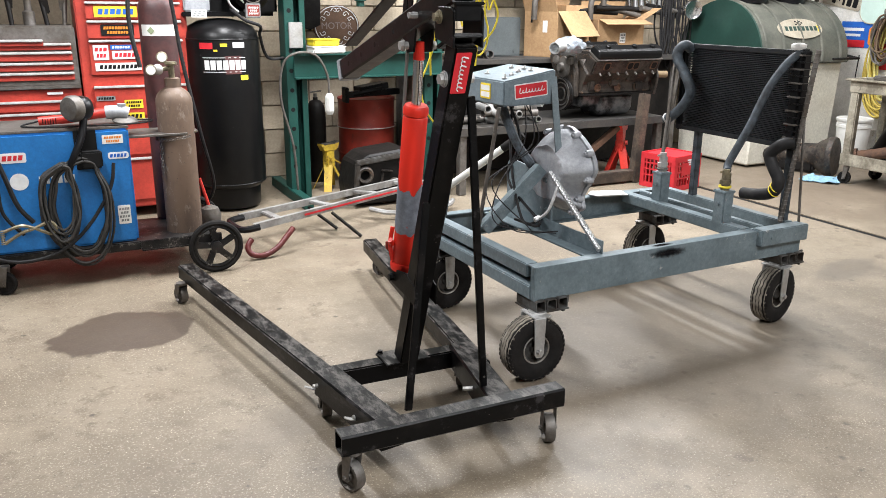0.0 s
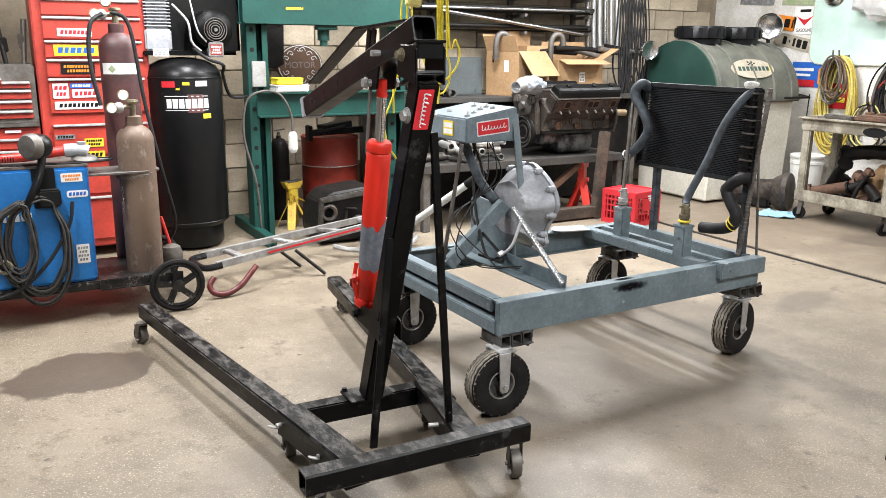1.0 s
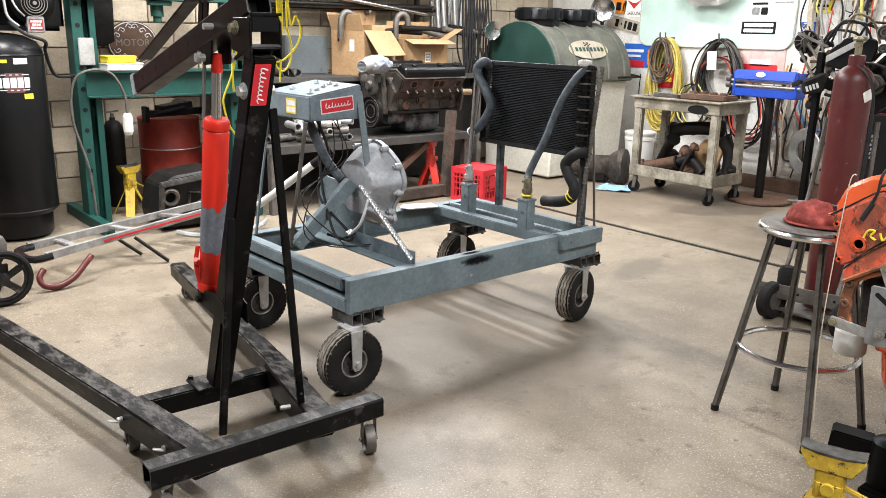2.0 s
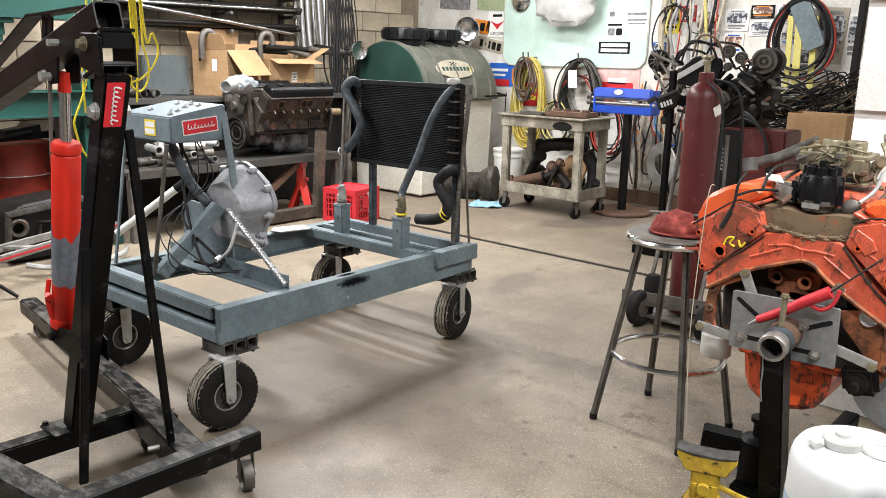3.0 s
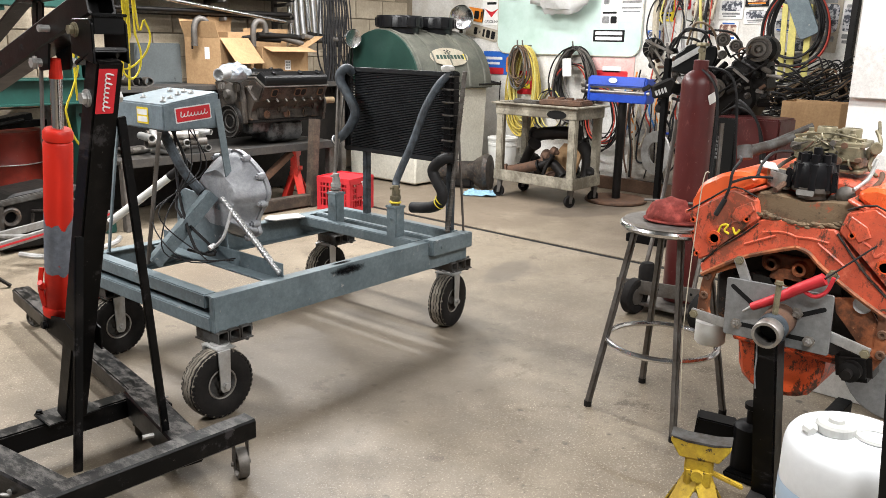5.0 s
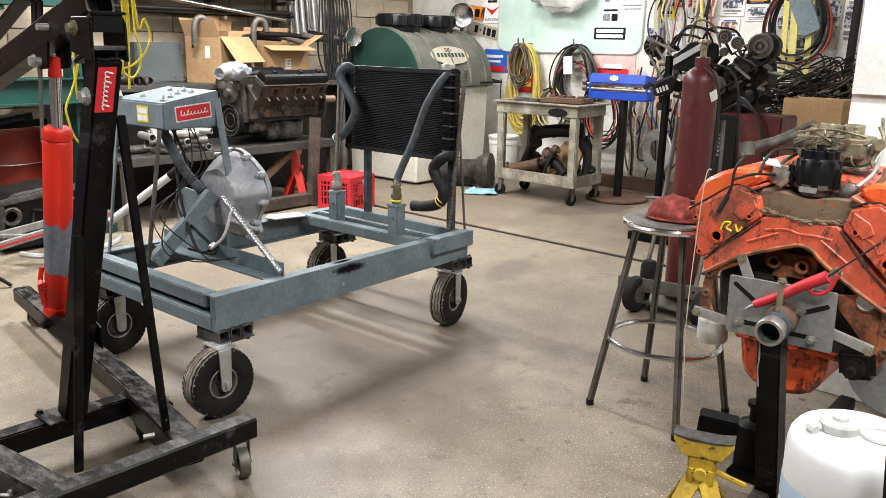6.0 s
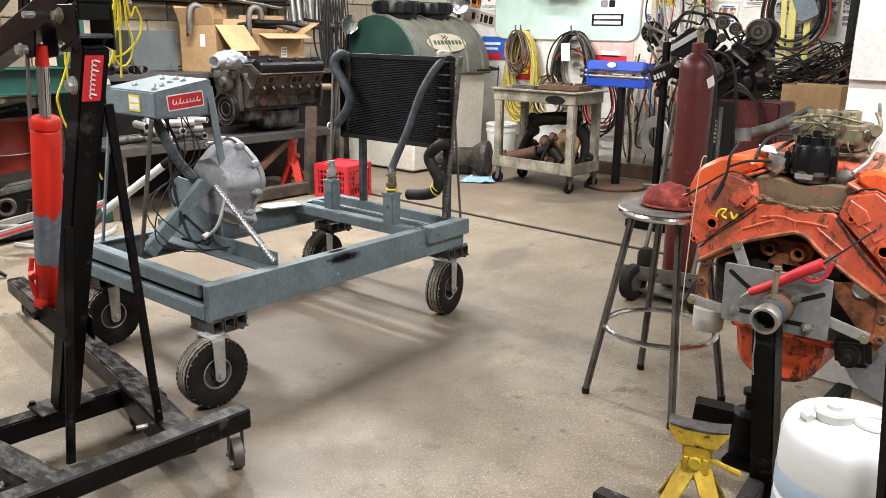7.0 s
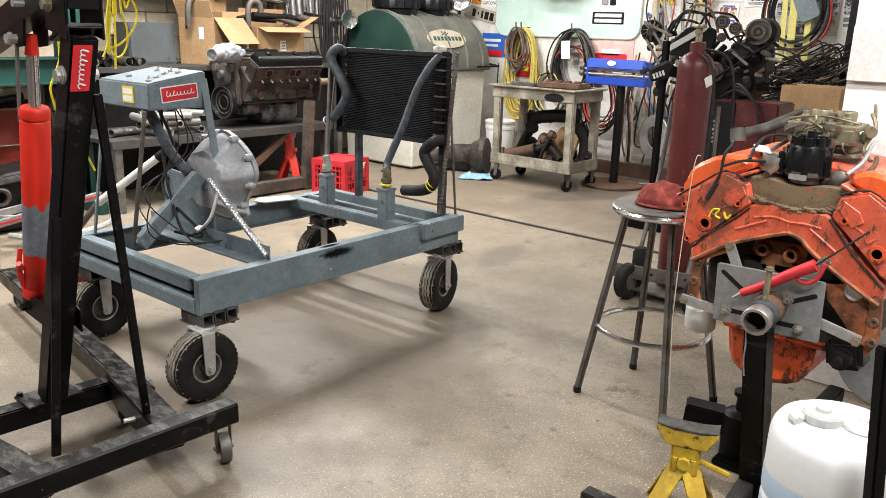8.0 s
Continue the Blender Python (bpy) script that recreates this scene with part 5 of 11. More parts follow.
for s in (-1, 1):
    bm = bmesh.new()
    slab(bm, [(0.12, -0.02), (0.12, 0.03), (-0.02, 0.05), (-0.1, 0.02), (-0.1, -0.05), (0.0, -0.03)], 0.006, Matrix(((0, 0, 1, HX + s * 0.038), (1, 0, 0, -0.04), (0, 1, 0, 0.48), (0, 0, 0, 1))), 0.001)
    bolt(bm, (HX + s * 0.042, 0.05, 0.485), (s, 0, 0), 0.013, 0.014)
    part("ram_foot", bm, BLACK, hoist)
for x0, x1, y1, z1 in ((-0.64, -0.545, -0.18, 0.82), (-0.36, -0.455, -0.3, 1.16)):
    bm = bmesh.new()
    beam(bm, (x0, -0.31, HT - 0.02), (x1, y1 - 0.06, z1), 0.025, 0.012, 0.002, (0, 1, 0))
    part("stay", bm, BLACK_STEEL, hoist, "flat black stay bar")
mz = (MT - MB).normalized()
fm = Matrix((Vector((1, 0, 0)), mz, Vector((1, 0, 0)).cross(mz))).transposed().to_4x4()
fm.translation = MB.lerp(MT, 0.935) + fm.to_3x3() @ Vector((-0.006, 0, 0.0323))
bm = bmesh.new()
slab(bm, rounded(0.05, 0.125, 0.003), 0.001, fm)
part("badge", bm, INK_RED, mast, "red brand badge with white script")
script_mark(fm @ pose(0.002, 0, 0.0014, 0, 0, -90), 0.105, 0.034, None, mast)


# ---- flat print and stickers ----
def decal(ob, m, w, h, ground, ink=None, rows=1, name="sticker", label="", r=0.004, lift=0.0):
    """A flat sticker at the pose m with plain bars for its print."""
    bm = bmesh.new()
    slab(bm, rounded(w, h, min(r, h / 3)), 0.0012, m @ Matrix.Translation((0, 0, lift)))
    p = part(name, bm, ground, ob, label)
    if ink:
        bm = bmesh.new()
        for k in range(rows):
            y = h * (0.5 - (k + 0.5) / rows) * 0.82
            bw = w * (0.84 if k % 2 == 0 else 0.66)
            bh = h / rows * 0.5
            cells = max(3, min(12, int(bw / (bh * 0.95))))
            for c in range(cells):
                x = bw * ((c + 0.5) / cells - 0.5)
                cw = bw / cells * (0.74, 0.62, 0.8)[(c + k) % 3]
                slab(bm, [(x - cw / 2 - bh * 0.1, y - bh / 2), (x + cw / 2 - bh * 0.1, y - bh / 2), (x + cw / 2 + bh * 0.1, y + bh / 2), (x - cw / 2 + bh * 0.1, y + bh / 2)], 0.0009, m @ Matrix.Translation((0, 0, 0.0013 + lift)))
        part("print", bm, ink, ob)
    return p


def block_word(ob, m, w, h, n, ink, name="brand_bars"):
    """A brand's heavy capitals as plain upright bars."""
    bm = bmesh.new()
    step = w / n
    for k in range(n):
        x = -w / 2 + (k + 0.5) * step
        cw = step * (0.38, 0.33, 0.4)[k % 3]
        slab(bm, [(x - cw, -h / 2), (x + cw, -h / 2), (x + cw, h / 2), (x - cw, h / 2)], 0.0008, m)
    part(name, bm, ink, ob)


# ---- welder on its cart ----
weld = thing("welder_cart", (-1.5, 2.2, 0.0), "blue arc welder on a black wheeled cart with coiled leads", "welder")
WX0, WX1, WY0, WY1 = -2.0, -1.21, 1.97, 2.42
bm = bmesh.new()
box(bm, ((WX0 + WX1) / 2, (WY0 + WY1) / 2, 0.495), (WX1 - WX0, WY1 - WY0, 0.6), bev=0.012)
case = part("case", bm, BLUE, weld, "blue sheet steel welder case")
bm = bmesh.new()
box(bm, ((WX0 + WX1) / 2, (WY0 + WY1) / 2 + 0.01, 0.8), (WX1 - WX0 + 0.01, WY1 - WY0, 0.014), bev=0.004)
part("top_tray", bm, DULL_STEEL, weld, "dark worn top tray")
bm = bmesh.new()
box(bm, (-1.43, 2.2, 0.17), (1.1, 0.5, 0.045), bev=0.006)
box(bm, (-1.0, 2.15, 0.16), (0.42, 0.52, 0.012), bev=0.004)
box(bm, (-1.0, 1.9, 0.185), (0.42, 0.012, 0.05), bev=0.003)
part("chassis", bm, BLACK_WORN, weld)
for y in (1.86, 2.5):
    mw = along((-0.83, y, 0.145), (-0.83, y - 1.0, 0.145))
    bm = bmesh.new()
    torus(bm, mw, 0.13, 0.016, 36, 8, 1.1)
    tyre = part("tyre", bm, RUBBER, weld, "worn grey rubber tyre", smooth=True)
    bm = bmesh.new()
    torus(bm, mw, 0.11, 0.009, 32, 8, 1.6)
    lathe(bm, [(0.0, -0.03), (0.03, -0.03), (0.032, 0.03), (0.0, 0.034)], mw, 16)
    for k in range(5):
        a = 2 * math.pi * k / 5 + 0.3
        p0, p1 = mw @ Vector((0.025 * math.cos(a), 0.025 * math.sin(a), 0)), mw @ Vector((0.108 * math.cos(a + 0.18), 0.108 * math.sin(a + 0.18), 0))
        beam(bm, p0, p1, 0.034, 0.018, 0.004, (0, 1, 0))
    part("rim", bm, BLACK_WORN, tyre, "black five-spoke plastic rim")
bm = bmesh.new()
rod(bm, (-0.83, 1.84, 0.145), (-0.83, 2.52, 0.145), 0.011, n=10)
part("axle", bm, DULL_STEEL, weld)
for y in (1.93, 2.4):
    caster(weld, -1.87, y, 0.15, 0.06, 0.03, 250, RUBBER)
bm = bmesh.new()
slab(bm, [(-0.2, -0.1), (0.12, -0.1), (0.2, -0.02), (0.2, 0.16), (-0.2, 0.16)], 0.014, pose(-1.04, 2.12, 0.735), 0.003)
part("bottle_shelf", bm, DULL_STEEL, weld, "steel bottle retaining shelf")
bm = bmesh.new()
box(bm, (-1.42, WY0 - 0.006, 0.7), (0.105, 0.012, 0.2), bev=0.003)
part("control_panel", bm, INK, weld, "black control recess")
bm = bmesh.new()
box(bm, (-1.4, WY0 - 0.035, 0.655), (0.1, 0.06, 0.085), bev=0.008)
part("lead_hook", bm, INK, weld, "black plastic lead holder")
fw = lambda x, z: facing((x, WY0 - 0.0005, z), (0, -1, 0))
decal(case, fw(-1.29, 0.745), 0.1, 0.045, PAPER, INK_ORANGE, 2, "sticker", "white warning label with orange print")
decal(case, fw(-1.225 - 0.045, 0.345), 0.062, 0.1, PAPER, INK_GREY, 4, "sticker", "white rating label")
decal(case, fw(-1.27, 0.66), 0.1, 0.035, INK_WHITE, INK_BLUE, 1, "sticker", "white and blue sticker", r=0.012)
decal(case, fw(-1.78, 0.68), 0.17, 0.05, INK_WHITE, INK_RED, 1, "sticker", "white sticker with a red brand bar", r=0.01)
bm = bmesh.new()
slab(bm, ellipse(0.085, 0.085), 0.0012, fw(-1.74, 0.56))
part("emblem", bm, INK_WHITE, case, "round white emblem")
block_word(case, fw(-1.57, 0.56), 0.17, 0.04, 6, INK_WHITE)


LEAD = mat("dusty_black_lead", (0.05, 0.046, 0.042), 0.6, col2=(0.02, 0.019, 0.018), scale=20)


def lead_coil(cx, cz, rx, rz, n, seed, r, y):
    rnd = random.Random(seed)
    for k in range(n):
        bm = bmesh.new()
        s = 0.78 + 0.3 * rnd.random()
        pts = []
        for i in range(17):
            a = 2 * math.pi * i / 16 + 1.57
            pts.append((cx + rx * s * math.cos(a) + rnd.uniform(-0.006, 0.006) + (0.03 if math.sin(a) > 0.8 else 0), y - 0.012 * k * 0.6 + rnd.uniform(-0.006, 0.006), cz + rz * s * math.sin(a) - rz * (s - 0.86) * 0.6))
        tube(bm, pts, r, 7, 4)
        part("lead", bm, LEAD, weld, "looped black welding lead", smooth=True)


lead_coil(-1.475, 0.42, 0.14, 0.27, 6, 3, 0.0065, WY0 - 0.03)
lead_coil(-1.57, 0.46, 0.085, 0.2, 9, 9, 0.006, WY0 - 0.03)
for pts, r in (([(-1.85, 1.93, 0.78), (-1.8, 1.92, 0.6), (-1.76, 1.92, 0.45), (-1.7, 1.92, 0.36)], 0.012),
               ([(-1.9, 1.93, 0.78), (-1.84, 1.92, 0.6), (-1.83, 1.92, 0.42), (-1.75, 1.92, 0.3)], 0.009),
               ([(-2.0, 1.92, 0.25), (-1.8, 1.9, 0.17), (-1.6, 1.9, 0.2), (-1.45, 1.91, 0.32), (-1.33, 1.92, 0.5), (-1.3, 1.93, 0.63)], 0.009)):
    bm = bmesh.new()
    tube(bm, pts, r, 7)
    part("lead", bm, HOSE, weld, smooth=True)
bm = bmesh.new()
for s in (-1, 1):
    tube(bm, [(-1.84, 1.9, 0.3 + s * 0.03), (-1.76, 1.9, 0.335 + s * 0.018), (-1.7, 1.9, 0.335), (-1.63, 1.9, 0.33 - s * 0.03), (-1.6, 1.9, 0.33)], 0.009, 6)
for k in range(7):
    torus(bm, along((-1.845, 1.9, 0.27 + 0.011 * k), (-1.845, 1.9, 1)), 0.01, 0.0025, 10, 5)
part("earth_clamp", bm, CARB, weld, "brass earth clamp hung on the case", smooth=True)
bm = bmesh.new()
tube(bm, [(-1.52, 1.92, 0.58), (-1.49, 1.91, 0.66), (-1.44, 1.93, 0.76), (-1.415, 1.97, 0.85), (-1.41, 2.0, 0.9)], [0.016, 0.02, 0.03], 12)
gun = part("spool_gun", bm, BAKELITE, weld, "black welding gun resting on the case", smooth=True)
mg = along((-1.405, 2.01, 0.905), (-1.75, 1.7, 0.93))
bm = bmesh.new()
lathe(bm, [(0, -0.02), (0.045, -0.02), (0.058, -0.008), (0.062, 0.01), (0.062, 0.05), (0.058, 0.056), (0, 0.056)], mg, 28)
part("spool_cover", bm, BLACK_GLOSS, gun, "black spool housing", smooth=True)
bm = bmesh.new()
lathe(bm, [(0.06, 0.05), (0.065, 0.052), (0.065, 0.085), (0.055, 0.1), (0.03, 0.104), (0, 0.104)], mg, 28)
part("spool_lens", bm, DULL_STEEL, gun, "clear scuffed spool cap", smooth=True)

grinder = thing("angle_grinder", (-1.33, 2.1, 0.807), "red and grey angle grinder lying on the welder", "grinder")
bm = bmesh.new()
tube(bm, [(-1.62, 2.12, 0.835), (-1.55, 2.12, 0.838), (-1.5, 2.115, 0.84), (-1.44, 2.11, 0.848), (-1.36, 2.1, 0.86), (-1.3, 2.1, 0.866)], [0.022, 0.027, 0.024, 0.026, 0.032, 0.034], 14)
part("body", bm, RED, grinder, smooth=True)
for k in range(6):
    bm = bmesh.new()
    box(bm, (-1.6 + 0.012 * k, 2.095, 0.835), (0.004, 0.004, 0.03), bev=0.001)
    part("vent", bm, INK, grinder)
bm = bmesh.new()
tube(bm, [(-1.3, 2.1, 0.866), (-1.26, 2.095, 0.868), (-1.22, 2.09, 0.866), (-1.19, 2.085, 0.856)], [0.035, 0.034, 0.03, 0.018], 12)
lathe(bm, [(0.0, 0), (0.02, 0), (0.022, 0.03), (0, 0.032)], pose(-1.22, 2.088, 0.88), 12)
head = part("gear_head", bm, ALU, grinder, "bare alloy gear head", smooth=True)
bm = bmesh.new()
lathe(bm, [(0.0, 0), (0.062, 0.0), (0.066, 0.008), (0.05, 0.022), (0, 0.026)], pose(-1.21, 2.085, 0.815, 6, 4, 0), 24)
part("wheel_guard", bm, DULL_STEEL, head, smooth=True)
bm = bmesh.new()
tube(bm, [(-1.62, 2.12, 0.835), (-1.7, 2.1, 0.815), (-1.55, 2.03, 0.813), (-1.4, 2.02, 0.813), (-1.25, 2.0, 0.813), (-1.1, 2.06, 0.813), (-1.08, 2.14, 0.813), (-1.2, 2.2, 0.813)], 0.005, 6)
part("cord", bm, HOSE, grinder, smooth=True)


# ---- gas cylinders ----
def gas_cylinder(x, y, z0, r, h, material, label, gauges):
    ob = thing("gas_cylinder", (x, y, z0), label, "gas cylinder")
    bm = bmesh.new()
    s = r * 1.1
    lathe(bm, [(0.0, 0.0), (r * 0.96, 0.0), (r, 0.012), (r, h - s * 0.75), (r * 0.97, h - s * 0.5), (r * 0.85, h - s * 0.25), (r * 0.62, h - s * 0.06), (r * 0.5, h), (r * 0.42, h + 0.005),
               (r * 0.42, h + 0.05), (r * 0.34, h + 0.055), (0.0, h + 0.055)], pose(x, y, z0), 32)
    part("shell", bm, material, ob, smooth=True)
    bm = bmesh.new()
    top = z0 + h + 0.05
    rod(bm, (x, y, top), (x, y, top + 0.07), 0.016, n=12)
    rod(bm, (x, y, top + 0.055), (x - 0.07, y - 0.02, top + 0.05), 0.012, n=10)
    lathe(bm, [(0, 0), (0.03, 0), (0.033, 0.008), (0.03, 0.018), (0, 0.02)], pose(x, y, top + 0.07), 14)
    part("valve", bm, CARB, ob, "brass cylinder valve")
    if gauges:
        bm = bmesh.new()
        lathe(bm, [(0, 0), (0.026, 0), (0.03, 0.015), (0.02, 0.04), (0, 0.045)], along((x - 0.06, y - 0.02, top + 0.05), (x - 0.3, y - 0.15, top + 0.05)), 16)
        part("regulator", bm, ZINC, ob, "regulator body", smooth=True)
        for dx, dz in ((-0.11, 0.01), (-0.05, 0.075)):
            c = Vector((x + dx, y - 0.055, top + 0.04 + dz))
            mg = along(c, c + Vector((-0.1, -1, 0.05)))
            bm = bmesh.new()
            lathe(bm, [(0, 0), (0.029, 0), (0.029, 0.018), (0.025, 0.022), (0, 0.022)], mg, 20)
            g = part("gauge", bm, CARB, ob, "pressure gauge", smooth=True)
            bm = bmesh.new()
            slab(bm, ellipse(0.047, 0.047, 20), 0.001, mg @ Matrix.Translation((0, 0, 0.0222)))
            part("dial", bm, PAPER, g)
    return ob


bottle = gas_cylinder(-0.95, 2.12, 0.168, 0.096, 0.81, BROWN, "brown-grey shielding gas bottle chained to the welder cart", True)
bm = bmesh.new()
for k in range(22):
    a = radians(-60 - 9.0 * k)
    c = Vector((-0.95 + 0.108 * math.cos(a), 2.12 + 0.108 * math.sin(a), 0.73 - 0.02 * math.sin(k / 21 * 3.14)))
    torus(bm, along(c, c + Vector((math.cos(a), math.sin(a), 1.2 * (k % 2)))), 0.007, 0.002, 8, 4)
for k in range(13):
    c = Vector((-1.045, 2.05, 0.72 - 0.016 * k))
    torus(bm, along(c, c + Vector((1 - k % 2, k % 2, 0))), 0.0075, 0.002, 8, 4)
part("chain", bm, DULL_STEEL, bottle, "thin steel safety chain")
big = gas_cylinder(-0.955, 2.46, 0.168, 0.1, 1.29, MAROON_DULL, "tall maroon gas bottle with a white collar label", True)
bm = bmesh.new()
for k in range(12):
    a0, a1 = radians(205 + 10 * k), radians(215 + 10 * k)
    v = [bm.verts.new((-0.955 + 0.1008 * math.cos(a), 2.46 + 0.1008 * math.sin(a), z)) for a, z in ((a0, 1.24), (a1, 1.24), (a1, 1.3), (a0, 1.3))]
    bm.faces.new(v)
part("collar_label", bm, PAPER, big, "white hazard label")
decal(big, facing((-1.005, 2.3705, 1.268), (-0.5, -0.86, 0), 45), 0.03, 0.03, INK_GREEN, name="hazard_mark", r=0.001)
bm = bmesh.new()
tube(bm, [(-1.03, 2.38, 1.56), (-1.1, 2.34, 1.5), (-1.12, 2.3, 1.3), (-1.09, 2.26, 1.08)], 0.012, 8)
tube(bm, [(-0.98, 2.4, 1.57), (-0.9, 2.36, 1.5), (-0.86, 2.3, 1.1), (-0.8, 2.25, 0.7), (-0.74, 2.3, 0.4), (-0.78, 2.4, 0.25)], 0.011, 8)
part("gas_hose", bm, HOSE, big, "black gas hoses", smooth=True)
flow = thing("canister", (-0.79, 2.22, 0.166), "round dull steel canister on the cart platform", "canister")
bm = bmesh.new()
lathe(bm, [(0, 0), (0.04, 0), (0.062, 0.03), (0.065, 0.07), (0.05, 0.11), (0.02, 0.125), (0, 0.13)], pose(-0.79, 2.22, 0.166), 22)
part("shell", bm, DULL_STEEL, flow, smooth=True)
bm = bmesh.new()
rod(bm, (-0.79, 2.22, 0.28), (-0.83, 2.24, 0.45), 0.01, n=8)
part("pipe", bm, RED, flow)


# ---- tool chests ----
PULL = mat("bright_drawer_pull", (0.62, 0.62, 0.6), 0.35, 0.25, col2=(0.45, 0.44, 0.42), scale=14)


def drawer_unit(ob, x0, x1, y, zs, handle=True):
    for z0, z1 in zs:
        bm = bmesh.new()
        box(bm, ((x0 + x1) / 2, y - 0.008, (z0 + z1) / 2), (x1 - x0, 0.02, z1 - z0 - 0.01), bev=0.003)
        d = part("drawer", bm, RED_CHEST, ob)
        if handle:
            bm = bmesh.new()
            box(bm, ((x0 + x1) / 2, y - 0.025, z1 - 0.012), (x1 - x0, 0.02, 0.016), bev=0.004)
            part("drawer_pull", bm, PULL, d, "full-width bright drawer pull")


chest = thing("tool_cabinet", (-1.0, 3.5, 0.0), "tall red steel tool cabinet covered in racing stickers", "tool cabinet")
bm = bmesh.new()
box(bm, (-1.0, 3.52, 1.0), (0.68, 0.46, 1.86), bev=0.01)
part("body", bm, RED_CHEST, chest)
zs = [(0.12, 0.42), (0.43, 0.68), (0.69, 0.9), (0.96, 1.19), (1.19, 1.31), (1.31, 1.425), (1.425, 1.57), (1.57, 1.68), (1.68, 1.8)]
drawer_unit(chest, -1.28, -0.7, 3.29, zs)
fc = lambda x, z: facing((x, 3.2705, z), (0, -1, 0))
for x, z, w, h, g, i, rows, lab in (
        (-1.1, 1.47, 0.2, 0.05, INK_WHITE, INK_RED, 1, "red and white sticker"), (-1.1, 1.36, 0.26, 0.068, INK_YELLOW, INK_BLUE, 1, "yellow sticker with blue lettering bars"),
        (-1.1, 1.246, 0.2, 0.068, INK, INK_ORANGE, 2, "black and orange sticker"), (-1.213, 1.107, 0.092, 0.094, INK_WHITE, INK_RED, 2, "white and red sticker"),
        (-1.09, 1.139, 0.13, 0.03, INK_BLUE, INK_WHITE, 1, "small blue sticker"), (-1.07, 1.09, 0.155, 0.052, INK_WHITE, INK_RED, 1, "white sticker with red bars"),
        (-1.115, 1.016, 0.28, 0.05, PAPER, INK, 1, "white sticker with black bars"), (-1.213, 0.816, 0.115, 0.03, INK_GREY, INK, 1, "dark sticker"),
        (-1.045, 0.773, 0.115, 0.056, INK_YELLOW, INK, 2, "yellow sticker"), (-1.06, 0.693, 0.15, 0.048, INK_YELLOW, INK, 1, "yellow sticker"), (-0.88, 0.45, 0.12, 0.06, INK_WHITE, INK_BLUE, 2, "white and blue sticker")):
    decal(chest, fc(x, z) @ Matrix.Translation((0, 0, 0.0025)), w, h, g, i, rows, "sticker", lab)

low = thing("tool_chest", (-1.8, 3.4, 0.0), "red roller cabinet with a worn grey top chest", "tool chest")
bm = bmesh.new()
box(bm, (-1.82, 3.45, 0.48), (0.93, 0.48, 0.84), bev=0.01)
part("body", bm, RED_CHEST, low)
drawer_unit(low, -2.26, -1.38, 3.21, [(0.1, 0.36), (0.37, 0.6), (0.6, 0.755), (0.755, 0.83)])
bm = bmesh.new()
box(bm, (-1.82, 3.45, 1.09), (0.93, 0.44, 0.37), bev=0.012)
top = part("top_chest", bm, DULL_STEEL, low, "worn grey top chest")
drawer_unit(top, -2.24, -1.385, 3.235, [(0.94, 1.0), (1.0, 1.06), (1.06, 1.125), (1.125, 1.176)])
drawer_unit(top, -2.24, -1.54, 3.215, [(1.15, 1.2)])
bm = bmesh.new()
box(bm, (-1.82, 3.26, 0.905), (0.93, 0.16, 0.02), bev=0.004)
part("tray", bm, DULL_STEEL, low)
bm = bmesh.new()
slab(bm, rounded(0.09, 0.016, 0.004), 0.001, facing((-1.51, 3.1995, 0.868), (0, -1, 0)))
part("brand_bar", bm, INK_WHITE, low)
rnd = random.Random(8)
for k in range(9):
    tl = thing("hand_tool", (-2.2 + 0.1 * k, 3.38, 1.275), "dark greasy hand tool standing on the chest", "tool", "tools on the chest")
    bm = bmesh.new()
    x, h = -2.2 + 0.1 * k, 0.18 + 0.22 * rnd.random()
    if k % 3 == 0:
        lathe(bm, [(0, 0), (0.035, 0), (0.035, h * 0.4), (0.022, h * 0.45), (0.02, h), (0, h)], pose(x, 3.38, 1.275), 12)
    else:
        rod(bm, (x, 3.38, 1.275), (x + rnd.uniform(-0.03, 0.03), 3.42, 1.275 + h), 0.014, 0.018, 10)
        box(bm, (x, 3.4, 1.275 + h * 0.5), (0.04, 0.03, 0.09), (10, rnd.uniform(-10, 10), 0), 0.006)
    part("shaft", bm, ENGINE_BLACK if k % 2 else DULL_STEEL, tl, smooth=True)

# ---- air compressor ----
comp = thing("air_compressor", (-0.45, 3.36, 0.0), "tall black upright air compressor with a gloss tank", "compressor")
TX, TY, TR = -0.432, 3.36, 0.255
bm = bmesh.new()
lathe(bm, [(TR * 0.8, 0.02), (TR * 0.82, 0.03), (TR * 0.84, 0.16), (TR * 0.99, 0.19), (TR * 1.0, 0.2), (TR * 1.0, 1.18), (TR * 0.97, 1.22), (TR * 0.86, 1.265), (TR * 0.6, 1.3), (TR * 0.3, 1.315), (0, 1.32)], pose(TX, TY, 0), 48)
tank = part("tank", bm, BLACK_GLOSS, comp, "gloss black upright tank", smooth=True)
for z in (1.185, 0.2):
    bm = bmesh.new()
    torus(bm, pose(TX, TY, z), TR * 0.993, 0.006, 48, 6)
    part("weld_seam", bm, BLACK_GLOSS, tank, smooth=True)


def wrapped(ob, cx, cy, r, ang, z, w, h, material, name="label", label="", n=8):
    """A label bent round an upright cylinder at a bearing."""
    bm = bmesh.new()
    da = w / r / n
    for k in range(n):
        a0 = radians(ang) - w / r / 2 + k * da
        v = [bm.verts.new((cx + r * math.cos(a), cy + r * math.sin(a), zz)) for a, zz in ((a0, z - h / 2), (a0 + da, z - h / 2), (a0 + da, z + h / 2), (a0, z + h / 2))]
        bm.faces.new(v)
    return part(name, bm, material, ob, label)


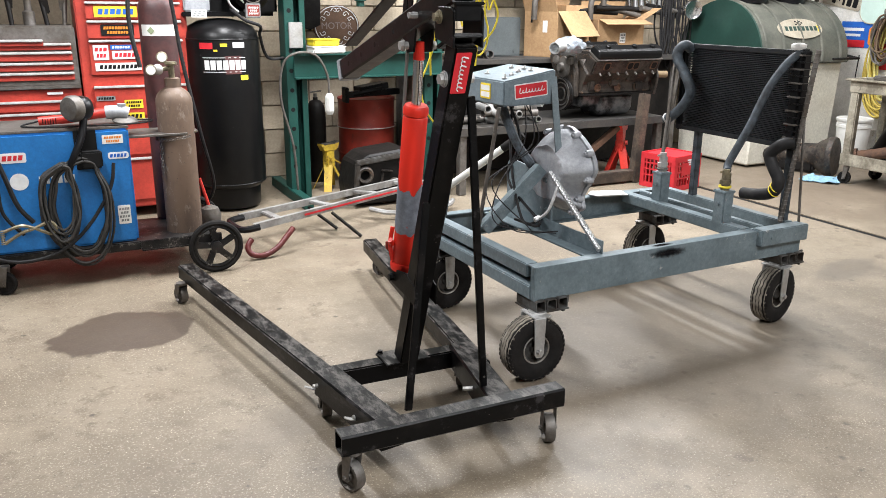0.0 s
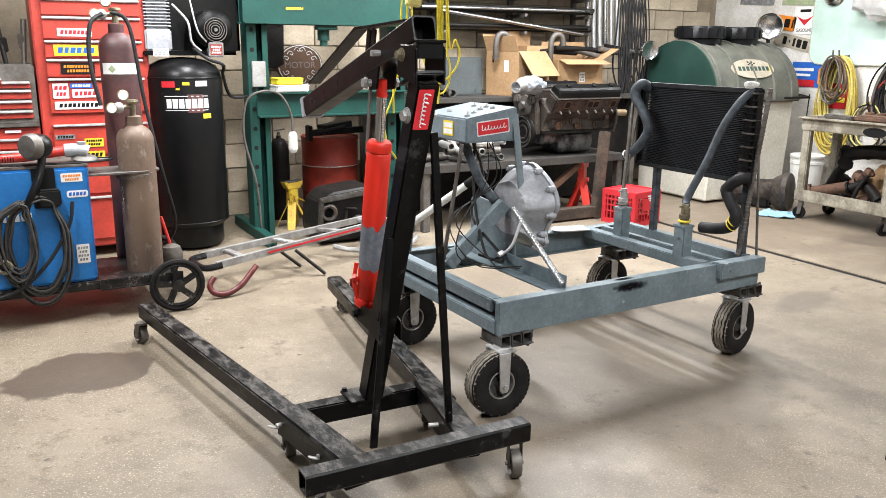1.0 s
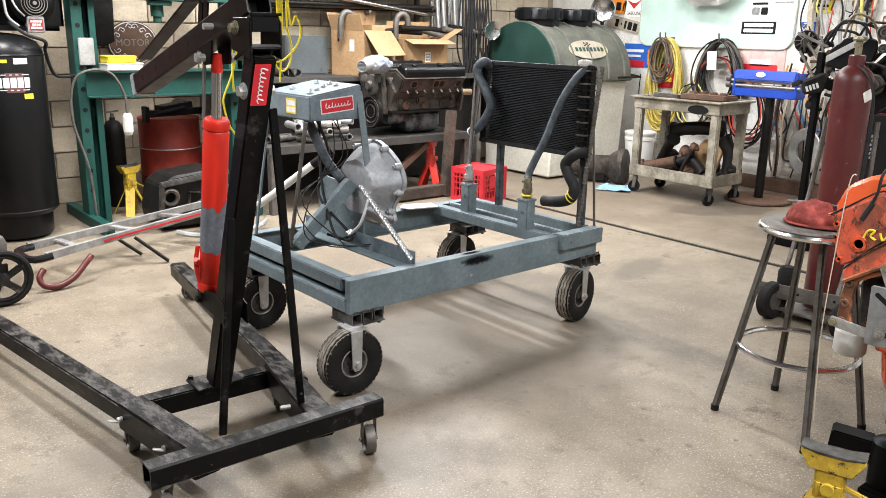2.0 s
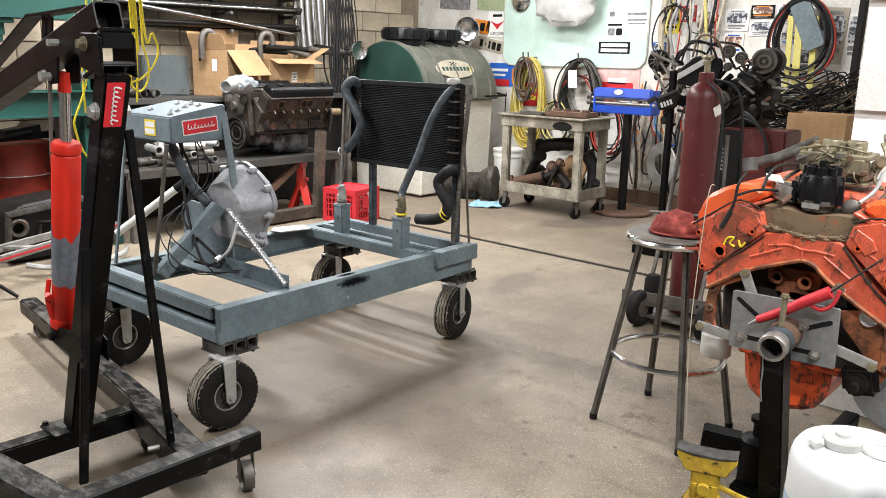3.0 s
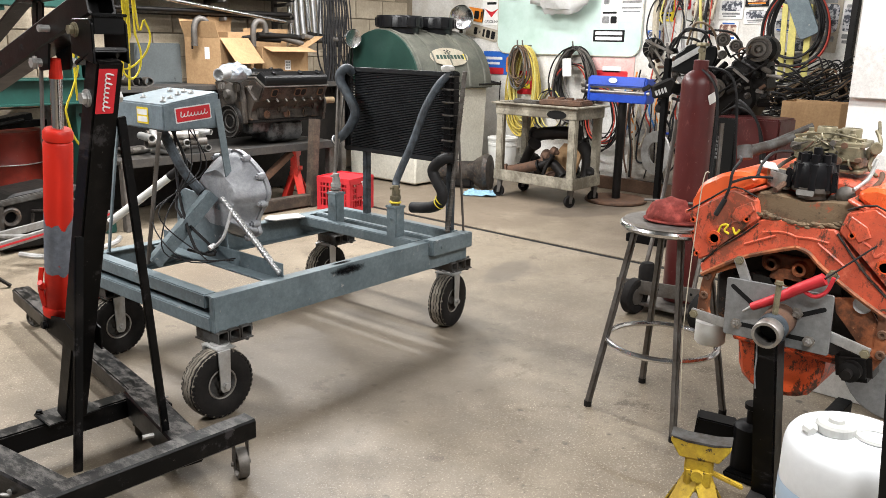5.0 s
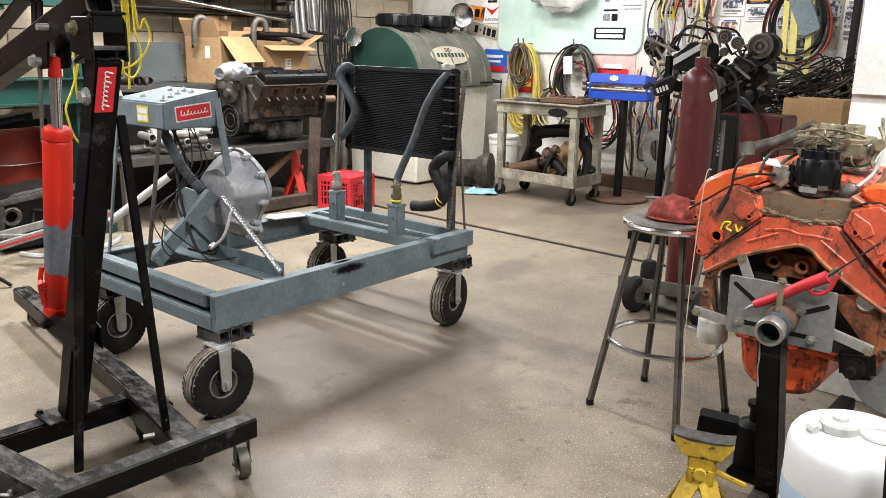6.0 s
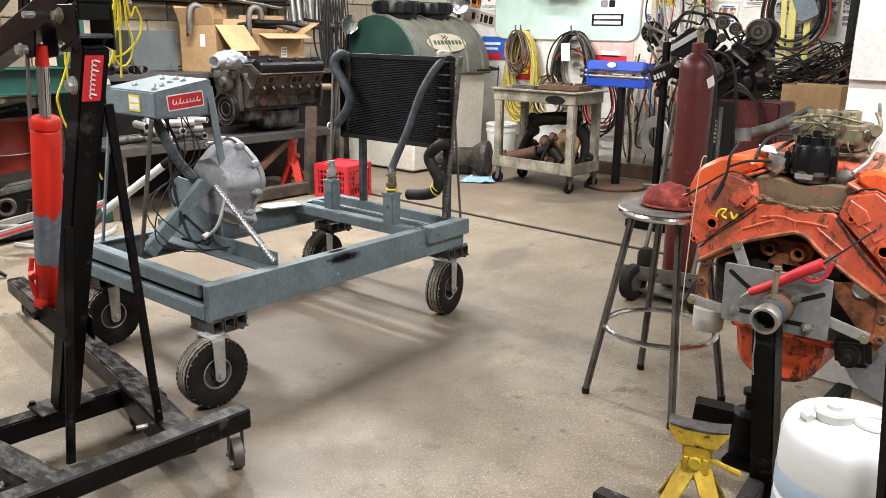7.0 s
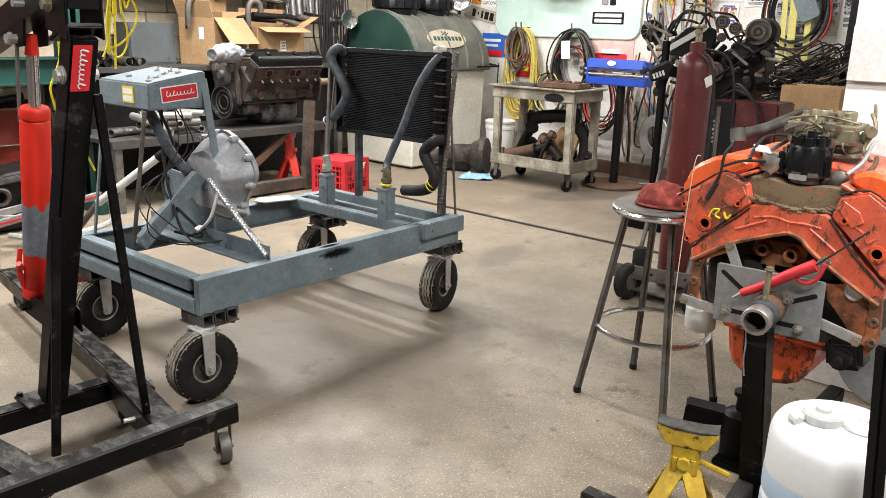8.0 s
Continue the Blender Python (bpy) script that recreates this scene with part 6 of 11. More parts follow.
wrapped(tank, TX, TY, TR + 0.0012, 262, 1.02, 0.31, 0.12, INK, "label", "black brand label with white capitals")
wrapped(tank, TX, TY, TR + 0.0018, 275, 1.02, 0.11, 0.12, MAROON_DULL, "label", "dark red disc")
for k in range(7):
    wrapped(tank, TX, TY, TR + 0.0026, 236 + 9.2 * k, 1.02, 0.034, 0.062, INK_WHITE, "brand_bar", n=3)
wrapped(tank, TX, TY, TR + 0.0022, 262, 1.068, 0.29, 0.004, INK_WHITE, "brand_rule")
wrapped(tank, TX, TY, TR + 0.0022, 262, 0.975, 0.29, 0.004, INK_WHITE, "brand_rule")
for ang, z, w, h, mt, lab in ((236, 1.145, 0.09, 0.04, INK_RED, "red and white sticker"), (262, 1.15, 0.045, 0.02, INK_YELLOW, "yellow sticker"), (285, 1.15, 0.085, 0.035, INK_WHITE, "white sticker"),
                              (250, 1.115, 0.025, 0.012, INK_YELLOW, "yellow sticker"), (292, 0.935, 0.06, 0.032, INK_YELLOW, "yellow sticker")):
    wrapped(tank, TX, TY, TR + 0.0016, ang, z, w, h, mt, "sticker", lab)
bm = bmesh.new()
box(bm, (TX, TY + 0.03, 1.345), (0.52, 0.3, 0.03), bev=0.005)
part("deck", bm, BLACK, comp)
bm = bmesh.new()
box(bm, (TX - 0.16, TY - 0.02, 1.43), (0.17, 0.16, 0.14), bev=0.01)
pump = part("pump", bm, ALU, comp, "finned aluminium pump")
bm = bmesh.new()
box(bm, (TX - 0.16, TY - 0.02, 1.6), (0.13, 0.11, 0.2))
part("cylinder", bm, ALU, pump)
for k in range(9):
    bm = bmesh.new()
    box(bm, (TX - 0.16, TY - 0.02, 1.52 + 0.021 * k), (0.17, 0.15, 0.009), bev=0.002)
    part("fin", bm, ALU, pump)
bm = bmesh.new()
lathe(bm, [(0, -0.14), (0.09, -0.14), (0.125, -0.12), (0.132, -0.02), (0.132, 0.1), (0.11, 0.125), (0.06, 0.14), (0, 0.145)], along((TX + 0.19, TY - 0.02, 1.5), (TX + 0.27, TY - 1, 1.5)), 28)
mot = part("motor", bm, BLACK, comp, "black electric motor with a vented end", smooth=True)
bm = bmesh.new()
mv = along((TX + 0.201, TY - 0.165, 1.5), (TX + 0.281, TY - 1.1, 1.5))
for rr in (0.03, 0.045, 0.06, 0.078):
    torus(bm, mv, rr, 0.003, 24, 6)
rod(bm, mv @ Vector((0, 0, 0)), mv @ Vector((0, 0, 0.008)), 0.012, n=10)
part("vent_grille", bm, DULL_STEEL, mot)
bm = bmesh.new()
box(bm, (TX + 0.06, TY + 0.17, 1.56), (0.78, 0.06, 0.46), bev=0.03)
part("belt_guard", bm, BLACK_GLOSS, comp, "black belt guard")
bm = bmesh.new()
box(bm, (TX + 0.2, TY - 0.12, 1.37), (0.1, 0.08, 0.1), bev=0.006)
part("pressure_switch", bm, INK_GREY, comp, "dark switch box")
decal(comp, facing((TX + 0.2, TY - 0.1605, 1.37), (0, -1, 0)), 0.08, 0.07, DRUM_RED, INK_WHITE, 3, "label", "maroon warning label")
decal(comp, facing((TX - 0.16, TY - 0.152, 1.35), (0, -1, 0)), 0.1, 0.05, PAPER, INK_GREY, 3, "label", "white data label")
bm = bmesh.new()
tube(bm, [(TX - 0.06, TY - 0.1, 1.66), (TX + 0.02, TY - 0.16, 1.55), (TX + 0.04, TY - 0.16, 1.42), (TX + 0.1, TY - 0.15, 1.36)], 0.008, 8)
tube(bm, [(TX + 0.05, TY - 0.12, 1.7), (TX + 0.08, TY - 0.16, 1.5), (TX + 0.14, TY - 0.15, 1.42)], 0.006, 8)
part("copper_pipe", bm, ZINC, comp, "bright bent air pipe", smooth=True)
bm = bmesh.new()
tube(bm, [(TX + 0.05, TY - 0.14, 1.38), (TX + 0.12, TY - 0.24, 1.31), (TX + 0.22, TY - 0.24, 1.27), (TX + 0.25, TY - 0.1, 1.2), (TX + 0.32, TY, 1.05), (TX + 0.45, TY + 0.05, 1.04)], 0.011, 8)
part("air_hose", bm, HOSE, comp, smooth=True)

# ---- hydraulic press ----
press = thing("shop_press", (0.6, 3.45, 0.0), "tall green steel hydraulic shop press", "press")
for x in (0.1, 1.2):
    bm = bmesh.new()
    slab(bm, [(-0.005, -0.077), (-0.076, -0.077), (-0.076, 0.077), (0.076, 0.077), (0.076, -0.077), (0.035, -0.077), (0.035, -0.067), (0.064, -0.067), (0.064, 0.065), (-0.064, 0.065), (-0.064, -0.067), (-0.005, -0.067)], 2.2, pose(x, 3.45, 0), 0.002)
    col = part("column", bm, GREEN, press)
    for k in range(10):
        bm = bmesh.new()
        rod(bm, (x - 0.04, 3.3735, 0.25 + 0.14 * k), (x - 0.04, 3.3715, 0.25 + 0.14 * k), 0.016, n=12)
        part("pin_hole", bm, INK, col)
    bm = bmesh.new()
    beam(bm, (x - 0.06, 3.0, 0.04), (x - 0.06, 3.9, 0.04), 0.07, 0.075)
    part("foot", bm, GREEN, press)
for y in (3.36, 3.54):
    bm = bmesh.new()
    box(bm, (0.65, y, 1.7), (1.3, 0.012, 0.3), bev=0.002)
    box(bm, (0.65, y - 0.025, 1.555), (1.3, 0.06, 0.012), bev=0.002)
    part("head_beam", bm, GREEN, press)
    bm = bmesh.new()
    box(bm, (0.66, y - 0.02, 0.980), (1.18, 0.012, 0.17), bev=0.002)
    box(bm, (0.66, y - 0.045, 0.900), (1.18, 0.06, 0.012), bev=0.002)
    box(bm, (0.66, y - 0.045, 1.065), (1.18, 0.06, 0.012), bev=0.002)
    part("bed_beam", bm, GREEN, press)
bm = bmesh.new()
box(bm, (0.1, 3.362, 1.2), (0.1, 0.02, 0.18), bev=0.004)
rod(bm, (0.1, 3.352, 1.21), (0.1, 3.3505, 1.21), 0.014, n=12)
part("bracket", bm, ZINC, press, "pale steel bracket plate")
bm = bmesh.new()
rod(bm, (0.62, 3.42, 1.54), (0.62, 3.42, 1.44), 0.045, n=18)
box(bm, (0.62, 3.36, 1.53), (0.16, 0.06, 0.03), bev=0.004)
rod(bm, (0.62, 3.42, 1.44), (0.62, 3.42, 1.4), 0.03, n=16)
part("press_head", bm, GREEN, press)
decal(press, facing((0.38, 3.3535, 1.66), (0, -1, 0)), 0.16, 0.035, GREEN_DARK, INK_YELLOW, 1, "plate", "small data plate")
bm = bmesh.new()
tube(bm, [(0.06, 3.33, 0.02), (0.04, 3.33, 0.4), (-0.04, 3.32, 0.75), (-0.02, 3.3, 1.0), (0.08, 3.28, 1.08), (0.22, 3.28, 1.06), (0.3, 3.28, 0.92), (0.31, 3.28, 0.78)], 0.009, 8)
cord = solid("extension_cord", bm, DULL_STEEL, "grey power cord draped over the green press", "power cord", smooth=True)
bm = bmesh.new()
lathe(bm, [(0, -0.08), (0.022, -0.075), (0.034, -0.05), (0.034, 0.05), (0.022, 0.075), (0, 0.08)], pose(0.31, 3.28, 0.71), 10)
part("outlet_box", bm, WHITE_PLASTIC, cord, "white plastic outlet box")
for z, mt, lab in ((1.115, WHITE_PLASTIC, "white plastic parts box on the press bed"), (1.165, YELLOW_PLASTIC, "yellow plastic parts box on another box")):
    bm = bmesh.new()
    w = 0.25 if z < 1.15 else 0.2
    box(bm, (0.32 - (0.02 if z > 1.15 else 0), 3.35, z - 0.018), (w, 0.14, 0.05), (0, 0, 4), 0.008)
    box(bm, (0.32 - (0.02 if z > 1.15 else 0), 3.35, z + 0.004), (w + 0.01, 0.145, 0.01), (0, 0, 4), 0.003)
    b = solid("parts_box", bm, mt, lab, "box")
FADED_WHITE = mat("faded_white_print", (0.3, 0.26, 0.24), 0.6, col2=(0.2, 0.16, 0.15), scale=20)
sign = thing("round_sign", (0.7, WALL_Y - 0.03, 1.06), "dark maroon wall sign with scrolls and one white word", "sign")
bm = bmesh.new()
slab(bm, ellipse(0.4, 0.34), 0.02, facing((0.7, WALL_Y - 0.02, 1.24), (0, -1, 0)))
part("board", bm, SILLWOOD, sign)
lettering("word", "MOTOR", 0.075, facing((0.7, WALL_Y - 0.043, 1.24), (0, -1, 0)), FADED_WHITE, sign)
bm = bmesh.new()
for s in (-1, 1):
    for a, b in ((0.15, 0.05), (0.11, 0.09), (0.05, 0.12)):
        c = Vector((0.7, WALL_Y - 0.044, 1.24 + s * b))
        for q in (-1, 1):
            tube(bm, [c + Vector((q * a, 0, 0)), c + Vector((q * (a - 0.02), 0, s * 0.025)), c + Vector((q * (a - 0.05), 0, s * 0.012)), c + Vector((q * (a - 0.04), 0, -s * 0.006)), c + Vector((q * (a - 0.025), 0, s * 0.004))], 0.0035, 6)
torus(bm, facing((0.7, WALL_Y - 0.043, 1.24), (0, -1, 0)) @ Matrix.Diagonal((1.17, 1.0, 1, 1)), 0.16, 0.004, 40, 6)
part("scroll", bm, INK_WHITE, sign)

# ---- things on the floor behind the hoist ----
drum = thing("oil_drum", (0.83, 3.9, 0.0), "old dark red steel drum with black clutter on its lid", "drum")
bm = bmesh.new()
lathe(bm, [(0, 0), (0.235, 0), (0.24, 0.01), (0.235, 0.02), (0.232, 0.22), (0.24, 0.235), (0.232, 0.25), (0.232, 0.43), (0.24, 0.445), (0.232, 0.46), (0.234, 0.66), (0.24, 0.67), (0.236, 0.68), (0.22, 0.665), (0, 0.665)], pose(0.83, 3.9, 0), 36)
part("shell", bm, DRUM_RED, drum, smooth=True)
bm = bmesh.new()
torus(bm, pose(0.83, 3.9, 0.445), 0.239, 0.004, 36, 6)
part("hoop", bm, ZINC, drum)
sjack = thing("folding_jack", (0.8, 3.78, 0.69), "black folded car jack lying on the red drum", "jack")
bm = bmesh.new()
beam(bm, (0.6, 3.75, 0.72), (1.08, 3.8, 0.73), 0.06, 0.05)
part("arm", bm, BLACK, sjack)
bm = bmesh.new()
beam(bm, (0.72, 3.8, 0.75), (0.98, 3.85, 0.78), 0.12, 0.05)
part("body", bm, BLACK, sjack)
bm = bmesh.new()
rod(bm, (0.66, 3.74, 0.72), (0.9, 3.72, 0.76), 0.018)
box(bm, (0.6, 3.75, 0.72), (0.03, 0.1, 0.12), bev=0.005)
part("handle", bm, BLACK, sjack)


def jack_stand(x, y, h, s, turn, material, label):
    ob = thing("jack_stand", (x, y, 0.0), label, "jack stand", "jack stands")
    m = pose(x, y, 0, 0, 0, turn)
    for k in range(4):
        a = radians(45 + 90 * k)
        c, d = math.cos(a), math.sin(a)
        bm = bmesh.new()
        v = []
        for t, w in ((1.0, 0.03 * s), (0.0, 0.034 * s)):
            r = (0.13 * t + 0.032 * (1 - t)) * s
            z = 0.0 if t else h * 0.54
            for q in (-1, 1):
                v.append(bm.verts.new(m @ Vector((r * c - d * w * q, r * d + c * w * q, z))))
                v.append(bm.verts.new(m @ Vector(((r - 0.006) * c - d * w * q, (r - 0.006) * d + c * w * q, z))))
        for f in ((0, 2, 6, 4), (1, 3, 7, 5), (0, 1, 5, 4), (2, 3, 7, 6), (4, 5, 7, 6), (0, 1, 3, 2)):
            bm.faces.new([v[i] for i in f])
        part("leg", bm, material, ob)
    bm = bmesh.new()
    lathe(bm, [(0.046 * s, h * 0.45), (0.046 * s, h * 0.56), (0.038 * s, h * 0.6)], m, 4)
    box(bm, (0, 0, h * 0.58), (0.08 * s, 0.062 * s, h * 0.2), (0, 0, 0), 0.006, m)
    part("collar", bm, material, ob)
    bm = bmesh.new()
    box(bm, (0, 0, h * 0.76), (0.084 * s, 0.05 * s, h * 0.3), (0, 0, 0), 0.006, m)
    part("ratchet_post", bm, material, ob)
    bm = bmesh.new()
    saddle_m = m @ pose(0, 0.03 * s, h - 0.03 * s, 90, 0, 0)
    slab(bm, [(q * s, v * s) for q, v in ((-0.086, 0.028), (-0.088, 0.014), (-0.058, -0.034), (0.058, -0.034), (0.088, 0.014), (0.086, 0.028), (0.04, 0.017), (-0.04, 0.017))], 0.06 * s, saddle_m, 0.003)
    saddle = part("saddle", bm, material, ob)
    bm = bmesh.new()
    slab(bm, [(q * s, v * s) for q, v in ((-0.087, 0.028), (-0.04, 0.017), (0.04, 0.017), (0.087, 0.028), (0.089, 0.035), (0.042, 0.024), (-0.042, 0.024), (-0.089, 0.035))], 0.064 * s, saddle_m @ Matrix.Translation((0, 0, -0.002 * s)), 0.002)
    part("saddle_top", bm, MOUNT_STEEL, saddle, "bare worn saddle top")
    bm = bmesh.new()
    beam(bm, m @ Vector((0.03 * s, 0, h * 0.64)), m @ Vector((0.13 * s, 0.02, h * 0.5)), 0.02 * s, 0.012, 0.003)
    rod(bm, m @ Vector((0.0, -0.04 * s, h * 0.64)), m @ Vector((0.0, -0.055 * s, h * 0.64)), 0.018 * s, n=14)
    part("lever", bm, material, ob)
    return ob


jack_stand(0.4, 3.62, 0.37, 1.0, 20, YELLOW, "yellow steel jack stand with chipped paint on the floor")
jack_stand(2.82, 3.04, 0.47, 1.1, 35, RED, "bright red steel jack stand under the bench")

# aluminium ladder lying on the floor
LADDER_ALU = mat("dull_ladder_aluminium", (0.36, 0.36, 0.35), 0.42, 0.4, col2=(0.22, 0.21, 0.2), scale=9, amount=0.8, spots=(0.1, 0.09, 0.08), spot_scale=24, spot_level=0.64)
lad = thing("ladder", (0.0, 2.5, 0.0), "aluminium step ladder with red-striped rails lying folded", "ladder")
A0, A1, B0, B1 = Vector((-0.6, 2.32, 0.17)), Vector((0.78, 2.82, 0.2)), Vector((-0.57, 2.06, 0.17)), Vector((0.95, 2.62, 0.23))
for a, b in ((A0, A1), (B0, B1)):
    bm = bmesh.new()
    d = (b - a).normalized()
    nn = Vector((-d.y, d.x, 0))
    beam(bm, a, b, 0.004, 0.042, 0.001)
    for s in (-1, 1):
        beam(bm, a + Vector((0, 0, s * 0.019)) + nn * 0.012, b + Vector((0, 0, s * 0.019)) + nn * 0.012, 0.026, 0.004, 0.001)
    part("rail", bm, LADDER_ALU, lad)
bm = bmesh.new()
beam(bm, B0.lerp(B1, 0.22) + Vector((0.001, -0.0045, 0)), B1 + Vector((0, -0.0045, 0)), 0.002, 0.012, 0)
part("stripe", bm, INK_RED, lad, "faded red stripe")
for k in range(4):
    bm = bmesh.new()
    beam(bm, A0.lerp(A1, 0.12 + 0.25 * k), B0.lerp(B1, 0.12 + 0.25 * k), 0.05, 0.02, 0.004)
    part("rung", bm, LADDER_ALU, lad)
bm = bmesh.new()
tube(bm, [A0 + Vector((0.02, 0, 0)), A0 + Vector((-0.07, -0.06, 0)), B0 + Vector((-0.07, 0.02, -0.01)), B0 + Vector((0.03, 0, 0))], 0.02, 8)
part("end_cap", bm, BAKELITE, lad, "black rubber end cap", smooth=True)
for a in (A0.lerp(A1, 0.35), B0.lerp(B1, 0.35)):
    bm = bmesh.new()
    beam(bm, a + Vector((0, 0, -0.03)), (a.x + 0.16, a.y - 0.1, 0.01), 0.03, 0.012, 0.002)
    part("back_leg", bm, ENGINE_BLACK, lad)
bm = bmesh.new()
tube(bm, [(-0.6, 2.02, 0.115), (-0.63, 2.0, 0.075), (-0.61, 1.98, 0.035), (-0.54, 1.98, 0.022), (-0.46, 2.0, 0.05), (-0.39, 2.04, 0.1), (-0.34, 2.07, 0.14)], 0.017, 10)
hk = solid("red_hook", bm, MAROON, "red painted curved steel hook under the ladder", "hook", smooth=True)

blk = thing("engine_block", (0.6, 3.02, 0.0), "greasy black engine block standing on the floor", "engine block")
bm = bmesh.new()
slab(bm, [(-0.26, 0.0), (0.26, 0.0), (0.28, 0.12), (0.2, 0.36), (0.14, 0.39), (-0.16, 0.36), (-0.24, 0.3), (-0.28, 0.12)], 0.34, facing((0.62, 2.9, 0.02), (0, -1, 0)) @ Matrix.Translation((0, 0, -0.34)), 0.015)
part("casting", bm, ENGINE_BLACK, blk, "oily black casting")
bm = bmesh.new()
beam(bm, (0.36, 2.885, 0.33), (0.86, 2.885, 0.385), 0.03, 0.04, 0.006)
beam(bm, (0.375, 2.885, 0.33), (0.355, 2.885, 0.05), 0.03, 0.035, 0.006)
part("pan_rail", bm, MOUNT_STEEL, blk, "grey-brown machined rail")
for u, v, r in ((0.43, 0.24, 0.062), (0.43, 0.12, 0.05), (0.8, 0.27, 0.055), (0.66, 0.15, 0.05)):
    bm = bmesh.new()
    mq = along((u, 2.9, v), (u - 0.1, 2.0, v))
    lathe(bm, [(r * 0.55, 0), (r * 0.6, 0.03), (r * 0.85, 0.035), (r, 0.025), (r * 1.1, 0)], mq, 22)
    web = part("bearing_web", bm, ENGINE_DIRTY, blk, smooth=True)
    bm = bmesh.new()
    lathe(bm, [(0, 0.004), (r * 0.56, 0.004)], mq, 18)
    part("bore", bm, INK, web)
for u, v, w, h in ((0.6, 0.26, 0.09, 0.012), (0.56, 0.2, 0.012, 0.1), (0.74, 0.16, 0.012, 0.16)):
    bm = bmesh.new()
    box(bm, (u, 2.888, v), (w, 0.03, h), (0, 8, 0), 0.004)
    part("rib", bm, ENGINE_DIRTY, blk)
bm = bmesh.new()
tube(bm, [(0.36, 2.62, 0.06), (0.46, 2.5, 0.05), (0.7, 2.45, 0.05), (0.9, 2.5, 0.06), (1.0, 2.62, 0.06)], 0.018, 8)
solid("bumper_bar", bm, ZINC, "curved bright steel bar lying on the floor", "bar", smooth=True)

# dark things behind the press
# Sheet and hooks are added: they blacken a dark area of the wall.
wall_sheet = thing("black_wall_sheet", (0.46, 4.2, 1.2), "black sheet added for a dark area on the wall behind the press", "mat")
bm = bmesh.new()
slab(bm, [(-0.1, -0.16), (0.0, -0.19), (0.09, -0.15), (0.1, 0.18), (-0.09, 0.19)], 0.014, facing((0.46, 4.19, 1.4), (0, -1, 0)), 0.003)
part("sheet", bm, RUBBER, wall_sheet)
for x in (0.4, 0.53):
    bm = bmesh.new()
    tube(bm, [(x, 4.25, 1.57), (x, 4.16, 1.565), (x, 4.15, 1.59)], 0.007, 6)
    part("hook", bm, DULL_STEEL, wall_sheet, "steel wall hook")
can = thing("dark_canister", (0.41, 3.95, 0.0), "sooty black upright canister standing behind the press", "canister")
bm = bmesh.new()
lathe(bm, [(0, 0), (0.075, 0), (0.08, 0.01), (0.08, 0.56), (0.07, 0.62), (0.045, 0.66), (0.02, 0.67), (0.02, 0.69), (0, 0.69)], pose(0.41, 3.95, 0), 26)
part("shell", bm, ENGINE_BLACK, can, smooth=True)
bm = bmesh.new()
rod(bm, (0.41, 3.95, 0.685), (0.41, 3.95, 0.72), 0.014, n=10)
beam(bm, (0.37, 3.95, 0.73), (0.46, 3.94, 0.74), 0.02, 0.012, 0.003)
part("valve", bm, DULL_STEEL, can)


# ---- workbench along the back wall ----
bench = thing("workbench", (2.5, 3.6, 0.0), "dark cluttered steel workbench with a lower front shelf", "workbench")
bm = bmesh.new()
box(bm, (2.55, 3.88, 0.96), (2.75, 0.68, 0.04), bev=0.004)
part("top", bm, SHELFGREY, bench)
bm = bmesh.new()
box(bm, (2.2, 3.3, 0.5), (2.0, 0.75, 0.03), bev=0.004)
box(bm, (2.2, 2.93, 0.49), (2.0, 0.012, 0.06), bev=0.002)
part("lower_shelf", bm, SHELFGREY, bench, "grey angle-edged lower shelf")
for x, y, h in ((1.25, 3.6, 0.94), (3.85, 3.6, 0.94), (1.25, 4.15, 0.94), (3.85, 4.15, 0.94), (1.25, 2.97, 0.48), (3.15, 2.97, 0.48)):
    bm = bmesh.new()
    beam(bm, (x, y, 0), (x, y, h), 0.06, 0.06)
    part("leg", bm, DULL_STEEL, bench)
bm = bmesh.new()
beam(bm, (2.8, 2.81, 0.0), (2.87, 2.83, 0.73), 0.07, 0.08, 0.006, (0, 1, 0))
solid("timber_post", bm, BENCHWOOD, "rough dark timber post propping the engine", "timber")
bm = bmesh.new()
beam(bm, (2.0, 2.83, 0.06), (3.3, 2.83, 0.06), 0.1, 0.09, 0.006)
solid("timber_beam", bm, BENCHWOOD, "dirty timber sleeper lying under the bench", "timber")
bm = bmesh.new()
beam(bm, (2.25, 3.0, 0.1), (2.75, 3.0, 0.44), 0.05, 0.05, 0.004)
solid("angle_brace", bm, RUSTY, "rusty steel brace leaning under the bench", "brace")


# Added black sheet: puts the deep shade below the bench into colour.
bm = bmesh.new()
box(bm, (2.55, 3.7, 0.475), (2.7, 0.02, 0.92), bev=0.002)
part("shade_sheet", bm, ENGINE_BLACK, bench, "black sheet standing in for the shade under the bench")


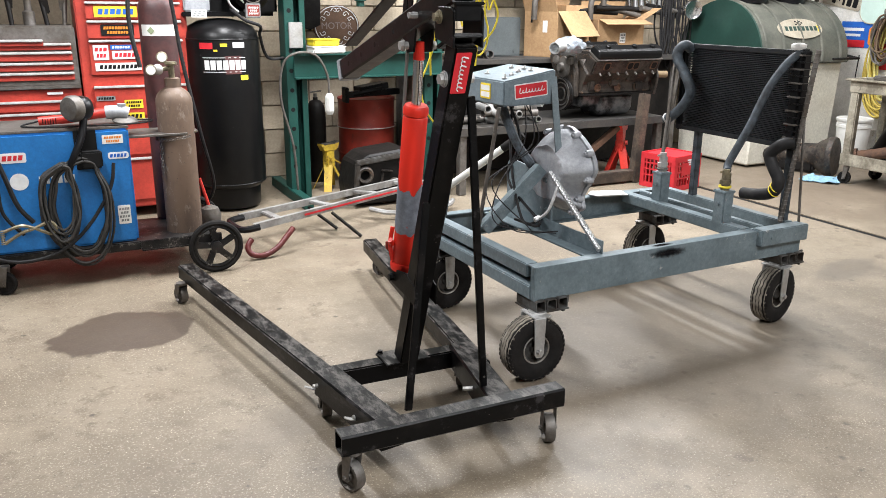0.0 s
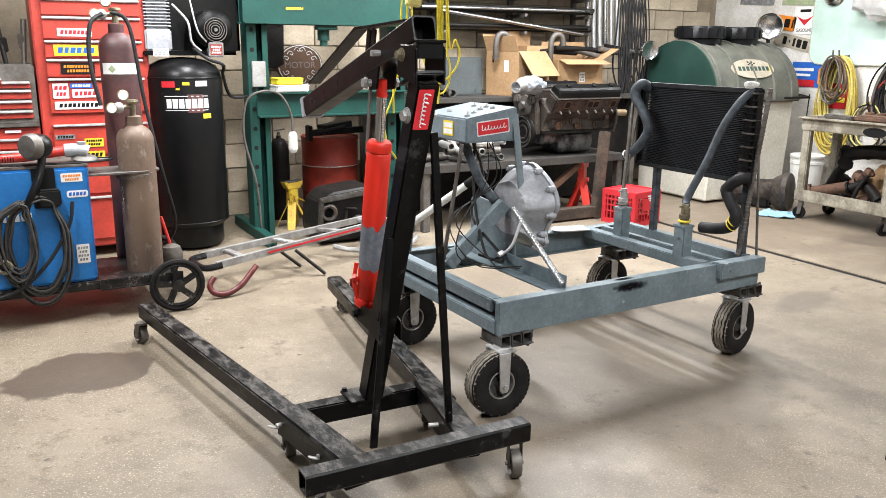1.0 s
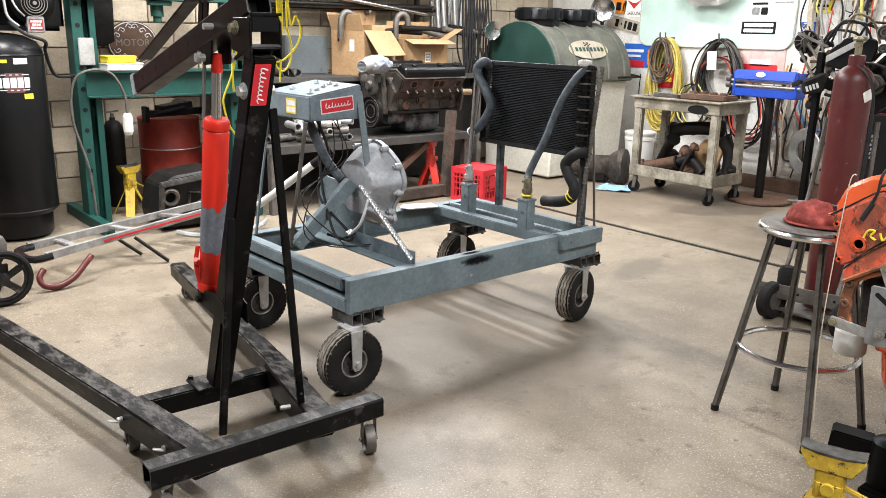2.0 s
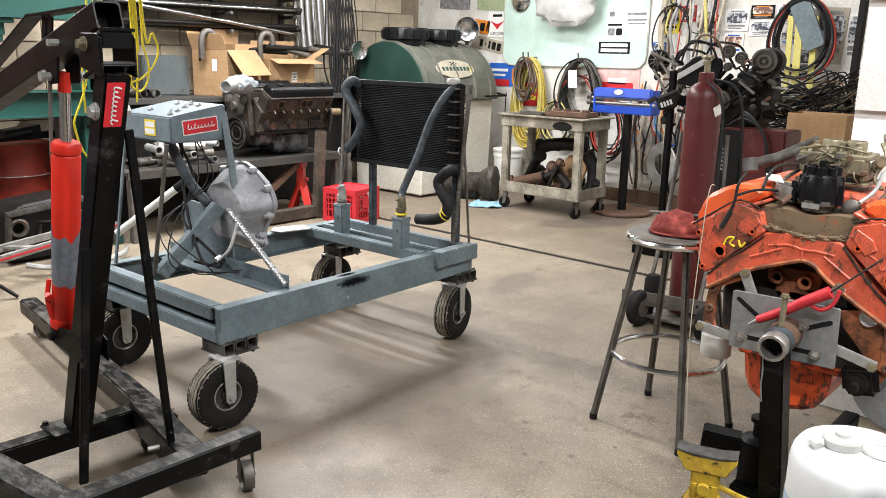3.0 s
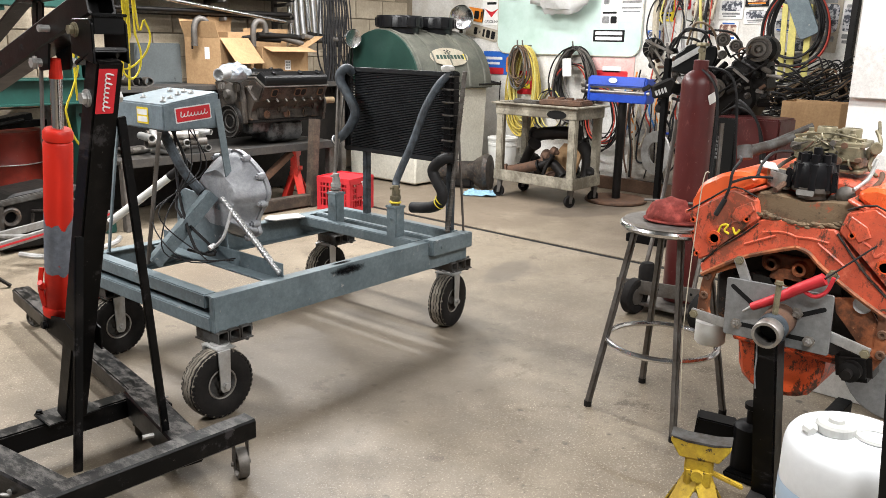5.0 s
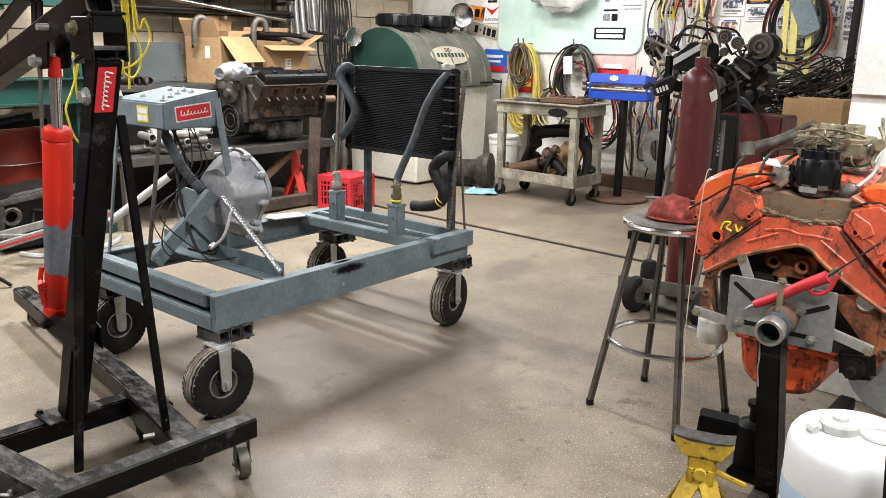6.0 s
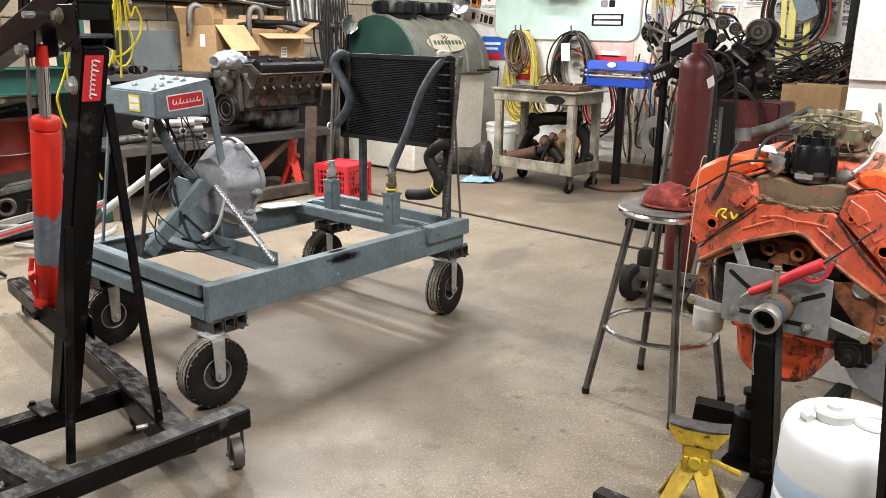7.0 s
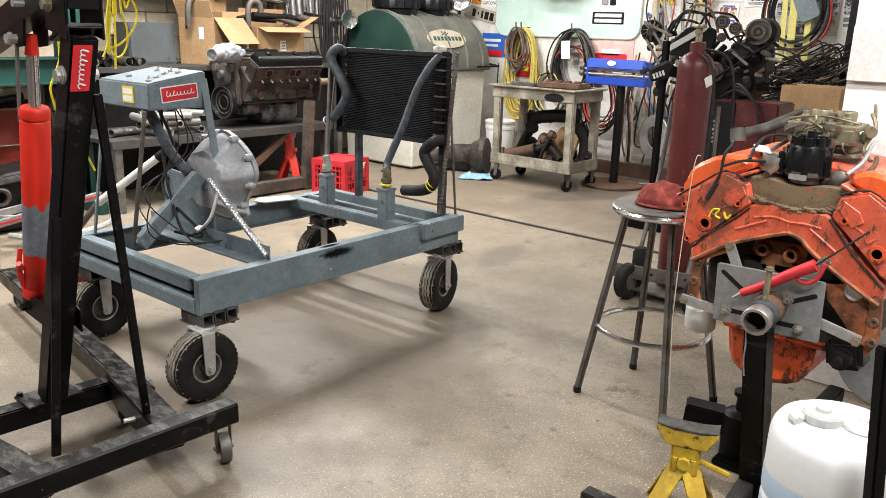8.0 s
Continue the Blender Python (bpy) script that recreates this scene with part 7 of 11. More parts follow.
def v8_bare(ox, oy, oz):
    """A bare greasy V8, its front to the left and one bank towards the room."""
    ob = thing("old_engine", (ox, oy, oz), "greasy rusty V8 engine with a black valve cover on the bench", "engine")
    L = 0.68
    sec = Matrix(((0, 0, 1, ox - L / 2), (1, 0, 0, oy), (0, 1, 0, oz), (0, 0, 0, 1)))
    bm = bmesh.new()
    slab(bm, [(-0.19, 0.205), (0.19, 0.205), (0.185, 0.29), (0.25, 0.36), (0.13, 0.47), (0.0, 0.37), (-0.13, 0.47), (-0.25, 0.36), (-0.185, 0.29)], L, sec, 0.01)
    block = part("block", bm, ENGINE_DIRTY, ob, "greasy cast iron block")
    for k in range(3):
        bm = bmesh.new()
        lathe(bm, [(0, 0), (0.02, 0), (0.028, 0.004), (0.032, 0.01), (0.024, 0.012), (0.02, 0.004), (0, 0.004)], along((ox - 0.2 + 0.19 * k, oy - 0.187, oz + 0.25), (ox - 0.2 + 0.19 * k, oy - 2, oz + 0.25)), 18)
        part("core_plug", bm, RUSTY, block, smooth=True)
    for x0, w, z0, h, d in ((-0.05, 0.09, 0.29, 0.06, 0.05), (0.08, 0.05, 0.32, 0.05, 0.05), (0.2, 0.1, 0.25, 0.07, 0.04), (-0.26, 0.06, 0.27, 0.09, 0.035), (0.27, 0.06, 0.31, 0.06, 0.05)):
        bm = bmesh.new()
        box(bm, (ox + x0, oy - 0.19, oz + z0), (w, d, h), bev=0.012)
        part("boss", bm, ENGINE_DIRTY, block)
    bm = bmesh.new()
    box(bm, (ox, oy, oz + 0.2), (L + 0.01, 0.44, 0.018), bev=0.004)
    part("pan_rail", bm, ENGINE_BLACK, ob)
    bm = bmesh.new()
    slab(bm, [(-0.23, 0.19), (0.23, 0.19), (0.26, 0.32), (0.22, 0.44), (0.0, 0.5), (-0.22, 0.44), (-0.26, 0.32)], 0.022, sec @ Matrix.Translation((0, 0, L - 0.01)), 0.004)
    part("rear_flange", bm, ENGINE_DIRTY, ob, "machined rear flange")
    for s in (-1, 1):
        mh = Matrix.Translation((ox, oy + s * 0.235, oz + 0.44)) @ pose(0, 0, 0, -s * 28, 0, 0)
        bm = bmesh.new()
        box(bm, (0, 0, 0), (L * 0.94, 0.13, 0.12), (0, 0, 0), 0.01, mh)
        head = part("cylinder_head", bm, ENGINE_DIRTY, ob, "oily cylinder head with open ports")
        for k, x in enumerate((-0.2, 0.02, 0.075, 0.25)):
            bm = bmesh.new()
            mq = mh @ Matrix(((1, 0, 0, x), (0, 0, s, s * 0.06), (0, 1, 0, 0.012), (0, 0, 0, 1)))
            slab(bm, rounded(0.062, 0.066, 0.014), 0.012, mq, 0.004)
            port = part("port_face", bm, RUSTY, head)
            bm = bmesh.new()
            slab(bm, rounded(0.046, 0.05, 0.014), 0.0015, mq @ Matrix.Translation((0, 0, 0.0122)))
            part("port", bm, INK, port)
        for k in range(7):
            bm = bmesh.new()
            q = mh @ Vector((-0.25 + 0.085 * k, s * 0.068, -0.045))
            rod(bm, q, q + mh.to_3x3() @ Vector((0, s * 0.03, -0.006)), 0.009, 0.006, 8)
            part("spark_plug" if k % 2 else "head_bolt", bm, DULL_STEEL, head)
        bm = bmesh.new()
        slab(bm, [(-0.068, 0.0), (0.068, 0.0), (0.066, 0.035), (0.045, 0.07), (-0.04, 0.072), (-0.064, 0.04)], L * 0.9, mh @ Matrix(((0, 0, 1, -L * 0.45), (1, 0, 0, 0), (0, 1, 0, 0.062), (0, 0, 0, 1))), 0.012)
        cover = part("valve_cover", bm, BLACK_GLOSS, ob, "gloss black valve cover")
        bm = bmesh.new()
        box(bm, (0, 0, 0.064), (L * 0.92, 0.15, 0.008), (0, 0, 0), 0.003, mh)
        part("cover_rim", bm, DULL_STEEL, cover)
        for x in (-0.2, 0.05, 0.22):
            bm = bmesh.new()
            lathe(bm, [(0, 0), (0.022, 0), (0.022, 0.014), (0.012, 0.018), (0, 0.018)], mh @ Matrix.Translation((x, 0, 0.133)), 14)
            part("filler_cap", bm, BLACK_GLOSS, cover, smooth=True)
    bm = bmesh.new()
    slab(bm, [(-0.15, 0.2), (0.15, 0.2), (0.15, 0.07), (0.1, 0.02), (-0.1, 0.02), (-0.15, 0.07)], 0.34, sec @ Matrix.Translation((0, 0, 0.2)), 0.03)
    slab(bm, [(-0.14, 0.2), (0.14, 0.2), (0.12, 0.1), (-0.12, 0.1)], 0.5, sec @ Matrix.Translation((0, 0, 0.03)), 0.02)
    part("oil_pan", bm, PAN_GREY, ob, "sooty grey oil pan", smooth=True)
    bm = bmesh.new()
    box(bm, (ox, oy, oz + 0.47), (0.46, 0.22, 0.09), bev=0.02)
    part("intake", bm, ENGINE_DIRTY, ob)
    bm = bmesh.new()
    slab(bm, [(-0.16, 0.18), (0.16, 0.18), (0.15, 0.36), (0.1, 0.5), (-0.1, 0.5), (-0.15, 0.36)], 0.05, Matrix(((0, 0, -1, ox - L / 2), (-1, 0, 0, oy), (0, 1, 0, oz), (0, 0, 0, 1))), 0.012)
    part("timing_cover", bm, ENGINE_DIRTY, ob)
    bm = bmesh.new()
    mw = along((ox - L / 2 - 0.04, oy, oz + 0.4), (ox - 2, oy, oz + 0.4))
    lathe(bm, [(0, 0.06), (0.03, 0.06), (0.035, 0.03), (0.08, 0.02), (0.09, 0.0), (0.0, 0.0)], mw, 24)
    box(bm, (0.09, 0.05, 0.02), (0.06, 0.06, 0.05), (0, 0, 0), 0.01, mw)
    box(bm, (-0.09, 0.05, 0.02), (0.06, 0.06, 0.05), (0, 0, 0), 0.01, mw)
    part("water_pump", bm, DULL_STEEL, ob, "dirty water pump", smooth=True)
    bm = bmesh.new()
    mp = along((ox - L / 2 - 0.06, oy - 0.03, oz + 0.2), (ox - 2, oy - 0.2, oz + 0.2))
    lathe(bm, [(0.05, 0.03), (0.06, 0.005), (0.105, 0.0), (0.125, 0.005), (0.128, 0.012), (0.12, 0.02), (0.128, 0.03), (0.128, 0.045), (0.115, 0.05), (0.1, 0.03), (0.055, 0.025), (0.03, 0.03), (0.0, 0.05)], mp, 36)
    crank = part("crank_pulley", bm, ENGINE_BLACK, ob, "black grooved crank pulley", smooth=True)
    for r in (0.118, 0.085, 0.05):
        bm = bmesh.new()
        torus(bm, mp @ Matrix.Translation((0, 0, 0.045 if r > 0.1 else 0.03)), r, 0.006, 32, 6)
        part("pulley_edge", bm, MOUNT_STEEL, crank, smooth=True)
    bm = bmesh.new()
    rod(bm, (ox + L / 2, oy - 0.2, oz + 0.34), (ox + L / 2 + 0.13, oy - 0.2, oz + 0.335), 0.026, n=14)
    part("outlet_pipe", bm, BRASSY, ob, smooth=True)
    return ob


PAN_GREY = mat("sooty_grey_pan", (0.16, 0.165, 0.17), 0.4, 0.4, col2=(0.02, 0.02, 0.021), scale=8, amount=0.9, bump=0.2)
BRASSY = mat("tarnished_tan_metal", (0.3, 0.22, 0.13), 0.5, 0.3, scale=10)
v8 = v8_bare(2.72, 3.2, 0.505)
v8.scale = (1.05, 1.05, 1.07)

ducting = thing("intake_duct", (2.1, 3.0, 0.9), "shiny round duct wrapped in crumpled plastic on the engine", "duct")
bm = bmesh.new()
lathe(bm, [(0.04, 0), (0.046, 0), (0.046, 0.12), (0.04, 0.12)], along((2.02, 2.92, 1.1), (2.3, 3.05, 1.13)), 24)
part("ring", bm, ALU_SHEET, ducting, smooth=True)
bm = bmesh.new()
rnd = random.Random(21)
bmesh.ops.create_icosphere(bm, subdivisions=3, radius=0.1, matrix=Matrix.Translation((2.24, 3.03, 1.11)) @ Matrix.Diagonal((1.4, 0.8, 0.75, 1)))
for v in bm.verts:
    v.co += (v.co - Vector((2.22, 3.03, 1.1))) * (0.25 * noise.noise(v.co * 22) + 0.1 * noise.noise(v.co * 60))
part("wrap", bm, WRAP, ducting, "crumpled clear plastic")


def carton(x0, x1, y0, y1, z0, z1, label, flaps, turn=0.0):
    ob = thing("cardboard_box", ((x0 + x1) / 2, (y0 + y1) / 2, z0), label, "box", "cardboard boxes")
    c = ((x0 + x1) / 2, (y0 + y1) / 2)
    m = pose(c[0], c[1], 0, 0, 0, turn)
    w, d, h, t = x1 - x0, y1 - y0, z1 - z0, 0.006
    bm = bmesh.new()
    box(bm, (0, 0, z0 + t / 2), (w, d, t), (0, 0, 0), 0, m)
    for s in (-1, 1):
        box(bm, (s * (w / 2 - t / 2), 0, z0 + h / 2), (t, d, h), (0, 0, 0), 0.001, m)
        box(bm, (0, s * (d / 2 - t / 2), z0 + h / 2), (w - 2 * t, t, h), (0, 0, 0), 0.001, m)
    b = part("body", bm, CARD, ob)
    for side, ang, fl in flaps:
        bm = bmesh.new()
        if side in "lr":
            s = -1 if side == "l" else 1
            mm = m @ Matrix.Translation((s * w / 2, 0, z1)) @ pose(0, 0, 0, 0, s * ang, 0)
            box(bm, (0, 0, fl / 2), (0.005, d * 0.98, fl), (0, 0, 0), 0.001, mm)
        else:
            s = -1 if side == "f" else 1
            mm = m @ Matrix.Translation((0, s * d / 2, z1)) @ pose(0, 0, 0, -s * ang, 0, 0)
            box(bm, (0, 0, fl / 2), (w * 0.98, 0.005, fl), (0, 0, 0), 0.001, mm)
        part("flap", bm, CARD, ob)
    return ob, m


bx, m = carton(2.42, 2.84, 3.66, 4.02, 0.98, 1.37, "open brown cardboard box of parts on the bench", (("f", 142, 0.27), ("l", 20, 0.14), ("b", 20, 0.16)), 20)
decal(bx, m @ facing((-0.2105, -0.05, 1.24), (-1, 0, 0)), 0.05, 0.1, PAPER, None, name="label")
decal(bx, m @ facing((-0.2105, 0.1, 1.3), (-1, 0, 0)), 0.02, 0.06, INK, None, name="print")
bx, m = carton(2.98, 3.46, 3.62, 3.98, 0.98, 1.3, "open brown cardboard box with raised flaps", (("f", 104, 0.16), ("r", 60, 0.2), ("b", -10, 0.16)), -6)
decal(bx, m @ facing((0.02, -0.1805, 1.14), (0, -1, 0)), 0.06, 0.09, PAPER, INK_GREY, 3, name="label")
bx, m = carton(2.66, 2.94, 3.75, 4.05, 0.98, 1.42, "tall brown cardboard box behind pipe bends", (("b", -10, 0.13),), 5)
cab = thing("steel_case", (2.0, 4.0, 0.98), "plain dark grey steel case on the bench", "case")
bm = bmesh.new()
box(bm, (2.1, 4.02, 1.145), (0.42, 0.24, 0.34), bev=0.008)
part("body", bm, CASE_GREY, cab)
bm = bmesh.new()
slab(bm, rounded(0.39, 0.3, 0.01), 0.006, facing((2.1, 3.9, 1.145), (0, -1, 0)))
part("lid", bm, CASE_GREY, cab)

# bent pipes and offcuts
rnd = random.Random(31)
for k in range(10):
    x = 2.4 + 0.13 * k + rnd.uniform(-0.05, 0.05)
    bm = bmesh.new()
    if k in (0, 4):
        tube(bm, [(x, 3.75, 1.3), (x, 3.74, 1.46), (x + 0.04, 3.73, 1.52), (x + 0.1, 3.72, 1.5), (x + 0.12, 3.72, 1.42)], 0.026, 10)
        mt = DULL_STEEL
    else:
        tube(bm, [(x + 0.3, 3.8 + rnd.uniform(-0.1, 0.1), 1.36 + 0.02 * (k % 4)), (x + 0.75, 3.75, 1.33 + 0.03 * (k % 3))], 0.026, 10, 0)
        mt = ENGINE_BLACK if k % 3 else DULL_STEEL
    solid("exhaust_pipe", bm, mt, "bent steel exhaust pipe offcut on the boxes", "pipe", "exhaust pipes", smooth=True)
for k in range(16):
    bm = bmesh.new()
    x, y = 1.4 + 0.62 * rnd.random(), 3.0 + 0.25 * rnd.random()
    lay = k // 6
    z = 0.548 + 0.055 * lay
    a = rnd.uniform(-0.5, 0.5) + (1.57 if k % 3 == 0 else 0.0)
    dx, dy = 0.12 * math.cos(a), 0.12 * math.sin(a)
    rr = 0.022 + 0.008 * rnd.random()
    if k % 4 == 1:
        tube(bm, [(x - dx, y - dy, z), (x, y, z), (x + dx * 0.6, y + dy * 0.6, z + 0.03), (x + dx * 0.8, y + dy * 0.8, z + 0.1)], rr, 10)
    else:
        lathe(bm, [(rr * 0.8, 0), (rr, 0), (rr, 0.24), (rr * 0.8, 0.24), (rr * 0.8, 0)], along((x - dx, y - dy, z), (x + dx, y + dy, z)), 14)
    solid("pipe_offcut", bm, (ZINC, DULL_STEEL, STEEL)[k % 3], "short bright pipe offcut piled on the shelf", "pipe", "pipe offcuts", smooth=True)
for k in range(9):
    bm = bmesh.new()
    x, y = 1.45 + 0.5 * rnd.random(), 3.62 + 0.12 * rnd.random()
    rr = 0.03 + 0.01 * rnd.random()
    lathe(bm, [(rr * 0.82, 0), (rr, 0), (rr, 0.16), (rr * 0.82, 0.16), (rr * 0.82, 0)], along((x, y, 1.015 + 0.05 * (k // 5)), (x + rnd.uniform(-0.5, 0.5), y + 1, 1.015 + 0.05 * (k // 5))), 14)
    solid("pipe_offcut", bm, (DULL_STEEL, ENGINE_BLACK, STEEL)[k % 3], "short pipe offcut lying on the bench", "pipe", "pipe offcuts", smooth=True)

# wall rack of long tubes
rack = thing("tube_rack", (2.8, 4.15, 1.5), "wall rack loaded with long steel tubes", "rack")
for x in (1.95, 2.8, 3.55):
    bm = bmesh.new()
    box(bm, (x, WALL_Y - 0.02, 1.75), (0.05, 0.04, 0.7), bev=0.004)
    for z in (1.52, 1.68, 1.84):
        beam(bm, (x, WALL_Y - 0.02, z), (x, 3.95, z + 0.015), 0.03, 0.03, 0.003)
    part("bracket", bm, DULL_STEEL, rack)
for k in range(36):
    bm = bmesh.new()
    lv = k % 3
    y = 4.2 - 0.021 * (k // 3)
    z = 1.52 + 0.16 * lv + 0.035 + 0.045 * rnd.random()
    x0, x1 = 1.75 + rnd.uniform(-0.15, 0.1), 3.62 + rnd.uniform(-0.1, 0.05)
    rod(bm, (x0, y, z), (x1, y, z + 0.012 * rnd.random()), 0.011 + 0.009 * rnd.random(), n=12)
    solid("long_tube", bm, (CHROME if k in (2, 8, 14, 17, 23, 28, 32, 34, 35) else ENGINE_BLACK if k % 2 else DULL_STEEL), "long straight steel tube on the wall rack", "tube", "long tubes", smooth=True)
bm = bmesh.new()
rod(bm, (1.9, 3.93, 1.71), (3.45, 3.93, 1.53), 0.018, n=12)
solid("long_tube", bm, CHROME, "bright chromed tube hung slantwise below the rack", "tube", "long tubes", smooth=True)
for k in range(6):
    bm = bmesh.new()
    x = 3.62 + 0.075 * k
    top = 2.3 - 0.05 * k
    tube(bm, [(x, 4.12, top), (x + 0.01, 4.1, 1.7), (x + 0.02, 4.08, 1.36 + 0.03 * (k % 3))], 0.024, 12)
    solid("upright_tube", bm, ALU_SHEET if k % 3 else CHROME, "bright aluminised exhaust tube stood against the wall", "tube", "upright tubes", smooth=True)

# post with hung cables and a headlamp
post = thing("cable_post", (3.95, 3.72, 0.0), "steel post hung with looped black cables", "post")
bm = bmesh.new()
beam(bm, (3.95, 3.85, 0), (3.95, 3.85, 2.6), 0.05, 0.05)
part("upright", bm, DULL_STEEL, post)
for k in range(10):
    bm = bmesh.new()
    x = 3.69 + 0.036 * k
    lo = 0.75 + 0.38 * rnd.random()
    tube(bm, [(x, 3.72, 1.98), (x - 0.02, 3.7, 1.6), (x - 0.03 + rnd.uniform(-0.03, 0.03), 3.69, lo + 0.2), (x + 0.02, 3.68, lo), (x + 0.07, 3.69, lo + 0.2), (x + 0.06, 3.7, 1.6), (x + 0.02, 3.72, 1.98)], 0.006 + 0.004 * rnd.random(), 6)
    part("cable", bm, HOSE, post, "looped black cable", smooth=True)
lampy = thing("headlamp", (3.97, 3.55, 1.2), "old chrome headlamp shell hung on the post", "headlamp")
bm = bmesh.new()
lathe(bm, [(0.0, 0.0), (0.02, 0.0), (0.06, 0.03), (0.085, 0.08), (0.09, 0.12), (0.084, 0.128), (0.07, 0.12), (0.0, 0.115)], along((3.97, 3.64, 1.4), (3.87, 3.2, 1.36)), 28)
part("shell", bm, CHROME, lampy, smooth=True)
bm = bmesh.new()
tube(bm, [(4.0, 3.68, 1.42), (4.03, 3.72, 1.7), (4.0, 3.8, 1.95)], 0.006, 6)
part("hanger", bm, HOSE, lampy, smooth=True)
mir = thing("headlamp", (5.3, 3.3, 1.5), "chrome headlamp shell standing on the washer lid", "headlamp")
bm = bmesh.new()
lathe(bm, [(0.0, 0.0), (0.04, 0.0), (0.1, 0.05), (0.125, 0.1), (0.13, 0.13), (0.12, 0.14), (0.1, 0.125), (0.0, 0.12)], along((5.36, 3.36, 1.64), (5.0, 3.05, 1.6)), 28)
part("shell", bm, CHROME, mir, smooth=True)
bm = bmesh.new()
rod(bm, (5.36, 3.36, 1.47), (5.36, 3.36, 1.62), 0.02, n=10)
part("stalk", bm, DULL_STEEL, mir)


# ---- milk crate ----
crate = thing("plastic_crate", (2.96, 2.56, 0.0), "red plastic milk crate on the floor", "crate")
mc = pose(2.965, 2.56, 0, 0, 0, 12)
CW = 0.34
for k in range(4):
    m = mc @ pose(0, 0, 0, 0, 0, 90 * k)
    bm = bmesh.new()
    box(bm, (0, -CW / 2 + 0.006, 0.02), (CW - 0.012 * (k % 2), 0.012, 0.04), (0, 0, 0), 0.002, m)
    part("side", bm, REDPLASTIC, crate)
    for z, h in ((0.1, 0.012), (0.15, 0.012), (0.2, 0.012), (0.255, 0.05)):
        bm = bmesh.new()
        box(bm, (0, -CW / 2 + 0.006, z), (CW - 0.012 * (k % 2), 0.012, h), (0, 0, 0), 0.002, m)
        part("slat", bm, REDPLASTIC, crate)
    for j in range(9):
        bm = bmesh.new()
        box(bm, (-CW / 2 + 0.02 + (CW - 0.04) * j / 8, -CW / 2 + 0.0065, 0.14), (0.014 if j not in (0, 8) else 0.04, 0.011, 0.26), (0, 0, 0), 0.002, m)
        part("slat", bm, REDPLASTIC, crate)
    if k == 0:
        bm = bmesh.new()
        box(bm, (0.02, -CW / 2 + 0.005, 0.17), (0.2, 0.011, 0.1), (0, 0, 0), 0.002, m)
        part("name_panel", bm, REDPLASTIC, crate)
bm = bmesh.new()
box(bm, (0, 0, 0.012), (CW - 0.03, CW - 0.03, 0.012), (0, 0, 0), 0, mc)
part("bottom", bm, REDPLASTIC, crate)
bm = bmesh.new()
box(bm, (0, 0, 0.268), (CW - 0.03, CW - 0.03, 0.008), (0, 0, 0), 0, mc)
part("top_panel", bm, REDPLASTIC, crate)
bm = bmesh.new()
for j in range(3):
    slab(bm, rounded(0.13 - 0.02 * j, 0.012, 0.003), 0.001, mc @ facing((0.05, -CW / 2 - 0.0012, 0.24 - 0.018 * j), (0, -1, 0)))
part("print", bm, INK_WHITE, crate)

# ---- parts washer ----
wash = thing("parts_washer", (4.65, 3.35, 0.0), "olive barrel-lidded parts washer on a cream cabinet", "parts washer")
PX0, PX1, PYC, PZC, PR = 4.12, 5.2, 3.33, 0.95, 0.53
bm = bmesh.new()
n = 22
for x0, x1 in ((PX0, PX1),):
    ra = [bm.verts.new((x0, PYC - PR * math.cos(math.pi * k / n), PZC + PR * math.sin(math.pi * k / n))) for k in range(n + 1)]
    rb = [bm.verts.new((x1, PYC - PR * math.cos(math.pi * k / n), PZC + PR * math.sin(math.pi * k / n))) for k in range(n + 1)]
    for k in range(n):
        bm.faces.new((ra[k], ra[k + 1], rb[k + 1], rb[k]))
    bm.faces.new(rb)
lid = part("lid", bm, OLIVE, wash, "dusty olive barrel lid", smooth=True)
bm = bmesh.new()
slab(bm, [(-PR * math.cos(math.pi * k / n), PR * math.sin(math.pi * k / n)) for k in range(n + 1)], 0.02, Matrix(((0, 0, -1, PX0), (1, 0, 0, PYC), (0, 1, 0, PZC), (0, 0, 0, 1))), 0.004)
part("lid_end", bm, GREEN_DARK, wash, "dark green lid end")
for x in (4.16, 4.38, 4.62, 4.86, 5.1):
    bm = bmesh.new()
    tube(bm, [(x, PYC - (PR + 0.004) * math.cos(math.pi * k / 16), PZC + (PR + 0.004) * math.sin(math.pi * k / 16)) for k in range(17)], 0.014, 6, 1)
    part("lid_rib", bm, OLIVE, lid, smooth=True)
for x, r in ((4.36, 0.2), (4.86, 0.19)):
    bm = bmesh.new()
    mcap = pose(x, PYC - 0.02, PZC + PR - 0.03)
    lathe(bm, [(0, 0), (r * 0.98, 0), (r * 1.0, 0.05), (r * 1.14, 0.055), (r * 1.14, 0.15), (r * 1.1, 0.165), (r * 0.85, 0.165), (r * 0.82, 0.14), (0, 0.14)], mcap, 36)
    for k in range(16):
        a = 2 * math.pi * k / 16
        box(bm, (r * 1.14 * math.cos(a), r * 1.14 * math.sin(a), 0.105), (0.022, 0.035, 0.08), (0, 0, math.degrees(a)), 0.003, mcap)
    part("screw_cap", bm, BAKELITE, wash, "ribbed black screw cap", smooth=True)
bm = bmesh.new()
ang = math.radians(32)
la = Vector((4.62, PYC - (PR + 0.004) * math.cos(ang), PZC + (PR + 0.004) * math.sin(ang)))
ml = facing(la, (0, -math.cos(ang), math.sin(ang)))
slab(bm, ellipse(0.56, 0.2, 36), 0.003, ml)
badge = part("badge", bm, PLATE, lid, "oval cream brand badge")
bm = bmesh.new()
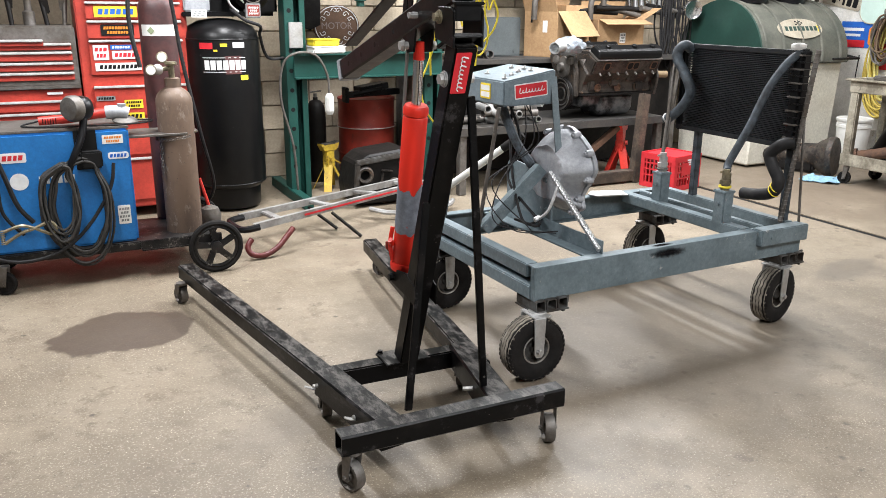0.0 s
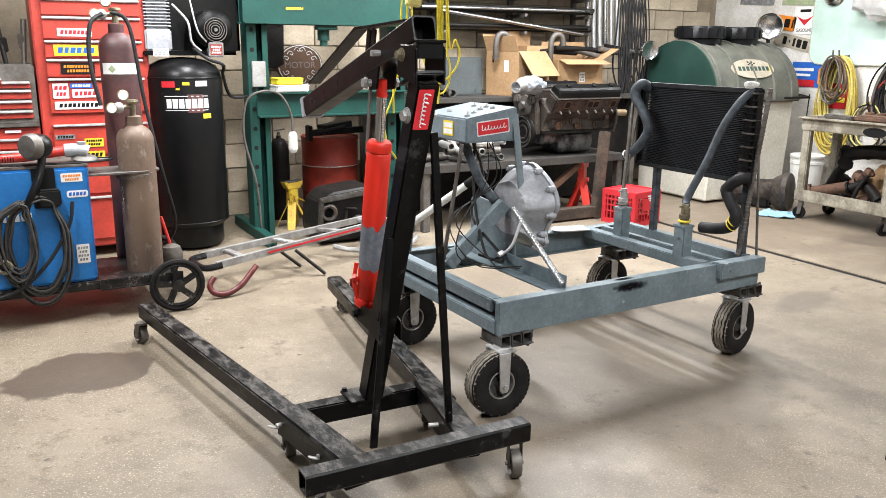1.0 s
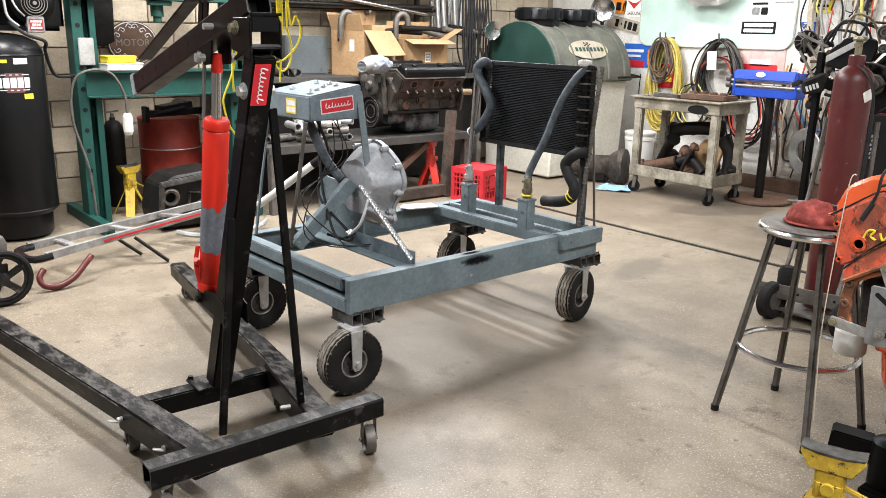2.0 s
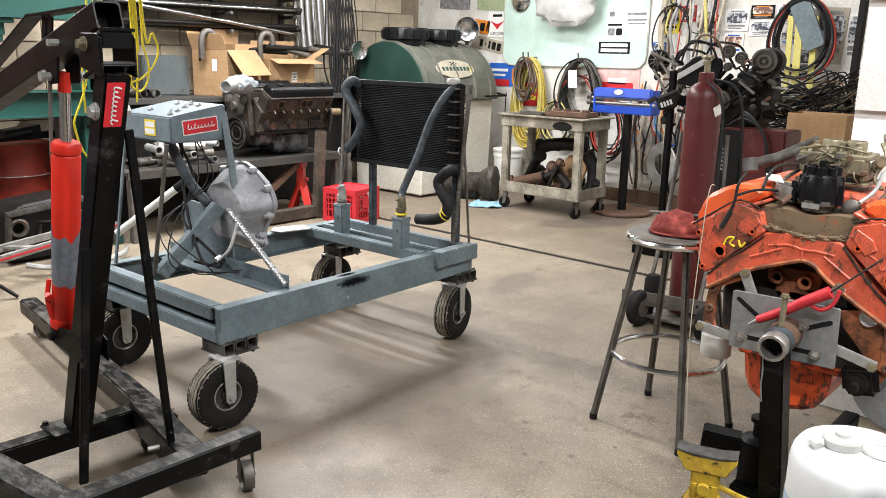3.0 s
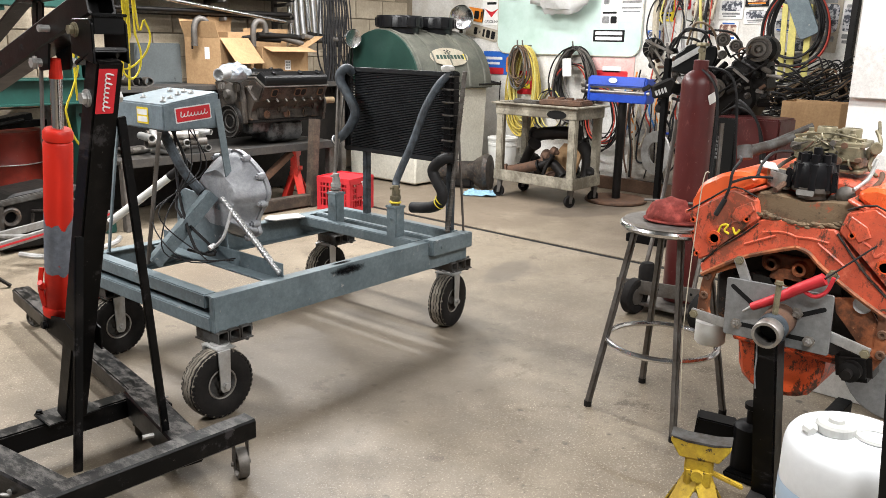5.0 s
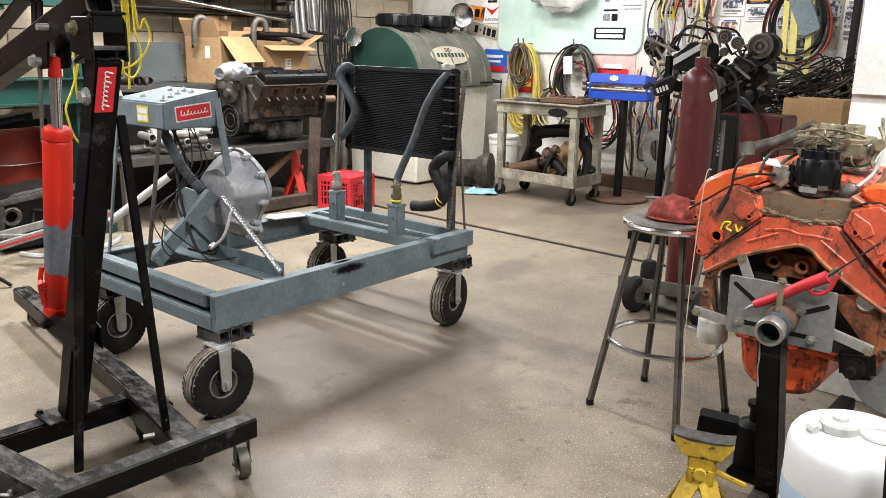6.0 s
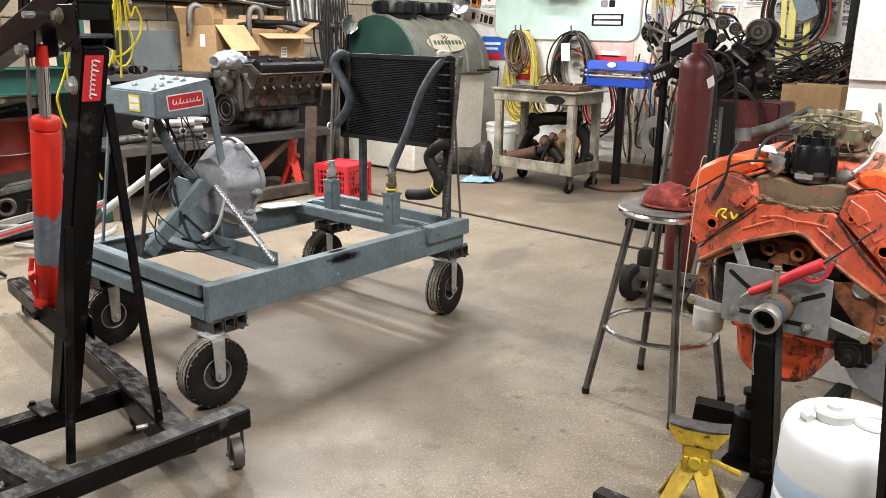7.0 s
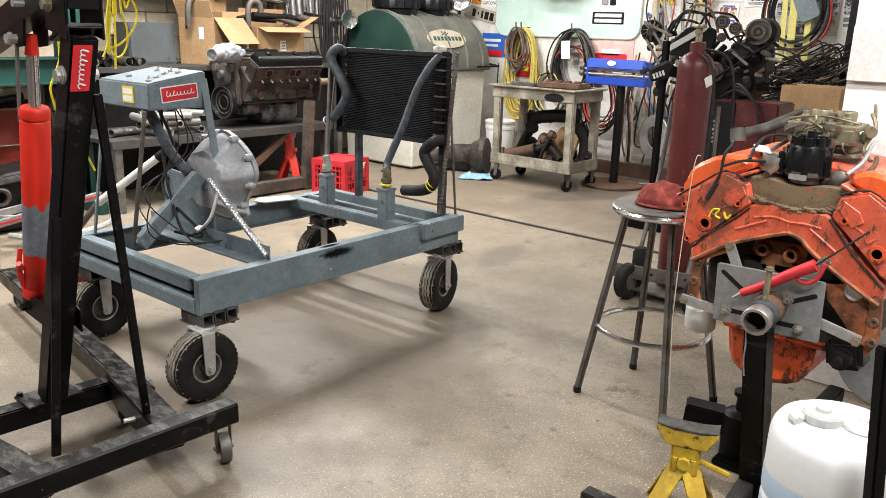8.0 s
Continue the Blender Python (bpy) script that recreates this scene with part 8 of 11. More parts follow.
for k in range(8):
    x = -0.19 + 0.052 * k
    slab(bm, [(x, -0.022), (x + 0.035, -0.022), (x + 0.035, 0.022), (x, 0.022)], 0.001, ml @ Matrix.Translation((0, 0, 0.0032)))
part("badge_bar", bm, GREEN_DARK, badge)
bm = bmesh.new()
for i in range(4):
    for j in range(3):
        if (i + j) % 2 == 0:
            slab(bm, [(-0.05 + 0.025 * i, 0.035 + 0.014 * j), (-0.027 + 0.025 * i, 0.035 + 0.014 * j), (-0.027 + 0.025 * i, 0.048 + 0.014 * j), (-0.05 + 0.025 * i, 0.048 + 0.014 * j)], 0.001, ml @ Matrix.Translation((0, 0, 0.0032)))
part("badge_flag", bm, INK, badge)
bm = bmesh.new()
slab(bm, [(0.24, -0.03), (0.27, 0.0), (0.24, 0.03), (0.22, 0.03), (0.235, 0.0), (0.22, -0.03)], 0.001, ml @ Matrix.Translation((-0.01, 0, 0.0032)))
part("badge_arrow", bm, INK_YELLOW, badge)
bm = bmesh.new()
slab(bm, [(-0.46, 0.0), (0.46, 0.0), (0.5, 0.92), (-0.5, 0.92)], 1.04, Matrix(((0, 0, 1, PX0 + 0.02), (1, 0, 0, PYC), (0, 1, 0, 0.02), (0, 0, 0, 1))), 0.015)
part("cabinet", bm, CREAM, wash, "scuffed cream sheet metal cabinet")
bm = bmesh.new()
box(bm, ((PX0 + PX1) / 2, PYC, 0.945), (PX1 - PX0 + 0.03, 1.08, 0.03), bev=0.008)
part("rim", bm, OLIVE, wash)
bm = bmesh.new()
tube(bm, [(5.22, PYC - 0.5, 0.99), (5.24, PYC - 0.62, 0.97), (4.9, PYC - 0.62, 0.97)], 0.012, 8, 0)
tube(bm, [(5.24, PYC - 0.62, 1.0), (5.22, PYC - 0.63, 0.75), (5.24, PYC - 0.64, 0.5)], 0.006, 6)
part("handle", bm, ENGINE_BLACK, wash)
for x in (4.25, 5.05):
    for y in (2.94, 3.7):
        bm = bmesh.new()
        lathe(bm, [(0, -0.014), (0.03, -0.014), (0.034, -0.008), (0.034, 0.008), (0.03, 0.014), (0, 0.014)], along((x, y, 0.036), (x + 1, y - 0.3, 0.036)), 18)
        part("castor", bm, RUBBER, wash)

# floor jack with its long handle
jack = thing("floor_jack", (0.1, 1.5, 0.0), "red trolley jack with a white handle and black grip", "trolley jack")
J0, J1 = Vector((0.3, 1.3, 0.485)), Vector((0.515, 1.1, 0.708))
bm = bmesh.new()
rod(bm, J0, J1, 0.019, n=14)
part("handle", bm, WHITE_PLASTIC, jack, smooth=True)
bm = bmesh.new()
rod(bm, J1, J1 + (J1 - J0).normalized() * 0.13, 0.021, n=14)
part("grip", bm, RUBBER, jack, "black rubber grip", smooth=True)
bm = bmesh.new()
for s in (-1, 1):
    slab(bm, [(-0.1, 0.035), (0.2, 0.03), (0.2, 0.07), (0.0, 0.1), (-0.1, 0.1)], 0.008, facing((0.2, 1.62 + s * 0.08, 0.0), (0, -1, 0)) @ Matrix.Translation((0, 0, -0.004)), 0.002)
box(bm, (0.22, 1.62, 0.065), (0.22, 0.15, 0.04), bev=0.006)
part("chassis", bm, DRUM_RED, jack)
bm = bmesh.new()
rod(bm, J0, (0.1, 1.58, 0.08), 0.016, n=12)
part("handle_socket", bm, DULL_STEEL, jack)
for x in (0.12, 0.38):
    for s in (-1, 1):
        bm = bmesh.new()
        lathe(bm, [(0, -0.015), (0.032, -0.015), (0.036, -0.01), (0.036, 0.01), (0.032, 0.015), (0, 0.015)], along((x, 1.62 + s * 0.1, 0.036), (x, 3, 0.036)), 20)
        part("wheel", bm, DULL_STEEL, jack, smooth=True)

# yellow cord hung from the ceiling
cordy = thing("yellow_cord", (0.25, 1.0, 1.2), "bright yellow extension cord hung from the ceiling", "extension cord")
for path in (((0.25, 2.98), (0.287, 1.523), (0.285, 1.445), (0.268, 1.333), (0.265, 1.245), (0.239, 1.188)), ((0.29, 2.98), (0.313, 1.525), (0.305, 1.366), (0.301, 1.261), (0.292, 1.138)),
             ((0.31, 2.98), (0.335, 1.526), (0.338, 1.39), (0.358, 1.302), (0.348, 1.228), (0.313, 1.187), (0.279, 1.204), (0.27, 1.253), (0.288, 1.365), (0.305, 1.524), (0.29, 2.98)),
             ((0.32, 2.98), (0.344, 1.526), (0.386, 1.44), (0.409, 1.376), (0.39, 1.31), (0.346, 1.261), (0.299, 1.232), (0.255, 1.228)),
             ((0.27, 2.98), (0.295, 1.6), (0.292, 1.45), (0.278, 1.33), (0.272, 1.26), (0.262, 1.2)), ((0.14, 2.98), (0.1, 1.62), (0.07, 1.48), (0.058, 1.33), (0.054, 1.2), (0.056, 1.1)),
             ((0.16, 2.98), (0.13, 1.64), (0.1, 1.42), (0.07, 1.24), (0.04, 1.15), (0.008, 1.08), (0.004, 1.04), (0.03, 0.94), (0.1, 0.84), (0.16, 0.7)), ((0.18, 2.98), (0.15, 1.66), (0.17, 1.5), (0.2, 1.4), (0.22, 1.32))):
    bm = bmesh.new()
    tube(bm, [(x, 1.0, z) for x, z in path], 0.0046, 6)
    part("strand", bm, YELLOW_CORD, cordy, smooth=True)
bm = bmesh.new()
box(bm, (0.16, 1.0, 1.625), (0.07, 0.04, 0.08), (0, 8, 0), 0.006)
part("socket_block", bm, STRAP, cordy, "cream socket block")


# ---- utility cart ----
util = thing("utility_cart", (4.7, 1.8, 0.0), "grimy beige plastic two-shelf utility cart", "utility cart")
UX0, UX1, UY0, UY1 = 4.36, 4.82, 1.22, 2.08
for z0, h in ((0.155, 0.1), (0.755, 0.11)):
    t = 0.018
    bm = bmesh.new()
    box(bm, ((UX0 + UX1) / 2, (UY0 + UY1) / 2, z0 + 0.03), (UX1 - UX0 - 0.02, UY1 - UY0 - 0.02, 0.02))
    shelf = part("shelf", bm, UTILITY, util)
    for x in (UX0 + t / 2, UX1 - t / 2):
        bm = bmesh.new()
        box(bm, (x, (UY0 + UY1) / 2, z0 + h / 2), (t, UY1 - UY0, h), bev=0.005)
        part("shelf_wall", bm, UTILITY, shelf)
    for y in (UY0 + t / 2, UY1 - t / 2):
        bm = bmesh.new()
        box(bm, ((UX0 + UX1) / 2, y, z0 + h / 2), (UX1 - UX0 - 2 * t, t, h), bev=0.005)
        part("shelf_wall", bm, UTILITY, shelf)
    if z0 > 0.5:
        for x in (UX0 - 0.015, UX1 + 0.015):
            bm = bmesh.new()
            box(bm, (x, (UY0 + UY1) / 2, z0 + h - 0.008), (0.04, UY1 - UY0 + 0.06, 0.016), bev=0.005)
            part("shelf_lip", bm, UTILITY, shelf)
        for y in (UY0 - 0.015, UY1 + 0.015):
            bm = bmesh.new()
            box(bm, ((UX0 + UX1) / 2, y, z0 + h - 0.008), (UX1 - UX0 - 0.01, 0.04, 0.016), bev=0.005)
            part("shelf_lip", bm, UTILITY, shelf)
for x in (UX0 + 0.035, UX1 - 0.035):
    for y in (UY0 + 0.045, UY1 - 0.045):
        bm = bmesh.new()
        box(bm, (x, y, 0.5), (0.055, 0.075, 0.52), bev=0.008)
        part("upright", bm, UTILITY, util)
        caster(util, x, y, 0.155, 0.052, 0.032, 250 if y < 1.8 else 200, RUBBER)
bm = bmesh.new()
slab(bm, ellipse(0.2, 0.075), 0.002, facing((UX0 - 0.0005, 1.42, 0.79), (-1, 0, 0)))
part("paint_mark", bm, INK, util, "black sprayed patch")
bm = bmesh.new()
box(bm, (4.65, 1.52, 0.875), (0.24, 0.42, 0.05), (0, 0, 6), 0.012)
for k in range(4):
    lathe(bm, [(0.02, 0), (0.034, 0), (0.034, 0.02), (0.02, 0.02)], pose(4.64, 1.37 + 0.1 * k, 0.9), 14)
solid("exhaust_manifold", bm, RUSTY, "rusty cast manifold lying on the cart", "manifold")
bm = bmesh.new()
beam(bm, (4.52, 1.72, 0.865), (4.56, 2.0, 0.87), 0.09, 0.04, 0.01)
solid("steel_bar", bm, DULL_STEEL, "dull steel bar on the cart's top shelf", "bar")
for pts, r, mt in (([(4.45, 1.98, 0.235), (4.5, 1.88, 0.26), (4.56, 1.78, 0.29), (4.6, 1.7, 0.32)], 0.048, RUSTY), ([(4.5, 1.4, 0.24), (4.55, 1.5, 0.3), (4.58, 1.6, 0.34), (4.56, 1.7, 0.3)], 0.042, ENGINE_BLACK),
                   ([(4.7, 1.86, 0.55), (4.7, 1.76, 0.58), (4.72, 1.6, 0.6), (4.74, 1.44, 0.6)], 0.06, ENGINE_BLACK), ([(4.7, 2.0, 0.24), (4.68, 1.92, 0.38), (4.62, 1.82, 0.48)], 0.045, ENGINE_BLACK),
                   ([(4.48, 1.62, 0.2), (4.5, 1.6, 0.3), (4.53, 1.56, 0.4)], 0.018, ENGINE_BLACK), ([(4.78, 1.34, 0.22), (4.8, 1.35, 0.4), (4.78, 1.42, 0.52)], 0.06, ENGINE_BLACK)):
    bm = bmesh.new()
    tube(bm, pts, r, 12)
    for q0, q1 in ((pts[-1], pts[-2]), (pts[0], pts[1])):
        lathe(bm, [(0, 0), (r * 1.45, 0), (r * 1.45, 0.018), (0, 0.018)], along(q0, Vector(q0) * 2 - Vector(q1)), 9)
    solid("exhaust_part", bm, mt, "greasy cast exhaust part heaped on the lower shelf", "engine part", "parts on the cart", smooth=True)
for k in range(14):
    bm = bmesh.new()
    q = Vector((rnd.uniform(4.5, 4.84), rnd.uniform(1.34, 1.98), 0.21 + 0.24 * rnd.random() * (k % 2)))
    r = rnd.uniform(0.03, 0.06)
    if k % 2:
        lathe(bm, [(0, -r), (r * 0.9, -r), (r, -r * 0.8), (r, r * 0.2), (r * 0.6, r * 0.5), (r * 0.4, r), (0, r)], pose(*q, rnd.uniform(40, 120), rnd.uniform(-40, 40), 0), 14)
    else:
        box(bm, q, (r * 2.2, r * 2.8, r * 1.4), (rnd.uniform(-25, 25), rnd.uniform(-25, 25), rnd.uniform(0, 90)), r * 0.3)
    solid("casting", bm, rnd.choice((ENGINE_BLACK, ENGINE_BLACK, ENGINE_DIRTY, RUSTY)), "sooty black casting heaped on the cart's lower shelf", "engine part", "parts on the cart", smooth=bool(k % 2))
bm = bmesh.new()
slab(bm, [(-0.22, 0.0), (0.14, 0.0), (0.2, 0.3), (-0.02, 0.3)], 0.04, facing((4.74, 1.58, 0.2), (-1, 0, 0.25)), 0.006)
solid("fibre_panel", bm, CARD, "brown fibreboard panel leaning on the lower shelf", "panel")
for y, z, s in ((1.96, 0.34, 0.08), (1.3, 0.3, 0.07), (1.74, 0.6, 0.05), (1.5, 0.3, 0.06)):
    bm = bmesh.new()
    bmesh.ops.create_icosphere(bm, subdivisions=3, radius=s, matrix=pose(4.8, y, z - 0.04))
    for v in bm.verts:
        v.co += (v.co - Vector((4.8, y, z - 0.04))) * (0.3 * noise.noise(v.co * 12) + 0.15 * noise.noise(v.co * 30))
    solid("casting", bm, ENGINE_BLACK, "sooty black casting heaped on the cart's lower shelf", "engine part", "parts on the cart")
for k in range(12):
    bm = bmesh.new()
    y, h = 0.85 + 0.045 * k, 0.75 + 0.3 * rnd.random()
    tube(bm, [(WALL_X - 0.06, y, h), (WALL_X - 0.12, y + rnd.uniform(-0.05, 0.05), h * 0.7), (WALL_X - 0.1, y + rnd.uniform(-0.05, 0.05), h * 0.4), (WALL_X - 0.09, y + rnd.uniform(-0.04, 0.04), 0.14 + 0.2 * rnd.random())], rnd.uniform(0.006, 0.013), 8)
    solid("hung_cable", bm, rnd.choice((HOSE, HOSE, RUSTY, BEIGE_ROPE)), "dark cable hanging against the wall", "cable", "hung cables", smooth=True)
bm = bmesh.new()
lathe(bm, [(0.1, 0), (0.2, 0), (0.205, 0.01), (0.2, 0.02), (0.1, 0.02), (0.1, 0)], along((WALL_X - 0.16, 0.98, 0.42), (4.0, 1.6, 0.42)), 32)
solid("steel_ring", bm, ZINC, "pale flat steel ring leaning on the wall", "ring")

# gearbox, rag and bucket on the floor
gbx = thing("gearbox", (4.6, 2.62, 0.0), "greasy dark gearbox lying on the floor", "gearbox")
bm = bmesh.new()
lathe(bm, [(0, 0), (0.17, 0.0), (0.18, 0.04), (0.14, 0.12), (0.11, 0.16), (0.11, 0.34), (0.08, 0.4), (0.06, 0.55), (0.05, 0.62), (0, 0.62)], along((4.62, 2.32, 0.16), (4.35, 2.95, 0.12)), 22)
part("case", bm, ENGINE_DIRTY, gbx, smooth=True)
bm = bmesh.new()
box(bm, (4.5, 2.6, 0.06), (0.2, 0.3, 0.1), (0, 0, 25), 0.02)
part("sump", bm, ENGINE_BLACK, gbx)
bm = bmesh.new()
bmesh.ops.create_grid(bm, x_segments=14, y_segments=14, size=0.15, matrix=pose(4.33, 2.2, 0.02, 0, 0, 30))
for v in bm.verts:
    v.co.z = 0.006 + 0.04 * max(0, noise.noise(v.co * 14)) + 0.015 * max(0, noise.noise(v.co * 40))
    v.co.x += 0.03 * noise.noise(v.co * 9 + Vector((3, 0, 0)))
ex = bmesh.ops.extrude_face_region(bm, geom=bm.faces[:])
bmesh.ops.translate(bm, verts=[g for g in ex["geom"] if isinstance(g, bmesh.types.BMVert)], vec=(0, 0, 0.004))
solid("shop_rag", bm, RAG, "crumpled pale blue shop rag on the floor", "rag")
buck = thing("bucket", (5.2, 2.84, 0.0), "white plastic bucket with a lid", "bucket")
bm = bmesh.new()
lathe(bm, [(0, 0), (0.125, 0), (0.13, 0.01), (0.148, 0.34), (0.155, 0.345), (0.155, 0.37), (0.15, 0.372), (0.15, 0.4), (0, 0.4)], pose(5.25, 2.66, 0.0), 32)
part("pail", bm, WHITE_PLASTIC, buck, smooth=True)
bm = bmesh.new()
lathe(bm, [(0, 0), (0.157, 0), (0.16, 0.006), (0.16, 0.024), (0.15, 0.03), (0.14, 0.022), (0, 0.022)], pose(5.25, 2.66, 0.4), 32)
part("lid", bm, WHITE_PLASTIC, buck, smooth=True)
BASE[buck] = Vector((5.2, 2.84, 0.0))


# ---- hoses and signs on the white wall ----
def hung_coil(name, y, z, w, h, n, r, mats, label, category, seed, x=None, squash=1.0):
    """Loops of hose over a hook, each loop a little different."""
    rnd = random.Random(seed)
    x = WALL_X - 0.05 if x is None else x
    ob = thing(name, (x, y, z - h), label, category)
    for k in range(n):
        bm = bmesh.new()
        s, t = 0.62 + 0.4 * rnd.random(), rnd.uniform(-0.03, 0.03)
        top = z - 0.03 * rnd.random()
        d = 0.02 + 0.09 * rnd.random()
        ww, hh = w / 2 * s, h * (0.72 + 0.28 * rnd.random())
        pts = []
        for i in range(15):
            a = 2 * math.pi * i / 14
            fy = math.sin(a) * (0.75 + 0.25 * (1 - math.cos(a)) / 2)
            pts.append((x - d + rnd.uniform(-0.008, 0.008), y + t + ww * fy, top - hh * (1 - math.cos(a)) / 2))
        tube(bm, pts, r, 6, 4)
        part("loop", bm, mats[k % len(mats)], ob, smooth=True)
    bm = bmesh.new()
    tube(bm, [(WALL_X, y, z + 0.0), (x - 0.1, y, z - 0.01), (x - 0.13, y, z + 0.05)], 0.008, 6)
    part("hook", bm, DULL_STEEL, ob, "steel wall hook")
    return ob


hung_coil("extension_cord", 2.55, 1.36, 0.46, 0.92, 22, 0.0085, (COIL_YELLOW, STRAP, COIL_YELLOW, COIL_YELLOW), "coiled yellow extension cord hung on the white wall", "extension cord", 2)
hung_coil("air_hose_coil", 2.56, 1.36, 0.26, 0.44, 14, 0.007, (DULL_STEEL, GREASE, RUSTY), "coiled brown cord over the yellow one", "cord", 5, WALL_X - 0.12)
hung_coil("air_hose_coil", 1.95, 1.36, 0.56, 0.74, 34, 0.0075, (HOSE, DULL_STEEL, DULL_STEEL, HOSE, RUBBER), "coiled dark cable with a white tag hung on the wall", "cable", 3)
hung_coil("welding_cable", 1.95, 1.2, 0.7, 0.75, 4, 0.007, (PINK_HOSE, HOSE, BEIGE_ROPE), "thin red and beige hoses hung on the wall", "hose", 8)
hung_coil("welding_cable", 1.6, 1.0, 0.5, 0.62, 14, 0.007, (HOSE, RUBBER, DULL_STEEL, PINK_HOSE, HOSE), "tangled dark cables hung low on the wall behind the cart", "cable", 33)
hung_coil("welding_cable", 2.2, 0.95, 0.45, 0.5, 8, 0.007, (HOSE, STRAP, DULL_STEEL), "dark and yellow cords hung low on the wall", "cord", 35)
bm = bmesh.new()
slab(bm, rounded(0.1, 0.17, 0.005), 0.003, facing((WALL_X - 0.19, 1.99, 1.16), (-1, 0, 0), 4))
solid("paper_tag", bm, PAPER, "blank white paper tag tied to the cable", "tag")


def wall_sign(name, y0, y1, z0, z1, ground, label, category="sign", bars=(), r=0.006, roll=0.0, thick=0.004, depth=0.0):
    """A flat sign on the white wall with plain shapes for its print: bars of (u, v, w, h, ink) in shares of its size."""
    w, h = abs(y1 - y0), abs(z1 - z0)
    m = facing((WALL_X - thick - depth, (y0 + y1) / 2, (z0 + z1) / 2), (-1, 0, 0), roll)
    ob = thing(name, (WALL_X - thick, (y0 + y1) / 2, min(z0, z1)), label, category, kind="")
    bm = bmesh.new()
    slab(bm, rounded(w, h, r), thick, m)
    part("panel", bm, ground, ob)
    for u, v, bw, bh, ink in bars:
        bm = bmesh.new()
        slab(bm, rounded(w * bw, h * bh, min(w * bw, h * bh) * 0.2), 0.0012, m @ Matrix.Translation((w * (u - 0.5), h * (v - 0.5), thick)))
        part("print", bm, ink, ob)
    return ob, m, w, h


glass, m, w, h = wall_sign("windscreen_glass", 3.0, 1.3, 1.27, 2.1, GLASSGREEN, "pale green car windscreen glass leaning on the wall", "glass", r=0.12, thick=0.008, depth=0.004)
bm = bmesh.new()
edge = rounded(w - 0.012, h - 0.012, 0.115)
tube(bm, [m @ Vector((u, v, 0.008)) for u, v in edge + edge[:1]], 0.004, 6, 0)
part("edge_seal", bm, BEIGE_ROPE, glass, "thin pale edge seal", smooth=True)
wall_sign("number_plate", 3.44, 3.0, 1.42, 1.55, PLATE, "old cream number plate with dark bars", "plate", ((0.3, 0.5, 0.1, 0.6, INK), (0.44, 0.5, 0.03, 0.2, INK), (0.56, 0.5, 0.06, 0.62, INK), (0.7, 0.5, 0.12, 0.62, INK), (0.86, 0.5, 0.12, 0.62, INK)), r=0.02, roll=-11)
fly, m, w, h = wall_sign("gasoline_sign", 3.22, 2.97, 1.56, 1.82, PAPER, "small white gasoline sign with red wings", "sign")
bm = bmesh.new()
slab(bm, rounded(w * 0.5, h * 0.1, 0.004), 0.0012, m @ Matrix.Translation((0, h * 0.36, 0.0042)))
part("print", bm, INK, fly)
for words, dz in (("GASOLINE", -0.36),):
    lettering("word", words, 0.045, m @ Matrix.Translation((0, h * dz, 0.0055)), INK, fly, width=w * 0.72)
bm = bmesh.new()
slab(bm, [(-0.1, 0.045), (-0.02, 0.01), (0.02, 0.01), (0.1, 0.045), (0.03, -0.02), (0.0, -0.05), (-0.03, -0.02)], 0.0012, m @ Matrix.Translation((0, 0, 0.004)))
part("wings", bm, INK_RED, fly)
wall_sign("orange_sign", 3.42, 3.2, 1.6, 1.74, INK_ORANGE, "orange sign with black bars", "sign", ((0.55, 0.5, 0.3, 0.6, INK), (0.85, 0.5, 0.08, 0.6, INK)), roll=-8)
wall_sign("wall_photo", 3.92, 3.48, 1.86, 2.15, INK_GREY, "framed grey photograph pinned on the wall", "picture", roll=-3)
wall_sign("wall_photo", 3.38, 3.0, 1.84, 2.1, INK_GREEN, "faded green photograph pinned on the wall", "picture", roll=-3)
wall_sign("drink_sign", 3.18, 2.72, 1.05, 1.29, INK_BLUE, "blue and red soft drink sign", "sign", ((0.3, 0.15, 0.6, 0.28, INK_RED), (0.3, 0.7, 0.5, 0.12, INK_WHITE), (0.28, 0.48, 0.4, 0.1, INK_WHITE), (0.82, 0.45, 0.3, 0.7, INK_ORANGE)))
wall_sign("tin_sign", 2.75, 2.5, 0.86, 1.1, INK_RED, "red tin sign with yellow bars behind the cord", "sign", ((0.5, 0.7, 0.7, 0.2, INK_YELLOW), (0.5, 0.35, 0.6, 0.2, INK_YELLOW)))
wall_sign("car_poster", 1.86, 1.36, 1.0, 1.28, INK_PINK, "faded red poster of a car", "poster", ((0.5, 0.35, 0.75, 0.3, INK_RED), (0.52, 0.55, 0.4, 0.2, INK_WHITE), (0.28, 0.22, 0.12, 0.18, INK), (0.75, 0.22, 0.12, 0.18, INK)))
wall_sign("paper_notice", 1.75, 1.56, 1.53, 1.86, PAPER, "white printed notice taped to the glass", "notice", ((0.3, 0.75, 0.3, 0.14, INK_GREY), (0.5, 0.45, 0.8, 0.06, INK), (0.3, 0.25, 0.4, 0.2, INK_GREY), (0.75, 0.25, 0.35, 0.2, INK)), depth=0.014)
wall_sign("paper_notice", 1.55, 1.3, 1.6, 1.82, PAPER, "white printed notice taped to the wall", "notice", ((0.5, 0.8, 0.8, 0.1, INK_GREY), (0.5, 0.55, 0.8, 0.06, INK_GREY), (0.5, 0.4, 0.7, 0.05, INK_GREY)), depth=0.014)
wall_sign("bumper_sticker", 1.82, 1.48, 1.41, 1.52, INK, "black bumper sticker with two rows of white bars", "sticker", ((0.5, 0.72, 0.86, 0.3, INK_WHITE), (0.5, 0.28, 0.86, 0.3, INK_WHITE)), depth=0.014)
